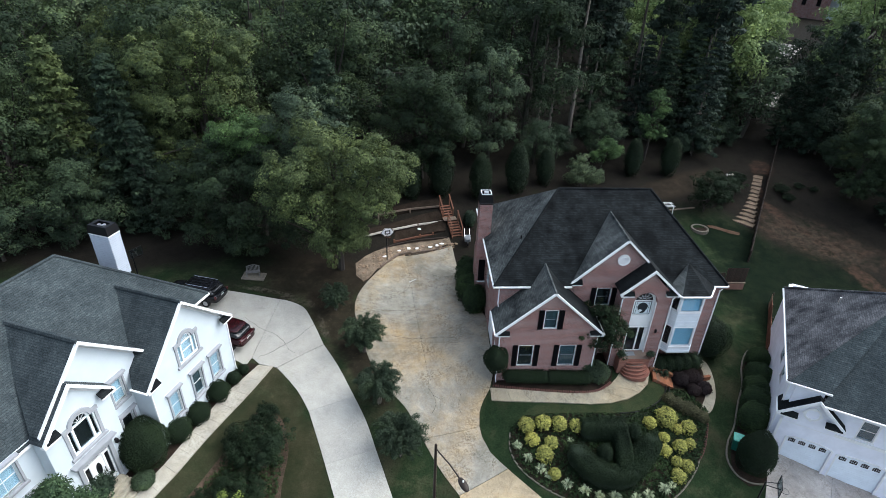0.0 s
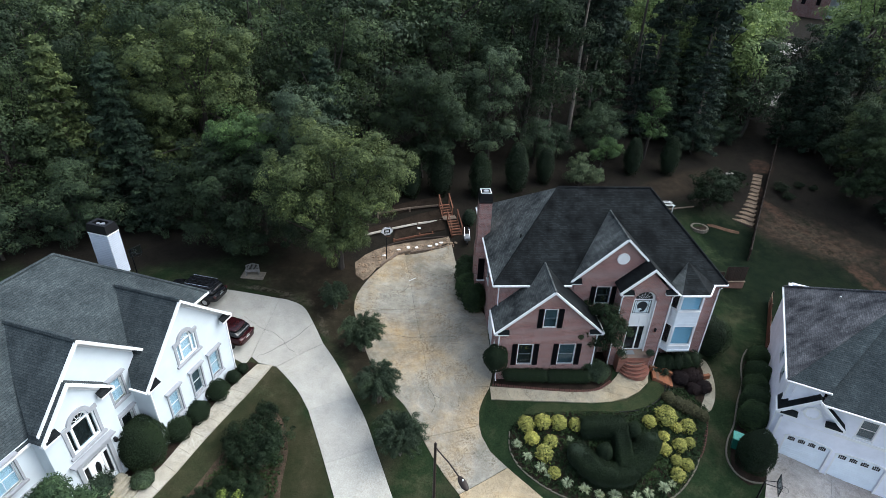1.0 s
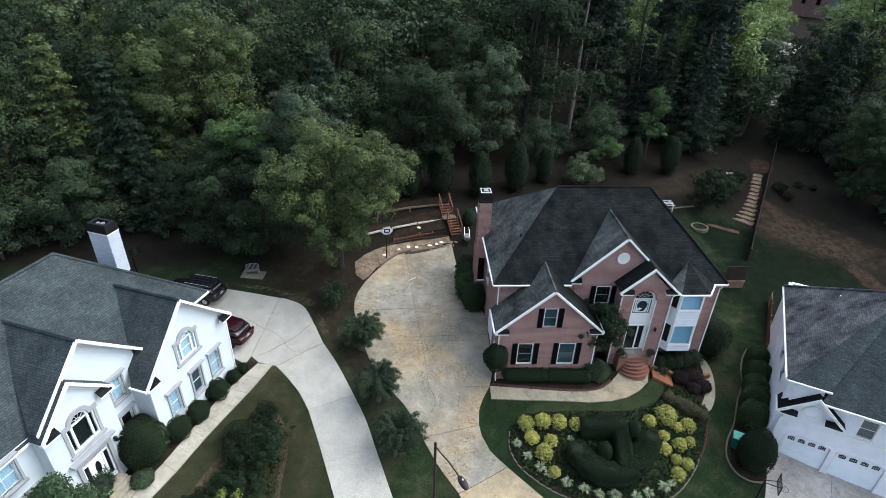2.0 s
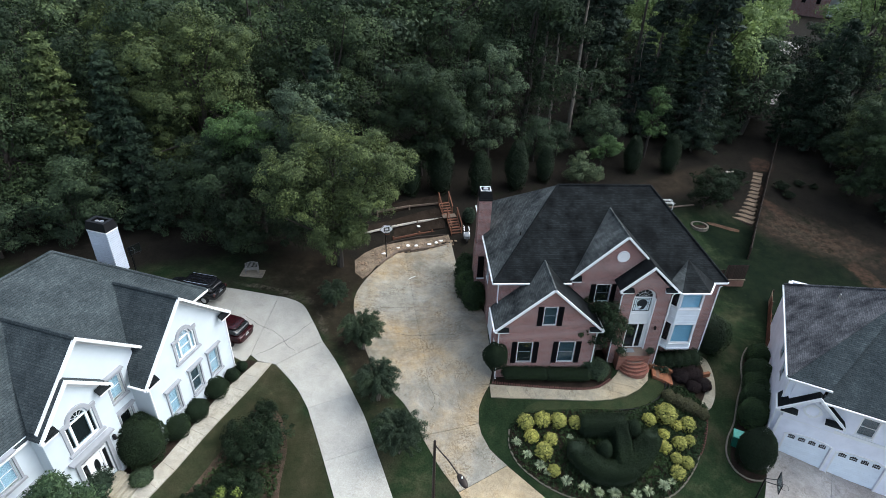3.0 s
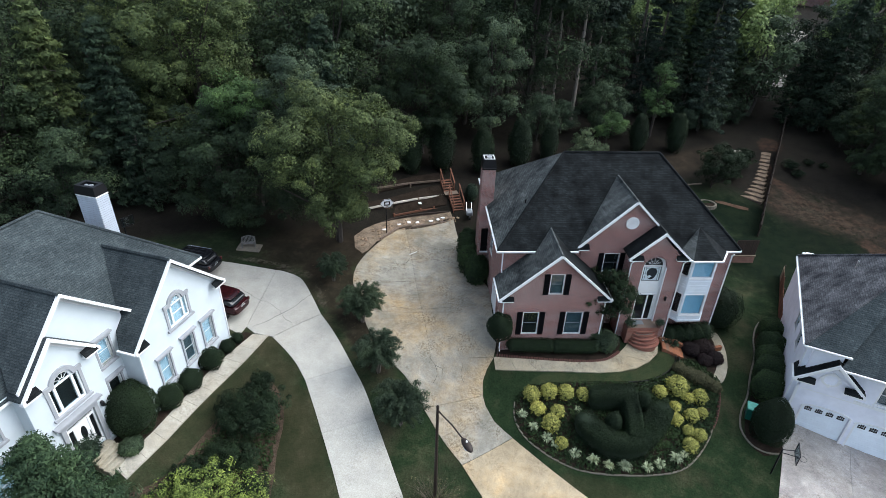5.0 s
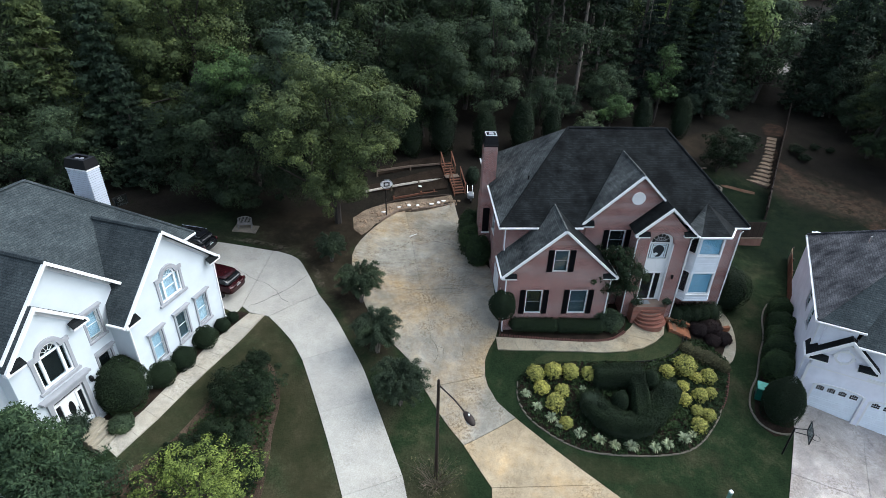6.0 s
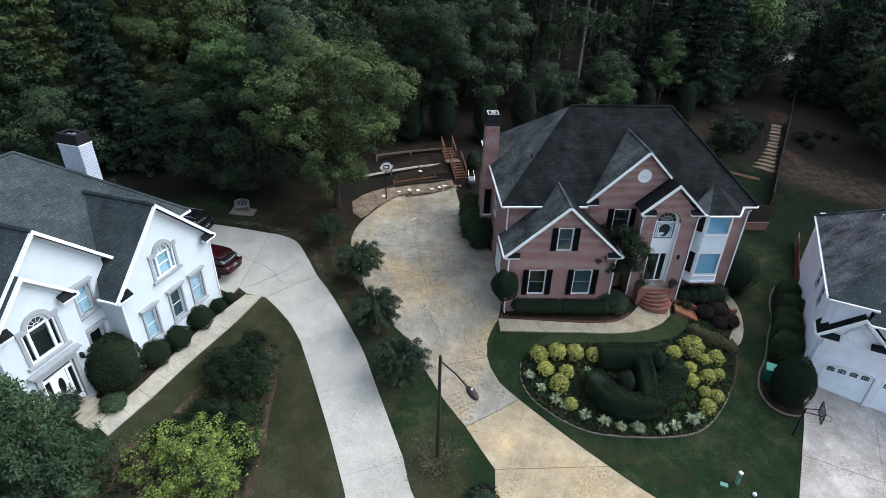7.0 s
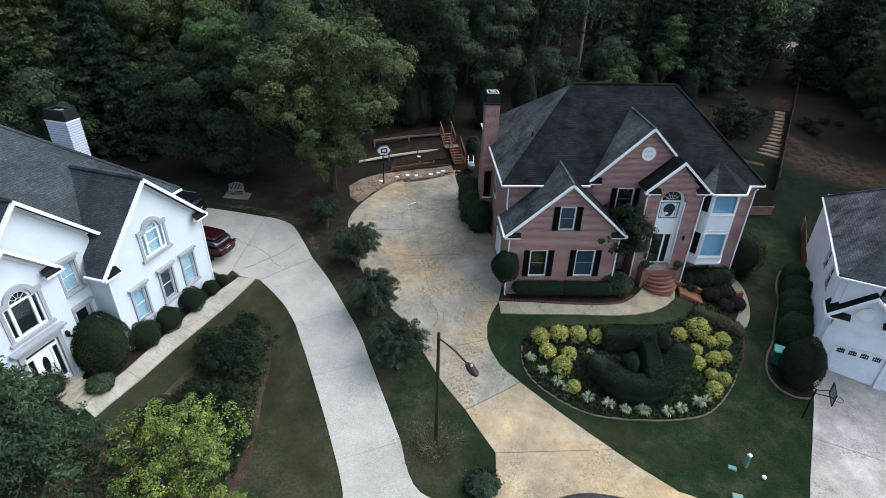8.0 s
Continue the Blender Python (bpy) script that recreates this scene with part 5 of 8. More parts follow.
def pal_hole(c, z0, z1, half, side):
    """The opening for a three-light window with a round head."""
    s0, s1 = c - half - 0.2 - side, c + half + 0.2 + side
    return [(s0, z0 - 0.07), (s1, z0 - 0.07), (s1, z1 + 0.07)] + [(c + (half + 0.09) * math.cos(a), z1 + 0.07 + (half + 0.09) * math.sin(a)) for a in [math.pi * i / 14 for i in range(15)]] + [(s0, z1 + 0.07)]


# walls
WA, WB, WC = (-6.02, -5.34, 1.90, 3.66), (-4.03, -3.31, 1.90, 3.66), (-2.28, -1.54, 1.90, 3.66)
part("wall", plate(bmesh.new(), [[(-7.2, -0.6), (-0.15, -0.6), (-0.15, 5.4), (-3.84, 8.98), (-7.2, 5.72)], rect(*WA), rect(*WB), rect(*WC), pal_hole(-3.84, 5.03, 6.28, 0.38, 0.21)], 0.25, facing(0.25)), STUCCO, H)
part("wall", boxed(-0.40, -0.15, 0.5, 12.0, -0.6, 5.5), STUCCO, H)
part("wall", boxed(-7.2, -6.95, 0.5, 1.5, -0.6, 5.5), STUCCO, H)
WD, WE = (-8.34, -7.66, 4.98, 6.4), (-8.34, -7.66, 1.9, 3.8)
part("wall", plate(bmesh.new(), [[(-12.6, -0.6), (-6.4, -0.6), (-6.4, 7.1), (-9.4, 10.05), (-12.6, 7.0)], rect(*WD), rect(*WE)], 0.25, facing(1.5)), STUCCO, H)
ENTRY = 1.0
part("wall", plate(bmesh.new(), [[(-12.75, -0.3), (-8.85, -0.3), (-8.85, 6.75), (-10.8, 8.68), (-12.75, 6.75)], pal_hole(-10.8, 4.7, 6.22, 0.42, 0.19), rect(-11.65, -9.95, 1.35, 3.72)], 0.25, facing(ENTRY)), STUCCO, H)
part("wall", boxed(-9.1, -8.85, ENTRY + 0.25, 1.5, -0.3, 6.6), STUCCO, H)
part("wall", boxed(-12.75, -12.5, ENTRY + 0.25, 1.75, -0.3, 6.6), STUCCO, H)
part("wall", plate(bmesh.new(), [rect(-20.0, -12.6, -0.6, 6.85), rect(-15.1, -13.8, 5.1, 6.55), rect(-15.6, -13.6, 1.5, 4.0)], 0.25, facing(1.75)), STUCCO, H)
part("wall", boxed(-20.0, -0.2, 12.0, 12.25, -0.6, 6.5), STUCCO, H)
part("wall", boxed(-20.25, -20.0, 1.78, 12.0, -0.6, 6.5), STUCCO, H)
# windows
for w, bl in ((WA, BLIND_BRIGHT), (WB, BLIND_GREY), (WC, BLIND_BRIGHT)):
    window(H, facing(0.3), *w, blind=bl, sill=False)
    casing(H, facing(0.25), *w)
for w, bl in ((WD, BLIND_BRIGHT), (WE, DARK_ROOM)):
    window(H, facing(1.55), *w, blind=bl, sill=False)
    casing(H, facing(1.5), *w)
window(H, facing(1.8), -15.1, -13.8, 5.1, 6.55, blind=BLIND_BRIGHT, sill=False, bars=(2, 2))
casing(H, facing(1.75), -15.1, -13.8, 5.1, 6.55)
window(H, facing(1.8), -15.6, -13.6, 1.5, 4.0, blind=BLIND_BRIGHT, sill=False, bars=(2, 2))
casing(H, facing(1.75), -15.6, -13.6, 1.5, 4.0)
palladian(H, facing(0.3), -3.84, 5.03, 6.28, 0.38, 0.21, BLIND_BRIGHT, 0.5)
palladian(H, facing(ENTRY + 0.05), -10.8, 4.7, 6.22, 0.42, 0.19, DARK_ROOM, 0.5)
# front door with sidelights, transom and entablature
at = facing(ENTRY)
part("door_surround", plate(bmesh.new(), [rect(-11.63, -9.97, 1.36, 3.70), rect(-11.15, -10.41, 1.37, 3.38), rect(-11.53, -11.27, 1.5, 3.3), rect(-10.29, -10.05, 1.5, 3.3), rect(-11.53, -10.05, 3.46, 3.62)], 0.1, lambda a, b, d: at(a, b, d + 0.02)), TRIM, H, "white door surround with sidelights")
for r_ in (rect(-11.53, -11.27, 1.5, 3.3), rect(-10.29, -10.05, 1.5, 3.3), rect(-11.53, -10.05, 3.46, 3.62)):
    part("sidelight", plate(bmesh.new(), [r_], 0.01, lambda a, b, d: at(a, b, d + 0.08)), TINTED, H)
oval = [(-10.78 + 0.17 * math.cos(a), 2.62 + 0.46 * math.sin(a)) for a in [2 * math.pi * i / 24 for i in range(24)]]
fd = part("front_door", plate(bmesh.new(), [rect(-11.14, -10.42, 1.38, 3.37), oval[::-1]], 0.05, lambda a, b, d: at(a, b, d + 0.05)), TRIM, H, "white front door with a dark oval window")
part("oval_glass", plate(bmesh.new(), [oval], 0.01, lambda a, b, d: at(a, b, d + 0.07)), TINTED, fd)
for x0, x1 in ((-11.07, -10.83), (-10.73, -10.49)):
    part("panel", plate(bmesh.new(), [rect(x0, x1, 1.5, 1.95)], 0.02, lambda a, b, d: at(a, b, d + 0.035)), TRIM, fd)
part("handle", tube(bmesh.new(), (-10.49, ENTRY + 0.02, 2.15), (-10.49, ENTRY + 0.02, 2.5), 0.02), BLACK_METAL, fd)
bm = plate(bmesh.new(), [rect(-11.88, -9.73, 3.72, 4.0)], 0.14, lambda a, b, d: at(a, b, d - 0.14))
plate(bm, [rect(-12.01, -9.6, 4.0, 4.14)], 0.26, lambda a, b, d: at(a, b, d - 0.26))
plate(bm, [rect(-12.13, -9.49, 4.14, 4.24)], 0.36, lambda a, b, d: at(a, b, d - 0.36))
part("entablature", bm, GREY_TRIM, H, "grey moulded cornice over the front door")
for x0 in (-11.87, -9.95):
    part("pilaster", plate(bmesh.new(), [rect(x0, x0 + 0.22, 1.2, 3.74)], 0.12, lambda a, b, d: at(a, b, d - 0.12)), GREY_TRIM, H)
part("door_lamp", boxed(-9.55, -9.39, ENTRY - 0.2, ENTRY, 3.3, 3.62, bevel=0.03), BLACK_METAL, H, "black lantern beside the door")
# landing of stone
part("landing", boxed(-11.33, -9.88, 0.45, ENTRY, -0.6, 1.2, bevel=0.02), CONCRETE_WALK, H, "worn stone landing before the door")
part("landing_step", boxed(-11.33, -9.83, 0.2, 0.44, -0.6, 1.04, bevel=0.02), CONCRETE_WALK, H)
part("landing_step", boxed(-11.33, -9.78, -0.05, 0.19, -0.6, 0.88, bevel=0.02), CONCRETE_WALK, H)
part("landing_step", boxed(-11.33, -9.73, -0.42, -0.06, -0.6, 0.72, bevel=0.02), CONCRETE_WALK, H)
# roofs
part("main_roof", hip_roof(bmesh.new(), -20.8, 0.3, 1.65, 12.7, 6.72, 11.55, -15.5, -4.95, 6.95), SHINGLE_GREY, H, "blue-grey shingled hipped roof")
part("ridge_cap", caps(bmesh.new(), (-15.5, 6.95, 11.55), (-4.95, 6.95, 11.55)), SHINGLE_GREY, H)
part("ridge_cap", caps(bmesh.new(), (0.3, 1.65, 6.72), (-4.95, 6.95, 11.55)), SHINGLE_GREY, H)
part("gable_roof", gable_roof(bmesh.new(), -7.64, -0.03, -0.18, 4.4, 5.6, 9.3, 0.9), SHINGLE_GREY, H)
part("ridge_cap", caps(bmesh.new(), (-3.835, -0.18, 9.29), (-3.835, 4.4, 9.29), 0.2), SHINGLE_GREY, H)
part("gable_roof", gable_roof(bmesh.new(), -12.75, -6.05, 1.05, 6.2, 7.15, 10.4, 1.6), SHINGLE_GREY, H)
part("ridge_cap", caps(bmesh.new(), (-9.4, 1.05, 10.39), (-9.4, 5.65, 10.39), 0.2), SHINGLE_GREY, H)
part("entry_roof", gable_roof(bmesh.new(), -12.93, -8.67, 0.7, 2.6, 6.84, 8.93, 1.6), SHINGLE_GREY, H)
for z_, q in ((6.68, -20.7),):
    gutter(H, (-20.8, 1.65, z_), (-12.7, 1.65, z_))
barge(H, -7.64, -0.03, -0.18, 5.6, 9.32, 0.165, 0.95, frieze=0.36)
barge(H, -12.75, -6.05, 1.05, 7.15, 10.42, 0.165, 0.02, frieze=0.38)
barge(H, -12.93, -8.67, 0.7, 6.84, 8.95, 0.165, 0.9, frieze=0.24)
gutter(H, (-7.64, 1.0, 5.58), (-7.64, -0.16, 5.58))
gutter(H, (-0.03, -0.16, 5.58), (-0.03, 1.0, 5.58))
gutter(H, (0.3, 1.65, 6.68), (0.3, 12.0, 6.68))
gutter(H, (-1.6, 1.65, 6.68), (0.34, 1.65, 6.68))
gutter(H, (-6.05, 1.07, 7.13), (-6.05, 1.75, 7.13))
downspout(H, -7.15, 0.25, 1.0, 5.5)
downspout(H, -0.2, 0.25, 0.9, 5.5)
# chimney clad in lap siding
# grey body shows through the board gaps, painting the shadow lines of the laps
ch = part("chimney", boxed(-0.43, 0.43, 8.02, 9.5, 5.0, 10.12), LEAD_GREY, H, "white lap-sided chimney")
for i in range(21):
    z = 7.0 + i * 0.148
    bm = bmesh.new()
    plate(bm, [[(-0.47, z), (0.47, z), (0.47, z + 0.108), (-0.47, z + 0.108)]], 0.02, lambda a, b, d: Vector((a, 7.95 + d + (b - z) * 0.2, b)))
    plate(bm, [[(7.985, z), (9.53, z), (9.53, z + 0.108), (7.985, z + 0.108)]], 0.02, lambda a, b, d: Vector((-0.50 + d + (b - z) * 0.2, a, b)))
    plate(bm, [[(7.985, z), (9.53, z), (9.53, z + 0.108), (7.985, z + 0.108)]], 0.02, lambda a, b, d: Vector((0.50 - d - (b - z) * 0.2, a, b)))
    part("lap_board", bm, SIDING, ch)
part("cap_band", boxed(-0.5, 0.5, 7.94, 9.58, 10.1, 10.22, bevel=0.01), TRIM, ch)
part("chimney_cap", plate(bmesh.new(), [rect(-0.52, 0.52, 7.92, 9.6), rect(-0.3, 0.3, 8.2, 9.3)[::-1]], 0.58, lambda a, b, d: Vector((a * (1 - 0.28 * d), 8.76 + (b - 8.76) * (1 - 0.22 * d), 10.22 + d))), BLACK_METAL, ch, "black metal chimney cap")
part("flue", tube(bmesh.new(), (0.0, 8.6, 10.2), (0.0, 8.6, 10.76), 0.14, 0.14, 12), STEEL, ch)
part("flue", tube(bmesh.new(), (0.0, 9.0, 10.2), (0.0, 9.0, 10.72), 0.12, 0.12, 12), STEEL, ch)



# ---- the grey house ----
GM = pose(17.77, -4.85, 0, 0, 0, -29.55)
grey_house = empty("grey_house", GM, "two-storey pale grey stucco house with arched white garage doors", "house")
H = grey_house
FY = 0.25
G1, G2 = (1.45, 4.0, -2.3, -0.22), (4.4, 7.05, -2.52, -0.36)


def low_arch(x0, x1, z0, z1, rise=0.3, n=10):
    c, h = (x0 + x1) / 2, (x1 - x0) / 2
    return [(x0, z0), (x1, z0)] + [(c + h * math.cos(math.pi * i / n), z1 + rise * math.sin(math.pi * i / n)) for i in range(n + 1)]


GW = (4.74, 5.6, 1.58, 2.95)
part("wall", plate(bmesh.new(), [[(0.7, -3.6), (12.0, -3.6), (12.0, 3.6), (2.3, 3.6), (2.3, 4.4), (0.7, 4.4)], low_arch(*G1), low_arch(*G2), rect(*GW)], 0.25, facing(FY)), GREY_STUCCO, H)
part("wall", plate(bmesh.new(), [rect(0.5, 12.5, -3.6, 4.45), rect(5.0, 5.9, 2.2, 3.4), rect(3.0, 3.8, 2.0, 3.3)], 0.25, facing_left(0.45)), GREY_STUCCO, H)
part("wall", boxed(0.7, 12.0, 12.5, 12.75, -3.6, 4.4), GREY_STUCCO, H)
part("wall", boxed(11.75, 12.0, 0.5, 12.5, -3.6, 4.4), GREY_STUCCO, H)
part("string_course", plate(bmesh.new(), [rect(0.66, 12.0, 1.12, 1.34)], 0.09, facing(FY - 0.08)), TRIM, H)
part("corner_board", boxed(0.64, 0.8, FY - 0.05, FY + 0.02, -3.0, 1.12), TRIM, H)
for g in (G1, G2):
    x0, x1, z0, z1 = g
    d = part("garage_door", plate(bmesh.new(), [low_arch(x0 + 0.02, x1 - 0.02, z0, z1)], 0.06, facing(FY + 0.12)), GARAGE_PAINT, H, "white panelled garage door with an arched top and small windows")
    w = x1 - x0
    for r_ in range(3):
        for c_ in range(4):
            a, b = x0 + w * (0.03 + 0.24 * c_), x0 + w * (0.25 + 0.24 * c_)
            zz = z0 + 0.08 + r_ * 0.53
            part("panel", plate(bmesh.new(), [rect(a, b, zz, zz + 0.42), rect(a + 0.03, b - 0.03, zz + 0.03, zz + 0.39)[::-1]], 0.02, facing(FY + 0.10)), GARAGE_PAINT, d)
    for c_ in range(4):
        g0, gw = x0 + w * (0.058 + 0.233 * c_), w * 0.16
        for k in range(4):
            for q in range(2):
                lift = 0.05 if k in (1, 2) and q else 0.0
                p0 = g0 + gw * k / 4
                part("door_pane", plate(bmesh.new(), [rect(p0 + 0.008, p0 + gw / 4 - 0.008, z1 - 0.34 + q * 0.15, z1 - 0.21 + q * 0.15 + lift)], 0.01, facing(FY + 0.112)), TINTED, d)
    arc = low_arch(x0 - 0.14, x1 + 0.14, z1 - 0.02, z1 + 0.02, 0.34)[2:]
    hole = low_arch(x0, x1, z1 - 0.02, z1, 0.30)[2:]
    part("arch_trim", plate(bmesh.new(), [arc + hole[::-1]], 0.1, facing(FY - 0.08)), TRIM, H)
    for a, b in ((x0 - 0.1, x0), (x1, x1 + 0.1)):
        part("door_trim", plate(bmesh.new(), [rect(a, b, z0, z1)], 0.06, facing(FY - 0.04)), TRIM, H)
window(H, facing(FY + 0.04), *GW, trim_w=0.09, blind=BLIND_GREY, bars=(1, 2))
window(H, facing_left(0.5), 5.0, 5.9, 2.2, 3.4, trim_w=0.09, blind=BLIND_GREY)
window(H, facing_left(0.5), 3.0, 3.8, 2.0, 3.3, trim_w=0.09, blind=BLIND_GREY)
# gable over the garage with a ring ornament
part("gable_wall", plate(bmesh.new(), [[(0.72, 1.34), (3.6, 1.34), (3.6, 2.3), (2.08, 3.66), (0.72, 2.4)]], 0.25, facing(-0.05)), GREY_STUCCO, H)
part("gable_roof", gable_roof(bmesh.new(), 0.2, 3.96, -0.45, 2.3, 2.2, 3.9, 1.05), SHINGLE_BLACK, H)
barge(H, 0.2, 3.96, -0.45, 2.2, 3.92, 0.15, 1.1)
ring_ = [[(2.08 + r_ * math.cos(a), 2.5 + r_ * math.sin(a)) for a in [s * 2 * math.pi * i / 28 for i in range(28)]] for r_, s in ((0.5, 1), (0.37, -1))]
rg = part("ring_ornament", plate(bmesh.new(), ring_, 0.06, facing(-0.11)), TRIM, H, "white ring with four keystones on the gable")
for a in range(4):
    part("keystone", box(bmesh.new(), -0.07, 0.07, -0.13, -0.05, 0.34, 0.56, m=Matrix.Translation((2.08, 0, 2.5)) @ pose(0, 0, 0, 0, a * 90, 0)), TRIM, rg)
# roofs
GR, GQ = (5.6, 5.6, 9.4), (7.8, 5.6, 9.4)
# front slopes get a darker shingle than the sides: shade put into the colour
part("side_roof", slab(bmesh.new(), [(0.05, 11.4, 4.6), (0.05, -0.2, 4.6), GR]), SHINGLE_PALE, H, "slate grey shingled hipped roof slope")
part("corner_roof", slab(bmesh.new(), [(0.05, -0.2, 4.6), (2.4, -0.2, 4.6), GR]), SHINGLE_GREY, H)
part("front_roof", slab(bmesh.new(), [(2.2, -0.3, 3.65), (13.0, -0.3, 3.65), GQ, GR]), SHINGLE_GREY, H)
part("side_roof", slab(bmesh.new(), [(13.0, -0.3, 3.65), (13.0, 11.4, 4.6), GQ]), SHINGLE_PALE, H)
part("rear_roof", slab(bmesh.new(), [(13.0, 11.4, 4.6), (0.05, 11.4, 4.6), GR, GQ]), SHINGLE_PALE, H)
part("ridge_cap", caps(bmesh.new(), (0.05, -0.2, 4.62), (5.6, 5.6, 9.42)), SHINGLE_PALE, H)
part("ridge_cap", caps(bmesh.new(), (0.05, 11.4, 4.62), (5.6, 5.6, 9.42)), SHINGLE_PALE, H)
gutter(H, (0.05, 11.4, 4.55), (0.05, -0.2, 4.55))
gutter(H, (0.05, -0.2, 4.55), (2.5, -0.2, 4.55))
gutter(H, (2.15, -0.3, 3.62), (12.9, -0.3, 3.62))
gutter(H, (0.2, 1.05, 2.17), (0.2, -0.43, 2.17))
part("vent_pipe", tube(bmesh.new(), (2.6, 7.0, 6.6), (2.6, 7.0, 7.3), 0.06, 0.06, 8), STEEL, H)
part("roof_vent", boxed(5.0, 5.4, 6.0, 6.4, 8.6, 9.3, bevel=0.05), BLACK_METAL, H)
part("downspout", boxed(0.38, 0.45, 0.55, 0.63, -3.0, 4.4), TRIM, H)



# ---- plants ----
def leaf_mesh(name, centres, radii, count, size, material_, rng, squash=0.8, shell=0.55, up=0.35, long=1.5, droop=0.0, out=None):
    """Clumps of leaves: count leaves round each centre, each a small pointed blade of its own tilt."""
    centres, radii = np.asarray(centres, float), np.asarray(radii, float)
    n = len(centres) * count
    d = rng.normal(size=(n, 3))
    d /= np.linalg.norm(d, axis=1)[:, None]
    d[:, 2] = np.where(rng.random(n) < up, np.abs(d[:, 2]), d[:, 2])
    r = shell + (1 - shell) * rng.random(n) ** 0.6
    c = np.repeat(centres, count, 0)
    p = c + d * (r * np.repeat(radii, count))[:, None] * np.array([1, 1, squash])
    nrm = d * 0.6 + rng.normal(size=(n, 3)) * 0.32 + np.array([0, 0, 0.3])
    if out is not None:
        nrm += np.repeat(np.asarray(out, float), count, 0) * 0.55
    nrm /= np.linalg.norm(nrm, axis=1)[:, None]
    a = rng.normal(size=(n, 3)) - np.array([0, 0, droop + 0.3])
    a -= nrm * np.sum(a * nrm, axis=1)[:, None]
    a /= np.linalg.norm(a, axis=1)[:, None]
    b = np.cross(a, nrm)
    b /= np.linalg.norm(b, axis=1)[:, None] + 1e-9
    s = size * (0.6 + 0.8 * rng.random(n))[:, None]
    vs = np.stack([p + a * s * long * 0.6, p - a * s * long * 0.35 + b * s * 0.5, p - a * s * long * 0.35 - b * s * 0.5], 1).reshape(-1, 3)
    me = bpy.data.meshes.new(name)
    me.vertices.add(3 * n)
    me.vertices.foreach_set("co", vs.astype(np.float32).ravel())
    me.loops.add(3 * n)
    me.loops.foreach_set("vertex_index", np.arange(3 * n, dtype=np.int32))
    me.polygons.add(n)
    me.polygons.foreach_set("loop_start", np.arange(0, 3 * n, 3, dtype=np.int32))
    me.update(calc_edges=True)
    me.materials.append(material_)
    return me


def bough(bm, a, b, r0, r1, bend, rng, seg=6, steps=4):
    """A limb that tapers and wanders from a to b."""
    a, b = Vector(a), Vector(b)
    pts = [a.lerp(b, i / steps) + Vector(rng.normal(size=3)) * bend * (0 if i in (0, steps) else 1) for i in range(steps + 1)]
    for i in range(steps):
        tube(bm, pts[i], pts[i + 1], r0 + (r1 - r0) * i / steps, r0 + (r1 - r0) * (i + 1) / steps, seg)


def broadleaf(seed, tall, wide, base, clumps, count, size, leaf, label, category="tree", group="woodland trees", bark=None, lump=1.5, lean=0.0, core=(150, 0.052), foot=1.0, masses=None):
    """A tree: tapered trunk, limbs to the clumps, and a crown of many leaf clumps with gaps."""
    rng = np.random.default_rng(seed)
    t = empty("tree", Matrix(), label, category, group)
    cs, rs, outs, hearts, heart_r = [], [], [], [], []
    mid, half = (tall + base) / 2, (tall - base) / 2
    lobes = len(masses) if masses else 9
    for l in range(lobes):
        h = (l + 0.5 * rng.random()) / lobes if l < lobes - 1 else 1.0
        a = 2.4 * l + rng.random()
        spread = wide * math.sin(math.pi * (0.16 + 0.72 * h)) ** 0.8 * (0.62 if l < lobes - 1 else 0.1)
        spread *= foot + (1 - foot) * min(1.0, h / 0.6)
        lr = wide * (0.40 + 0.14 * rng.random()) * (1.0 if h < 0.75 else 0.8) * (0.5 + 0.5 * (foot + (1 - foot) * min(1.0, h / 0.6)))
        c = np.array([math.cos(a) * spread + lean * h, math.sin(a) * spread, base + lr * 0.7 + (tall - base - lr * 1.5) * h])
        if masses:
            c, lr = np.array(masses[l][:3]), masses[l][3]
        hearts.append((float(c[0]), float(c[1]), float(c[2])))
        heart_r.append(lr * 0.82)
        for _ in range(clumps // lobes):
            d = rng.normal(size=3)
            d /= np.linalg.norm(d)
            if rng.random() < 0.65:
                d[2] = abs(d[2])
            p = c + d * lr * (0.62 + 0.56 * rng.random()) * np.array([1, 1, 0.85])
            cs.append((float(p[0]), float(p[1]), float(max(p[2], base * 0.6))))
            rs.append(lump * (0.4 + 0.8 * rng.random()))
            outs.append(d)
    clumps = len(cs)
    bm = bmesh.new()
    top = (lean * half * 0.1, 0, mid + half * 0.4)
    bough(bm, (0, 0, -0.6), top, 0.022 * tall, 0.006 * tall, 0.15, rng, 7, 4)
    for i in range(0, clumps, max(1, clumps // 14)):
        z = base * 0.7 + (mid - base * 0.7) * rng.random()
        bough(bm, (0, 0, z), cs[i], 0.008 * tall, 0.002 * tall, 0.25, rng, 4, 2)
    part("trunk", bm, bark or BARK, t)
    inner = new("inner_growth", leaf_mesh("inner_growth", hearts, heart_r, core[0], core[1] * wide, leaf, rng, shell=0.1, up=0.5))
    inner.parent = t
    crown = new("crown", leaf_mesh("crown", cs, rs, count, size, leaf, rng, up=0.6, out=outs))
    crown.parent = t
    return t


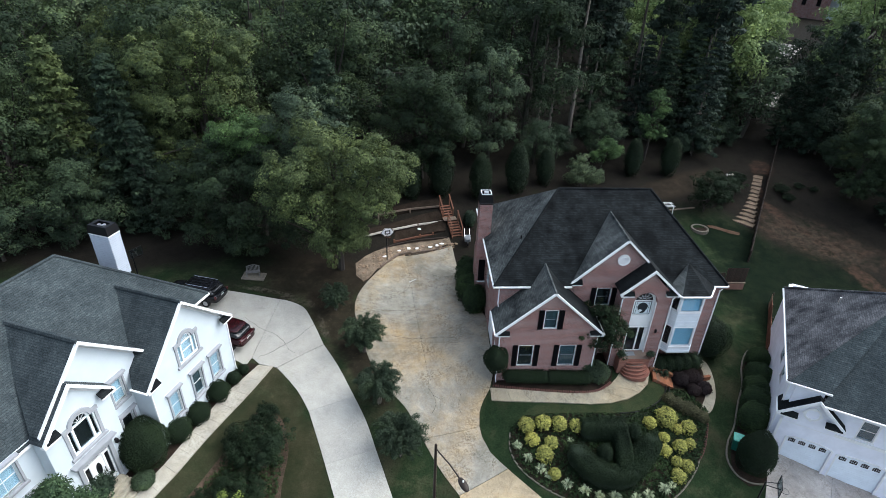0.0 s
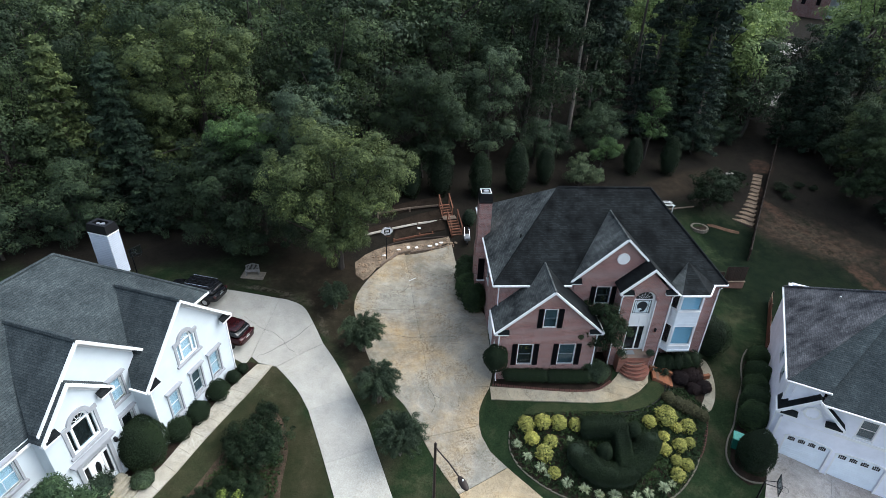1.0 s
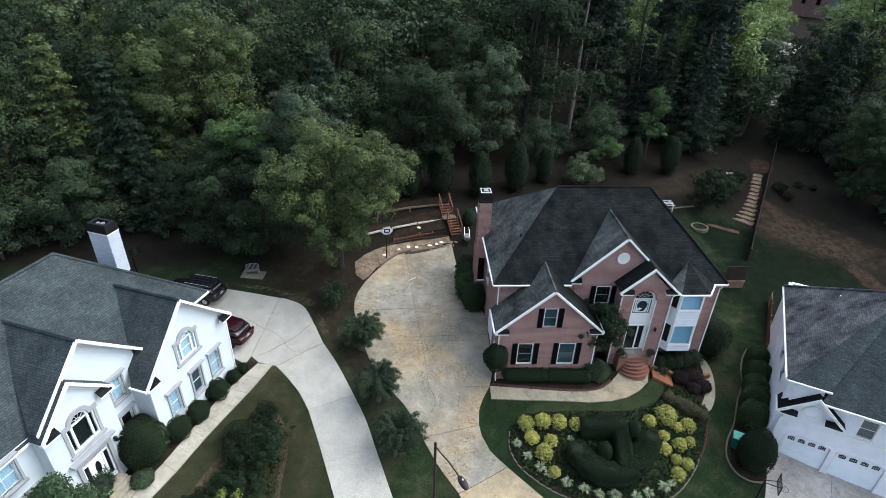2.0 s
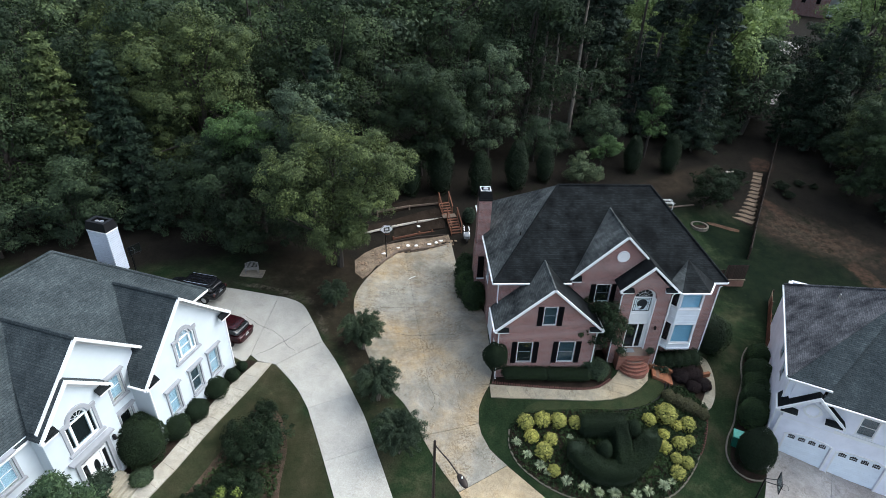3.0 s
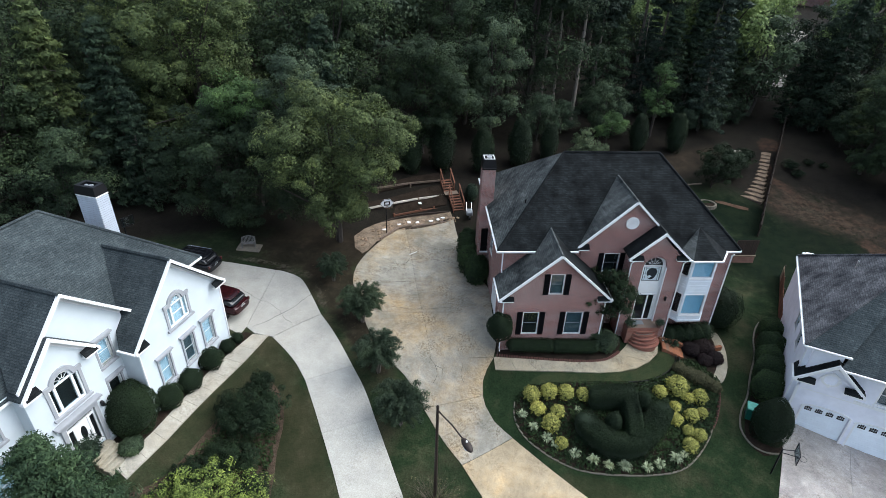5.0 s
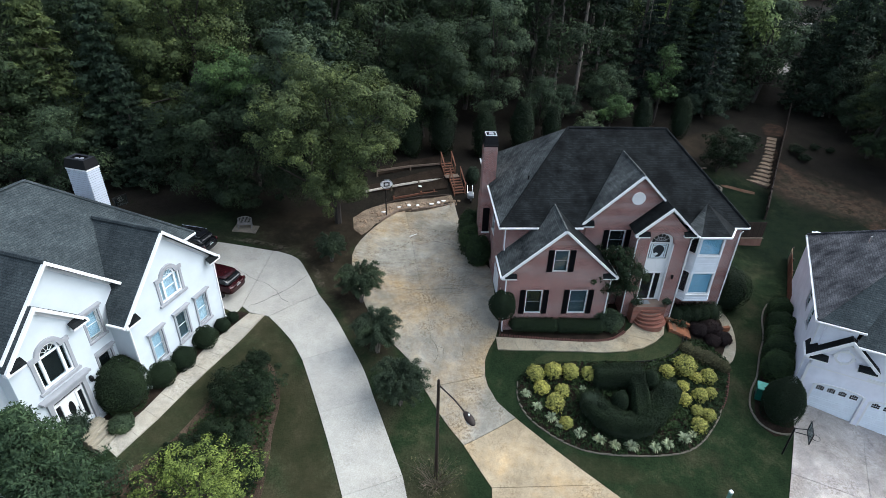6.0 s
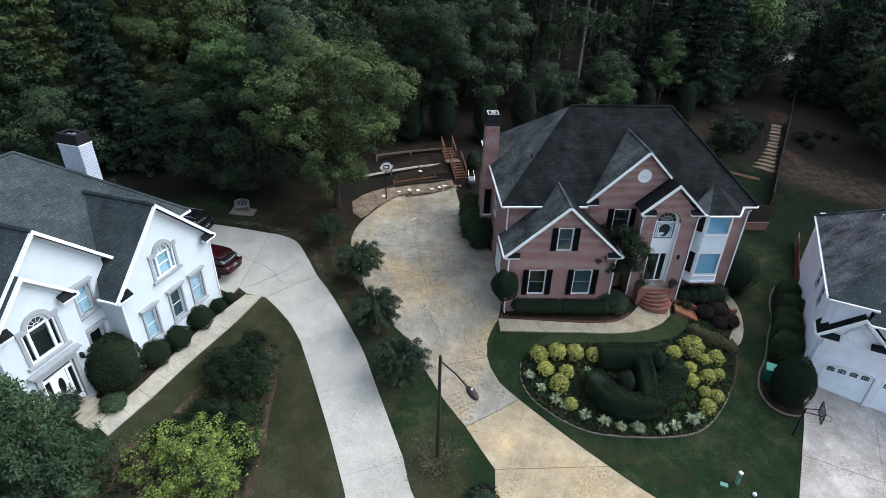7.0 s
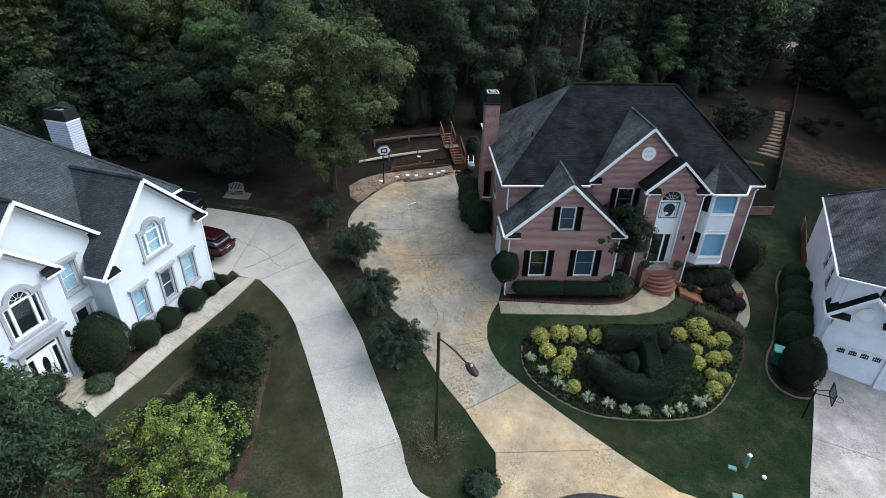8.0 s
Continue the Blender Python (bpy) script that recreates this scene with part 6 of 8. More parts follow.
def pine(seed, tall, wide, base, whorls, count, size, leaf, label, bark=None, group="woodland trees", cone=True, category="pine tree"):
    """A conifer: straight trunk, level boughs in whorls, sprays of needles along each."""
    rng = np.random.default_rng(seed)
    t = empty("pine_tree", Matrix(), label, category, group)
    cs, rs = [], []
    bm = bmesh.new()
    bough(bm, (0, 0, -0.6), (0.3 * rng.normal(), 0.3 * rng.normal(), tall), 0.009 * tall + 0.03, 0.03, 0.08, rng, 8, 6)
    for i in range(whorls):
        k = i / max(1, whorls - 1)
        z = base + (tall - base) * k
        reach = wide * ((1 - k) ** 0.7 * 0.9 + 0.1) if cone else wide * (0.45 + 0.55 * math.sin(math.pi * (0.15 + 0.85 * k)))
        for j in range(5 if cone else 4):
            a = 2 * math.pi * (j + rng.random()) / 5
            l = reach * (0.6 + 0.5 * rng.random())
            end = Vector((math.cos(a) * l, math.sin(a) * l, z - 0.12 * l + 0.2 * rng.normal()))
            bough(bm, (0, 0, z), end, 0.035, 0.012, 0.05, rng, 3, 1)
            for q in (0.45, 0.7, 0.95):
                cs.append(Vector((0, 0, z)).lerp(end, q))
                rs.append((0.35 + 0.22 * l * (1.1 - q) + 0.12 * rng.random()) * (1.0 if cone else 1.5))
    part("trunk", bm, bark or PINE_BARK, t)
    crown = new("crown", leaf_mesh("crown", [tuple(c) for c in cs], rs, count, size, leaf, rng, squash=0.45, shell=0.2, long=2.6, droop=0.2))
    crown.parent = t
    return t


def clipped(seed, shape, count, size, leaf, name, label, category, group="", stem=0.0, body=None, square=1.0, even=1.6):
    """A clipped shrub: a dark inner body that paints the shade behind a close coat of small leaves; shape is a list of
    (centre, radii).
    """
    rng = np.random.default_rng(seed)
    t = empty(name, Matrix(), label, category, group)
    bm = bmesh.new()
    vs, outs = [], []
    for (cx, cy, cz), (rx, ry, rz), share in shape:
        d = rng.normal(size=(int(count * share), 3))
        d /= np.linalg.norm(d, axis=1)[:, None]
        d[:, 2] = np.where(rng.random(len(d)) < 0.5, np.abs(d[:, 2]), d[:, 2])
        wob = 1 + (0.09 if leaf is LEAF_GOLD else 0.0) * rng.normal(size=len(d)) + 0.05 * np.sin(d[:, 0] * 7 + seed) + 0.05 * np.sin(d[:, 1] * 6 + 2 * seed) + 0.06 * rng.normal(size=len(d)) * (1 if size > 0.05 else 0.4)
        outs.append(d)
        d = np.sign(d) * np.abs(d) ** square
        vs.append(np.array([cx, cy, cz]) + d * np.array([rx, ry, rz]) * wob[:, None])
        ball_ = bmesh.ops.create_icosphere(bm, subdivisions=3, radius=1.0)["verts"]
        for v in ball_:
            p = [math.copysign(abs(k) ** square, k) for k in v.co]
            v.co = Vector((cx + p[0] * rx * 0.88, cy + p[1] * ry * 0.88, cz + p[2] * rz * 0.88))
    part("inner_growth", bm, body or SHADE_CORE, t, smooth=True)
    pts = np.concatenate(vs)
    crown = new("leaves", leaf_mesh("leaves", pts, np.full(len(pts), size), 3, size, leaf, rng, shell=0.2, up=0.5, out=np.concatenate(outs) * even))
    crown.parent = t
    if stem:
        part("stem", tube(bmesh.new(), (0, 0, -0.3), (0, 0, stem), 0.05, 0.04, 7), BARK, t)
    return t


def put_copies(first, spots, jitter=0.15, seed=1):
    """The first thing at the first spot and copies of it at the others, each turned and sized a little apart."""
    rng = random.Random(seed)
    for i, s in enumerate(spots):
        x, y, size = s[:3]
        m = on(x, y, s[3] if len(s) > 3 else 0.0, rng.uniform(0, 360), size * rng.uniform(1 - jitter, 1 + jitter))
        if i == 0:
            first.matrix_world = m
        else:
            c = copy_thing(first, Matrix())
            c.matrix_world = m


# single trees that stand out: each with its foot and the masses of its crown (x, y, z, radius)
def specimen(seed, foot, masses, leaf, label, clumps=24, count=190, size=0.105, lump=0.85, group="woodland trees", core=(1100, 0.020)):
    x, y = foot
    z = height(x, y)
    tall = max(m[2] + m[3] for m in masses) - z
    wide = max(m[3] for m in masses) * 2.2
    t = broadleaf(seed, tall, wide, min(m[2] for m in masses) - z, clumps * len(masses), count, size, leaf, label, group=group, lump=lump, core=core, masses=[(a - x, b - y, c - z, r) for a, b, c, r in masses])
    t.matrix_world = Matrix.Translation((x, y, z))
    return x, y


STAND = [
    specimen(11, (-12.0, 12.6), [(-12.7, 10.8, 13.9, 2.2), (-9.3, 9.2, 13.3, 2.1), (-7.3, 10.4, 11.8, 1.9), (-14.6, 8.4, 12.0, 2.1), (-11.0, 10.8, 11.4, 2.8), (-12.9, 9.3, 9.2, 2.5), (-9.4, 10.0, 8.8, 2.3), (-11.2, 11.6, 7.2, 2.6), (-15.6, 10.2, 9.2, 1.9), (-8.8, 12.2, 8.6, 1.7), (-12.2, 10.0, 5.6, 1.8), (-10.6, 11.8, 4.8, 1.4)], LEAF_YELLOW, "large oak with yellow-green crown beside the driveway court", 26, 210, 0.095, 0.72, "garden trees"),
    specimen(12, (-20.8, 16.6), [(-23.6, 15.2, 9.6, 2.7), (-24.8, 14.4, 7.3, 2.2), (-21.5, 13.9, 9.3, 2.5), (-18.0, 14.4, 10.0, 2.5), (-19.6, 13.5, 6.6, 2.5), (-23.0, 13.9, 4.8, 2.1), (-17.0, 15.6, 7.4, 2.4), (-21.2, 17.2, 11.0, 2.8), (-16.6, 14.0, 4.5, 2.0), (-20.4, 13.6, 3.9, 2.0)], LEAF_DEEP, "broad dark green oak at the edge of the wood"),
    # the dark oak's bright top, built apart with its light in the leaf colour
    specimen(14, (-19.6, 17.0), [(-20.1, 15.4, 12.9, 2.0), (-18.4, 15.9, 12.2, 1.7), (-21.4, 16.4, 11.6, 1.7)], LEAF_LIT, "lit top of the dark oak, added as a tree in brighter leaves", 26, 190, 0.1, 0.7),
    specimen(13, (-14.6, 17.4), [(-14.5, 14.6, 15.1, 2.1), (-15.7, 15.7, 13.0, 2.4), (-13.0, 14.9, 12.9, 2.1), (-14.6, 15.8, 10.2, 2.8), (-16.6, 16.2, 9.6, 2.1), (-12.8, 16.2, 9.2, 2.1)], LEAF_SAGE, "grey-green tree at the edge of the wood", 26, 190, 0.1, 0.7),
    specimen(15, (-25.2, 23.2), [(-24.5, 21.3, 19.2, 2.5), (-28.0, 21.0, 17.6, 2.4), (-21.6, 23.0, 17.6, 2.4), (-25.0, 22.4, 15.6, 3.2), (-29.0, 22.2, 13.6, 2.6), (-22.5, 21.0, 14.2, 2.4), (-26.6, 20.6, 13.0, 2.4), (-20.6, 22.2, 11.6, 2.2), (-24.0, 20.4, 9.2, 2.6), (-28.6, 20.8, 8.7, 2.4)], LEAF_OLIVE, "tall olive-green tree with a rounded crown", 24, 180, 0.115, 0.85),
    specimen(16, (-4.6, 27.4), [(-4.0, 26.2, 14.0, 2.3), (-6.6, 27.2, 13.0, 2.5), (-2.0, 25.7, 12.3, 2.2), (-0.7, 25.0, 10.2, 1.9), (-4.6, 26.3, 10.6, 2.7), (-7.6, 26.8, 9.6, 2.4), (-3.0, 25.8, 8.1, 2.2), (-5.6, 26.0, 6.8, 2.0)], LEAF_DEEP, "green broadleaf tree behind the garden stair", 24, 180, 0.115, 0.8),
    specimen(17, (3.2, 32.4), [(3.4, 30.9, 15.8, 2.0), (1.6, 31.4, 13.6, 2.0), (5.0, 31.8, 12.6, 1.9), (3.0, 31.3, 10.6, 2.1), (1.2, 31.6, 9.0, 1.8), (4.6, 31.6, 8.0, 1.8), (2.6, 31.2, 6.6, 1.6)], LEAF_SAGE, "slender grey-green tree behind the terraces", 20, 130, 0.11, 0.75, core=(300, 0.03)),
    specimen(18, (45.6, 27.6), [(42.0, 24.6, 12.4, 1.9), (44.2, 25.0, 10.8, 2.1), (41.8, 24.8, 9.6, 1.7), (43.6, 24.4, 8.2, 2.0), (46.2, 24.8, 8.6, 2.2), (45.2, 25.4, 6.0, 2.1), (46.8, 25.6, 4.0, 2.0), (44.6, 26.4, 3.6, 1.6)], LEAF_DEEP, "green tree at the far edge of the bare slope", 24, 150, 0.11, 0.7),
    specimen(19, (16.4, 30.2), [(16.2, 28.9, 7.2, 1.0), (17.2, 29.6, 6.2, 1.0), (15.4, 29.6, 5.8, 0.9)], LEAF_LIT, "light green sapling behind the brick house", 20, 110, 0.09, 0.42),
    specimen(20, (23.2, 35.0), [(22.9, 34.0, 11.4, 1.1), (24.0, 34.6, 9.8, 1.2), (22.2, 34.4, 8.4, 1.1), (23.4, 34.0, 6.9, 1.3)], LEAF_LIT, "slender green sapling at the edge of the wood", 18, 90, 0.1, 0.5),
    specimen(81, (50.5, 45.0), [(49.0, 43.0, 15.5, 2.8), (52.5, 43.8, 14.0, 3.0), (47.6, 43.4, 12.6, 2.4), (51.0, 42.6, 11.0, 3.0), (54.5, 43.5, 10.5, 2.8), (48.4, 43.0, 9.0, 2.4), (52.5, 42.6, 7.6, 2.6)], LEAF_DARK, "broad dark tree beside the fence line", 24, 150, 0.14, 0.95),
]


# ---- the wood ----
kinds = {
    "A": broadleaf(31, 18, 6.8, 1.5, 125, 180, 0.14, LEAF_DEEP, "tall green broadleaf tree at the edge of the wood", lump=1.3, core=(420, 0.032)),
    "C": broadleaf(33, 15, 5.4, 0.8, 105, 180, 0.135, LEAF_DEEP, "deep green broadleaf tree at the edge of the wood", lump=1.15, core=(420, 0.032)),
    "D": broadleaf(34, 9, 4.4, 0.1, 72, 170, 0.12, LEAF_DARK, "low dark bushy tree at the edge of the wood", lump=1.0, core=(420, 0.032)),
    "Q": pine(36, 14, 3.2, 0.8, 22, 36, 0.17, LEAF_DARK, "dark conical evergreen at the edge of the wood"),
    "L": broadleaf(37, 19, 6.2, 3.0, 80, 80, 0.27, LEAF_BRIGHT, "bright green broadleaf tree in the wood", lump=1.5),
    "O": broadleaf(38, 18, 6.8, 2.0, 130, 180, 0.14, LEAF_OLIVE, "large olive-green tree in the wood", lump=1.15, core=(420, 0.032)),
    "G": pine(39, 13, 3.0, 0.8, 22, 36, 0.17, LEAF_OLIVE, "light green conical evergreen at the edge of the wood"),
    "a": broadleaf(21, 19, 5.8, 4.0, 70, 66, 0.27, LEAF_OAK, "tall green broadleaf tree in the wood", lump=1.5),
    "b": broadleaf(22, 21, 6.4, 5.0, 75, 66, 0.28, LEAF_OAK, "tall dark green broadleaf tree in the wood", lump=1.6),
    "c": broadleaf(23, 17, 5.2, 3.0, 66, 66, 0.26, LEAF_GREY, "grey-green broadleaf tree in the wood", lump=1.35),
    "d": broadleaf(24, 11, 4.4, 0.6, 56, 66, 0.25, LEAF_DARK, "low dark understorey tree", lump=1.2),
    "p": pine(25, 22, 3.4, 12, 11, 40, 0.28, LEAF_PINE, "tall pine with a bare trunk", cone=False),
    "q": pine(26, 15, 3.2, 1.2, 18, 34, 0.17, LEAF_PINE, "dark conical evergreen in the wood"),
    "t": pine(27, 26, 3.2, 17, 9, 40, 0.30, LEAF_PINE, "very tall pine with a long pale trunk", cone=False),
}
spots = {k: [] for k in kinds}
rng = random.Random(5)


def room(x, y):
    """Whether a tree may stand here: not on the gardens, houses and clearings."""
    if y < 27 and -12 < x < 20 or y < 41 and 6 < x < 20 or y < 34 and 14 < x < 31 or y < 24 and x > 20:
        return False
    if 31 < x < 46 and y < 38.5:
        return False
    if x < -12 and y < 16.5:
        return False
    return abs((x - 46) - (y - 44) * 0.62) > 1.4 or y < 40


def sight(x, y):
    """How far along, and how far off, a spot lies from the open line towards the far house."""
    u = Vector((121.6, 176.7)).normalized()
    q = Vector((x + 5.6, y + 29.7))
    return q.dot(u), abs(q.x * u.y - q.y * u.x)


row = 0
y = 17.0
while y < 118:
    step = 7.2 + max(0, y - 30) * 0.055
    x = -0.86 * (y + 30) - 8 + (row % 2) * step / 2
    while x < 0.86 * (y + 30) - 2:
        px, py = x + rng.uniform(-1.8, 1.8), y + rng.uniform(-1.8, 1.8)
        if room(px, py) and all((px - a) ** 2 + (py - b) ** 2 > 20 for a, b in STAND):
            front = py < 36
            right = px > 12
            if right and py < 60:
                k = rng.choice("QDDQD" if front else "ppqqbqd")
            elif px > -8:
                k = rng.choice("DCCDA" if front else "abcad")
            else:
                k = rng.choice("CDQCA" if front else "abqac")
            along, off = sight(px, py)
            if along > 60 and off < 0.055 * along:
                k = "d" if along < 125 else ""
            elif px > 30 and py > 48 and k in "abcdpq" and rng.random() < 0.75:
                k = "L"
            if k:
                spots[k].append((px, py, rng.uniform(0.8, 1.12)))
        x += step
    y += step * 0.9
    row += 1
# trees that can be told apart
spots["O"] += [(49.0, 31.8, 0.55), (-33.5, 32.0, 0.95)]
spots["L"] += [(35.5, 46.3, 0.95), (41.0, 52.0, 1.0), (46.5, 60.0, 0.95), (52.0, 76.0, 0.9)]
spots["G"] += [(-36.9, 20.4, 1.12), (-45.0, 24.5, 1.1)]
spots["A"] += [(-31.5, 30.0, 1.15), (8.5, 38.5, 1.05), (37.0, 51.0, 1.1), (-14.0, 28.5, 1.0)]
spots["C"] += [(-41.0, 17.5, 1.0)]
spots["Q"] += [(-31.5, 19.5, 1.0), (-29.4, 17.6, 0.8), (48.5, 23.0, 1.1), (52.5, 20.5, 1.2), (50.0, 31.0, 1.25), (46.5, 38.0, 1.1), (57.0, 27.0, 1.3), (26.5, 41.5, 1.05), (19.0, 43.0, 1.1), (30.5, 43.0, 0.95), (34.0, 42.0, 0.85), (44.0, 41.0, 0.75)]
spots["D"] += [(-41.0, 13.0, 0.8), (-36.0, 15.5, 0.7), (-7.5, 24.5, 0.5), (8.5, 31.5, 0.6), (17.0, 34.5, 0.7), (30.0, 36.5, 0.5), (27.6, 36.0, 0.4), (12.0, 34.5, 0.5), (18.0, 40.5, 0.6), (-46.0, 12.0, 0.9), (-11.0, 22.5, 0.6), (47.2, 37.6, 0.8), (51.5, 37.8, 0.85), (46.8, 33.5, 0.5), (33.0, 39.0, 0.45), (36.2, 40.0, 0.4)]
spots["t"] += [(14.3, 38.8, 1.05), (10.4, 40.0, 0.95), (26.0, 50.5, 1.0), (11.6, 38.2, 0.8)]
for i, k in enumerate(kinds):
    put_copies(kinds[k], spots[k], 0.1, 30 + i)

# far woods: one mass of leaf clumps that goes on to the skyline
frng = np.random.default_rng(9)
cs, rs = [], []
for _ in range(2600):
    y = 110 + 260 * frng.random() ** 1.3
    x = (frng.random() * 2 - 1) * (y + 40) * 0.95
    z = height(x, y) + 9 + 9 * frng.random() ** 0.7
    along, off = sight(x, y)
    if along < 240 and off < 0.075 * along:
        continue
    cs.append((x, y, z))
    rs.append(3.2 + 2.2 * frng.random())
far_wood = new("far_woods", leaf_mesh("far_woods", cs, rs, 48, 1.35, LEAF_LIT, frng))
tagged(far_wood, "distant green woods beyond the gardens", "woods", kind="stuff")
tagged(far_wood, kind="stuff")


# ---- shrubs and beds of the brick house ----
def ball(seed, r, h, leaf, size, name, label, category="shrub", group="", count=900, stem=0.0, lift=None):
    z = lift if lift is not None else h * 0.42
    return clipped(seed, [((0, 0, z), (r, r, h * 0.55), 1.0)], count, size, leaf, name, label, category, group, stem)


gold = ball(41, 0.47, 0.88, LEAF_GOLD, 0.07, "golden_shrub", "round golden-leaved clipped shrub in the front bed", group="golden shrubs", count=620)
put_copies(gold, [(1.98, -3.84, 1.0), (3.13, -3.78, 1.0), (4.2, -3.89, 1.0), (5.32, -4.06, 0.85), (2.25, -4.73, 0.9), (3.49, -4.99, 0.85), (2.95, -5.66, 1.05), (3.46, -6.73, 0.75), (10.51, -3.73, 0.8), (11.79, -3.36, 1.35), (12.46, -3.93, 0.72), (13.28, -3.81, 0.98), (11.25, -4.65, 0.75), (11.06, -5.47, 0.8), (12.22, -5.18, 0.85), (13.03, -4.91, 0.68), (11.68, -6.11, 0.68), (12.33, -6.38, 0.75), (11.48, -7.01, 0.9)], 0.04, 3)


def tuft(seed, r, blades, leaf, name, label, group=""):
    """A tuft of arching strap leaves."""
    rg = random.Random(seed)
    bm = bmesh.new()
    for i in range(blades):
        a, reach, tall = rg.uniform(0, 2 * math.pi), r * rg.uniform(0.6, 1.0), r * rg.uniform(0.6, 1.1)
        u = Vector((math.cos(a), math.sin(a), 0))
        w = Vector((-u.y, u.x, 0)) * 0.02
        pts = [u * reach * k + Vector((0, 0, tall * math.sin(math.pi * 0.75 * k))) for k in (0.04, 0.4, 0.75, 1.0)]
        rows = [[bm.verts.new(p - w * q), bm.verts.new(p + w * q)] for p, q in zip(pts, (1.0, 1.3, 1.0, 0.15))]
        for p, q in zip(rows, rows[1:]):
            bm.faces.new((p[0], p[1], q[1], q[0]))
    t = empty(name, Matrix(), label, "plant", group)
    part("leaves", bm, leaf, t)
    return t


lily = tuft(42, 0.45, 70, LEAF_STRAP, "lilyturf", "tuft of pale striped strap leaves at the bed's edge", "lilyturf tufts")
put_copies(lily, [(1.27, -4.96, 1.0), (1.87, -5.73, 1.0), (2.59, -6.39, 1.05), (3.05, -6.74, 0.8), (4.17, -7.31, 1.1), (5.24, -7.7, 1.1), (6.1, -8.0, 1.0), (7.05, -8.12, 1.1), (8.43, -8.17, 0.95), (9.25, -7.99, 1.05), (10.33, -7.76, 1.15), (10.97, -7.45, 0.7), (4.81, -4.81, 0.7)], 0.08, 4)

# the clipped hedge figure: thick rounded arms that hook round two balls
def hedge_arm(line, r, top):
    out = []
    pts = resample(smooth_line(line), max(3, int(sum((Vector(a) - Vector(b)).length for a, b in zip(line, line[1:])) / 0.16)))
    for x, y in pts:
        z = height(x, y)
        out.append(((x, y, z + top * 0.46), (r, r, top * 0.56), 1.0 / len(pts)))
    return out


figure = hedge_arm([(6.05, -4.5), (7.0, -4.48), (8.0, -4.5)], 0.60, 1.3) + hedge_arm([(8.0, -4.7), (8.05, -5.5), (7.95, -6.6)], 0.54, 1.25) + hedge_arm([(5.0, -5.95), (5.6, -6.66), (6.42, -7.15), (7.3, -7.28), (8.05, -7.1)], 0.66, 1.3) + hedge_arm([(10.0, -5.3), (9.55, -5.85), (8.95, -6.4), (8.4, -6.75)], 0.66, 1.25)
clipped(43, figure, 12000, 0.045, LEAF_BOX, "topiary_hedge", "dark clipped topiary hedge with curving arms", "hedge", square=0.62, even=0.8)
for x, y, r in ((6.81, -5.95, 0.50), (9.02, -4.68, 0.50)):
    b = ball(44, r, r * 2.9, LEAF_BOX, 0.032, "topiary_ball", "dark clipped ball shrub within the hedge", group="topiary balls", count=2000)
    b.matrix_world = on(x, y)


def inside(poly, x, y):
    c = False
    for (x0, y0), (x1, y1) in zip(poly, poly[1:] + poly[:1]):
        if (y0 > y) != (y1 > y) and x < (x1 - x0) * (y - y0) / (y1 - y0) + x0:
            c = not c
    return c


def cover(name, poly, count, size, leaf, label, seed, lift=0.05, keep=None):
    """Low leaves scattered over a patch of ground."""
    rg = random.Random(seed)
    pts = []
    xs, ys = [p[0] for p in poly], [p[1] for p in poly]
    while len(pts) < count:
        x, y = rg.uniform(min(xs), max(xs)), rg.uniform(min(ys), max(ys))
        if inside(poly, x, y) and (keep is None or keep(x, y, rg)):
            pts.append((x, y, height(x, y) + lift + 0.1 * rg.random()))
    ob = new(name, leaf_mesh(name, pts, np.full(len(pts), 0.12), 3, size, leaf, np.random.default_rng(seed)))
    return tagged(ob, label, "ground cover", kind="stuff")


cover("ground_cover", [p for p in smooth_line(BED, True)], 8000, 0.10, LEAF_IVY, "dark low ground cover in the front bed", 45, keep=lambda x, y, r: x > 6.0 or r.random() < 0.65)

hedge_low = clipped(46, [((-1.3 + 0.2 * i, 0, 0.35), (0.42, 0.5, 0.48), 0.08) for i in range(14)], 3400, 0.05, LEAF_BOX, "boxwood_hedge", "low dark clipped boxwood hedge under the windows", "hedge", "foundation hedges")
hedge_low.matrix_world = pose(2.5, -0.22, 0.22, 0, 0, -3)
h2 = copy_thing(hedge_low, Matrix())
h2.matrix_world = pose(5.55, -0.42, 0.25, 0, 0, -3)
standard = ball(47, 0.84, 1.75, LEAF_BOX, 0.05, "standard_shrub", "dark round clipped shrub on a pale stem", category="shrub", count=3600, stem=1.5, lift=2.35)
standard.matrix_world = pose(0.2, -0.3, -0.1)
side = ball(48, 0.85, 2.1, LEAF_HEDGE, 0.07, "holly_shrub", "dark green rounded shrub beside the brick house", group="side shrubs", count=1800)
put_copies(side, [(-0.75, 12.7, 1.1), (-0.85, 11.2, 1.2), (-0.9, 9.7, 1.2), (-0.5, 8.2, 1.15)], 0.05, 7)
entrance_tree = broadleaf(49, 5.8, 2.1, 2.0, 170, 130, 0.055, LEAF_BOX, "small dark tree beside the entrance", group="garden trees", lump=0.33)
entrance_tree.matrix_world = pose(7.8, 0.95, 0.1)
b = ball(50, 0.6, 1.5, LEAF_DARK, 0.07, "evergreen_shrub", "dark shrub at the garage wing's corner", count=1200)
b.matrix_world = pose(7.15, 0.55, 0.1)
b = ball(51, 0.85, 1.3, LEAF_MYRTLE, 0.09, "leafy_shrub", "loose light green shrub by the front walk", count=1100)
b.matrix_world = pose(7.75, 0.05, 0.1)
b = ball(52, 1.5, 3.3, LEAF_BOX, 0.055, "evergreen_shrub", "large dark shrub at the house's corner", count=4200)
b.matrix_world = on(17.9, 3.9)
